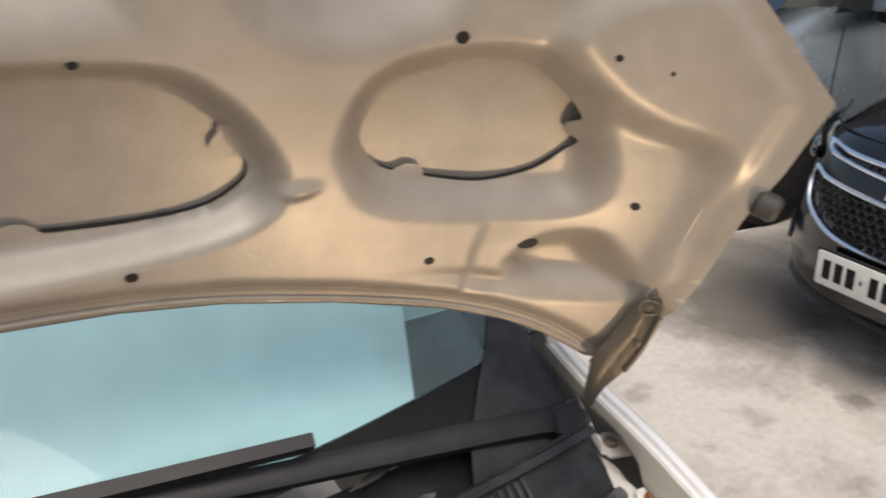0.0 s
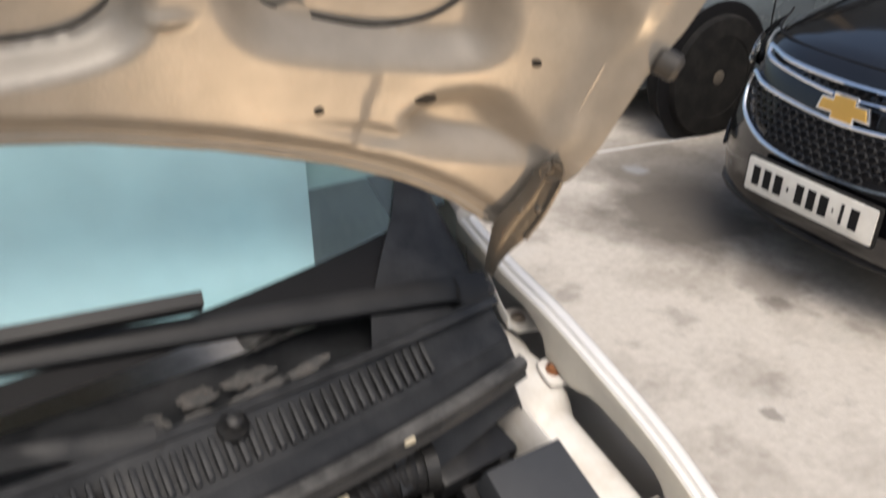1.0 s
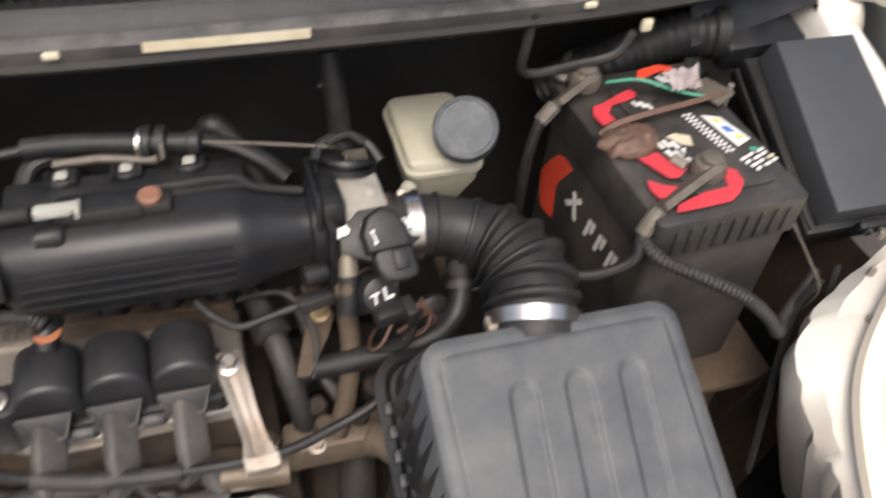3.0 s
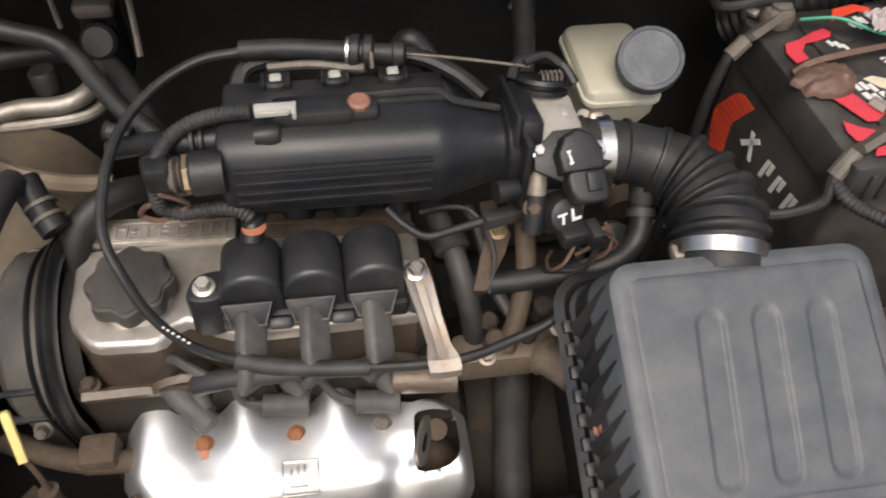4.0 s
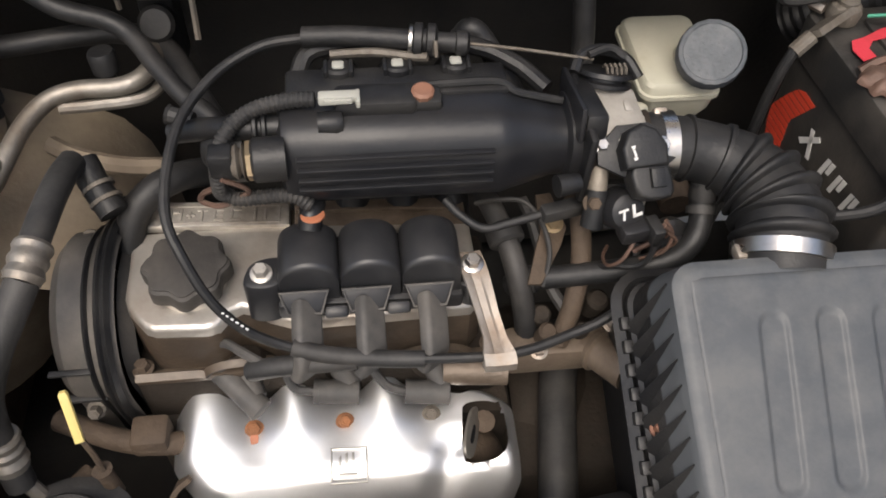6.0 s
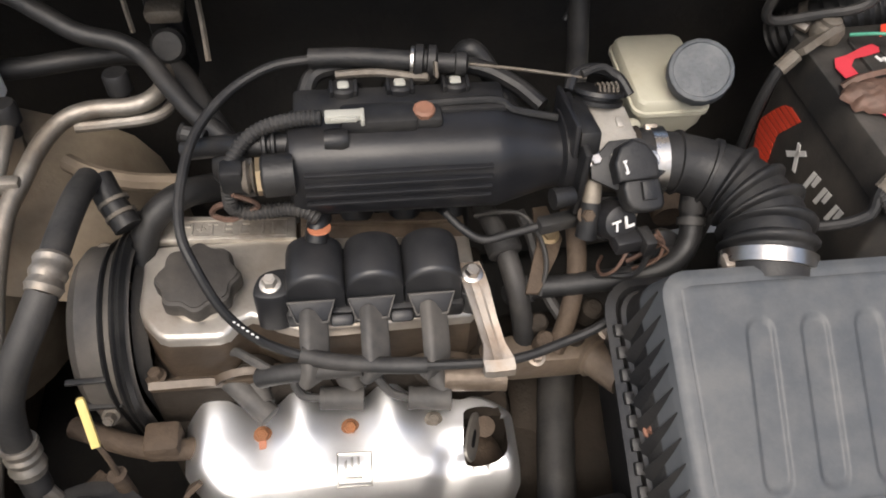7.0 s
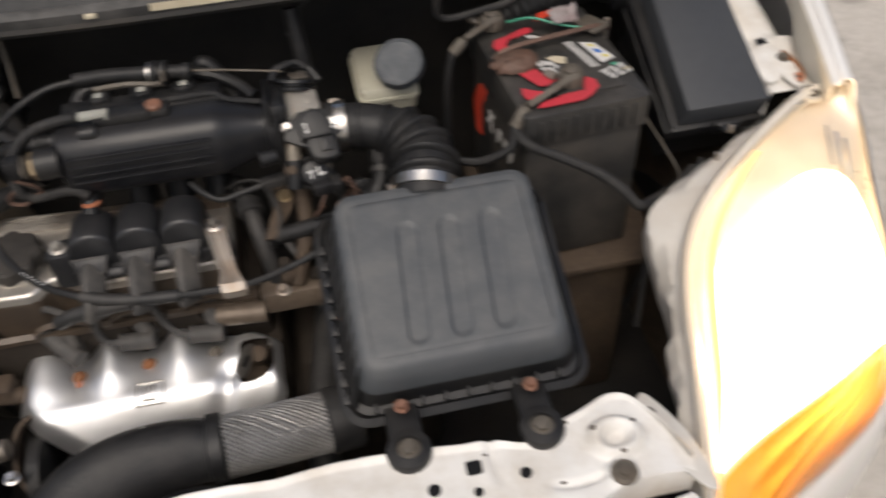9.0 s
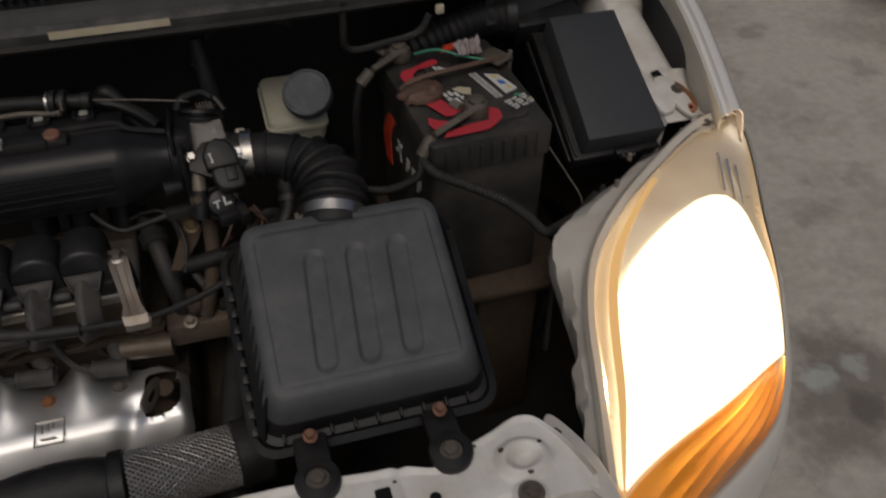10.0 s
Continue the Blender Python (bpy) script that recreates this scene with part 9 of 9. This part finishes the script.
if (bc(1, 0, 0) - bc(0, 0, 0)).y > 0:
    S = -S
black = thing("black_car", (3.4, 1.0, 0.0), "parked glossy black saloon facing the white car", "car")
spec = [(0.15, 0.10, 0.08), (0.19, 0.03, 0.03), (0.24, 0.0, 0.01), (0.32, -0.01, 0.0), (0.40, -0.005, 0.0), (0.50, 0.02, 0.0), (0.60, 0.05, 0.005), (0.68, 0.08, 0.015), (0.715, 0.11, 0.03), (0.745, 0.18, 0.06), (0.79, 0.34, 0.09), (0.84, 0.58, 0.11), (0.885, 0.85, 0.13), (0.92, 1.10, 0.15), (0.94, 1.25, 0.18)]
part("body", shell(bc(0, 0, 0), F, 1.78, 2.9, spec, 3.3, 96), M["black_paint"], black, "", 50)


def front_d(s, z):
    """How far the black car's face lies behind the nose."""
    back = 0.0
    for (z0, b0, _), (z1, b1, _) in zip(spec, spec[1:]):
        if z0 <= z <= z1:
            back = b0 + (b1 - b0) * (z - z0) / (z1 - z0)
    k = min(0.999, abs(s) / 0.89)
    return back + (2.9 - back) * (1 - (1 - k ** 3.3) ** (1 / 3.3))


def on_face(s, z, out=0.0):
    return bc(s, front_d(s, z) - out, z)


def face_strip(name, pts, w, material, parent, out=0.012, label=""):
    line = smooth_line([on_face(s, z, out) for s, z in pts], 6)
    return part(name, sweep(bmesh.new(), line, lambda i, k: circle(w, 8)), material, parent, label)


lower = [(-0.42, 0.600), (-0.30, 0.580), (0.0, 0.560), (0.30, 0.580), (0.42, 0.600), (0.425, 0.54), (0.37, 0.475), (0.22, 0.425), (0.0, 0.412), (-0.22, 0.425), (-0.37, 0.475), (-0.425, 0.54)]
upper = [(-0.40, 0.690), (-0.25, 0.675), (0.0, 0.665), (0.25, 0.675), (0.40, 0.690), (0.33, 0.655), (0.0, 0.628), (-0.33, 0.655)]
grille = part("grille", lathe([(0.01, 0), (0.01, 0.002)], on_face(0, 0.5, -0.05), F, 6), M["ink"], black)
for outline in (lower, upper):
    rows = []
    zc = sum(p[1] for p in outline) / len(outline)
    for k in (0.0, 0.5, 1.0):
        rows.append([on_face(s * (1 - 0.98 * k), zc + (z - zc) * (1 - 0.98 * k), 0.004) for s, z in outline])
    part("grille_back", grid(rows, close=True), M["ink"], grille)
    face_strip("chrome_frame", outline + outline[:1], 0.008, M["chrome"], grille, 0.010, "chrome grille surround")
# honeycomb of the lower and upper grille
cells = bmesh.new()
px, pz = 0.034, 0.022
for j in range(-1, 14):
    for i in range(-14, 15):
        s, z = (i + 0.5 * (j % 2)) * px, 0.41 + j * pz
        ok = float(inside(lower, np.array([s]), np.array([z]))[0]) < -0.012 or float(inside(upper, np.array([s]), np.array([z]))[0]) < -0.008
        if ok:
            ring_o, ring_i = [], []
            for a in range(6):
                t = radians(60 * a)
                ring_o.append(cells.verts.new(on_face(s + 0.0185 * math.cos(t), z + 0.0135 * math.sin(t), 0.006)))
                ring_i.append(cells.verts.new(on_face(s + 0.0130 * math.cos(t), z + 0.0090 * math.sin(t), 0.009)))
            for a in range(6):
                cells.faces.new((ring_o[a], ring_o[(a + 1) % 6], ring_i[(a + 1) % 6], ring_i[a]))
tagged(part("honeycomb", cells, M["plastic"], grille, "black honeycomb grille mesh"), kind="stuff")
emblem_m = plane_at(on_face(0.0, 0.605, 0.022), on_face(0.05, 0.605) - on_face(-0.05, 0.605), (0, 0, 1))
emb = part("emblem", prism([(-0.092, -0.022), (-0.040, -0.022), (-0.040, -0.042), (0.040, -0.042), (0.040, -0.022), (0.092, -0.022), (0.080, 0.022), (0.040, 0.022), (0.040, 0.042), (-0.040, 0.042), (-0.040, 0.022), (-0.080, 0.022)], 0.008, emblem_m, 0.002), M["chrome"], black, "chrome-edged gold emblem")
part("emblem_face", prism([(-0.082, -0.016), (-0.034, -0.016), (-0.034, -0.034), (0.034, -0.034), (0.034, -0.016), (0.082, -0.016), (0.073, 0.016), (0.034, 0.016), (0.034, 0.034), (-0.034, 0.034), (-0.034, 0.016), (-0.073, 0.016)], 0.004, emblem_m @ Matrix.Translation((0, 0, 0.008)), 0.001), M["gold"], emb)
plate_m = plane_at(on_face(0.0, 0.337, 0.030), on_face(0.05, 0.337) - on_face(-0.05, 0.337), (0, 0, 1))
plate = part("number_plate", prism(round_rect(0.47, 0.11, 0.008), 0.004, plate_m, 0.001), M["plate_white"], black, "white number plate with dark bars")
part("plate_holder", prism(round_rect(0.484, 0.124, 0.008), 0.010, plate_m @ Matrix.Translation((0, 0, -0.0105))), M["plastic"], plate)
for x, w in ((-0.196, 0.036), (-0.152, 0.036), (-0.108, 0.038), (-0.070, 0.014), (-0.026, 0.036), (0.018, 0.036), (0.062, 0.038), (0.096, 0.012), (0.126, 0.018), (0.168, 0.036)):
    hgt = 0.062 if w > 0.016 else 0.014
    part("plate_bar", prism([(x - w / 2 + 0.004, -hgt / 2), (x + w / 2 - 0.004, -hgt / 2), (x + w / 2 - 0.004, hgt / 2), (x - w / 2 + 0.004, hgt / 2)], 0.0014, plate_m @ Matrix.Translation((0, 0, 0.004))), M["ink"], plate)
for sgn in (-1, 1):
    rows = []
    for s, z0, z1 in ((0.47, 0.612, 0.655), (0.52, 0.602, 0.672), (0.58, 0.602, 0.688), (0.64, 0.612, 0.700), (0.69, 0.635, 0.705)):
        rows.append([on_face(sgn * s, z0 + (z1 - z0) * k, 0.010 + 0.012 * math.sin(math.pi * k)) for k in (0, 0.2, 0.4, 0.6, 0.8, 1)])
    hl = part("headlamp", grid(rows), M["dark_glass"], black, "dark glossy headlamp glass", 60)
    face_strip("lamp_trim", [(sgn * 0.48, 0.614), (sgn * 0.53, 0.606), (sgn * 0.58, 0.606), (sgn * 0.63, 0.616)], 0.004, M["chrome"], hl, 0.020)
    face_strip("lamp_bowl", [(sgn * 0.52, 0.63), (sgn * 0.56, 0.648), (sgn * 0.61, 0.66)], 0.009, M["steel"], hl, 0.016)
    face_strip("fog_trim", [(sgn * 0.55, 0.30), (sgn * 0.60, 0.36), (sgn * 0.66, 0.37), (sgn * 0.62, 0.28), (sgn * 0.55, 0.30)], 0.010, M["gloss_plastic"], black, 0.006)
face_strip("lip", [(-0.75, 0.20), (-0.5, 0.19), (0.0, 0.185), (0.5, 0.19), (0.75, 0.20)], 0.014, M["gloss_plastic"], black, 0.006)
face_strip("bonnet_edge", [(-0.66, 0.735), (-0.4, 0.722), (0.0, 0.715), (0.4, 0.722), (0.66, 0.735)], 0.004, M["ink"], black, -0.002)
for sgn in (-1, 1):
    wheel(black, bc(sgn * 0.795, 0.95, 0.30), S * sgn, 0.305)
cab = [[bc(s, d, z) for s in (-w, -w * 0.5, 0, w * 0.5, w)] for d, z, w in ((1.18, 0.93, 0.70), (1.55, 1.22, 0.62), (1.85, 1.42, 0.56))]
part("windscreen", grid(cab), M["dark_glass"], black)
part("roof", grid([[bc(s, d, z) for s in (-w, -w * 0.5, 0, w * 0.5, w)] for d, z, w in ((1.85, 1.42, 0.56), (2.2, 1.45, 0.56), (2.9, 1.42, 0.55))]), M["black_paint"], black)
for sgn in (-1, 1):
    part("side_glass", grid([[bc(sgn * 0.72, 1.3, 0.90), bc(sgn * 0.72, 2.9, 0.90)], [bc(sgn * 0.56, 1.85, 1.41), bc(sgn * 0.55, 2.9, 1.41)]]), M["dark_glass"], black)

# grey hatchback beside it
G = Vector((2.62, 3.02, 0))
GF = Vector((-1, 0.06, 0)).normalized()
GS = Vector((-GF.y, GF.x, 0))
if GS.y > 0:
    GS = -GS


def gc(s, d, z):
    """Place on the grey car: s towards the viewer's side, d behind its nose."""
    return G + GS * s - GF * d + Vector((0, 0, z))


grey = thing("grey_car", (3.6, 3.0, 0.0), "parked blue-grey hatchback beyond the black car", "car")
spec_g = [(0.17, 0.10, 0.06), (0.22, 0.02, 0.02), (0.35, 0.0, 0.0), (0.50, 0.03, 0.0), (0.62, 0.08, 0.0), (0.72, 0.14, 0.02), (0.78, 0.22, 0.05), (0.86, 0.42, 0.07), (0.93, 0.66, 0.09), (0.97, 0.85, 0.12)]
part("body", shell(gc(0, 0, 0), GF, 1.62, 3.4, spec_g, 2.8, 72), M["grey_paint"], grey, "", 50)
for sgn in (1, -1):
    wheel(grey, gc(sgn * 0.745, 0.78, 0.285), GS * sgn, 0.29)
    # black disc put in for the shade of the wheel opening
    part("wheel_arch", lathe([(0.325, -0.02), (0.345, 0.014), (0.31, 0.02)], gc(sgn * 0.79, 0.78, 0.285), GS * sgn, 36), M["ink"], grey)
    mir = part("door_mirror", box(gc(sgn * 0.90, 1.36, 0.97), (0.10, 0.19, 0.13), 0.04, None, None, 3), M["ink"], grey, "black door mirror")
    part("mirror_cap", box(gc(sgn * 0.90, 1.32, 1.00), (0.05, 0.18, 0.09), 0.02), M["grey_paint"], mir)
    part("side_glass", grid([[gc(sgn * 0.73, 1.15, 0.95), gc(sgn * 0.74, 3.2, 0.98)], [gc(sgn * 0.58, 1.75, 1.44), gc(sgn * 0.58, 3.2, 1.44)]]), M["dark_glass"], grey)
    rows = []
    for k in range(7):
        d = 0.16 + 0.38 * k / 6
        rows.append([gc(sgn * (0.48 + 0.28 * k / 6), d - 0.06 + 0.14 * (k / 6), z) for z in (0.60, 0.66, 0.72)])
    part("headlamp", grid(rows), M["chrome"], grey)
    part("door_gap", tube([gc(sgn * 0.813, 1.12, 0.30), gc(sgn * 0.813, 1.10, 0.60), gc(sgn * 0.80, 1.14, 0.90)], 0.004, 6), M["ink"], grey)
part("windscreen", grid([[gc(s, d, z) for s in (-w, 0, w)] for d, z, w in ((0.82, 0.96, 0.66), (1.3, 1.25, 0.62), (1.72, 1.45, 0.56))]), M["dark_glass"], grey)
part("roof", grid([[gc(s, d, z) for s in (-w, 0, w)] for d, z, w in ((1.72, 1.45, 0.57), (2.4, 1.50, 0.58), (3.3, 1.44, 0.56))]), M["grey_paint"], grey)

# dark workshop front behind the parked cars
shop = thing("wall_east", (7.2, 2.0, 0.0), "dark workshop front behind the parked cars", "wall", kind="structure")
part("wall", box((7.3, 2.0, 2.2), (0.25, 22.0, 4.4), 0.02), M["wall_dark"], shop)
for i in range(7):
    part("post", box((7.15, -7.0 + 3.0 * i, 2.2), (0.14, 0.22, 4.4), 0.02), M["dusty_body"], shop)
    part("rail", box((7.14, -5.5 + 3.0 * i, 1.55), (0.06, 2.78, 0.10), 0.01), M["lead"], shop)

# pale joint in the yard's surface
line = thing("ground_joint", (2.9, 2.2, 0.0), "pale mortar joint across the concrete yard", "ground joint", kind="structure")
part("strip", box((2.75, 2.235, 0.001), (1.1, 0.018, 0.006), 0.002, Matrix.Rotation(radians(-9), 4, "Z")), M["print_white"], line)
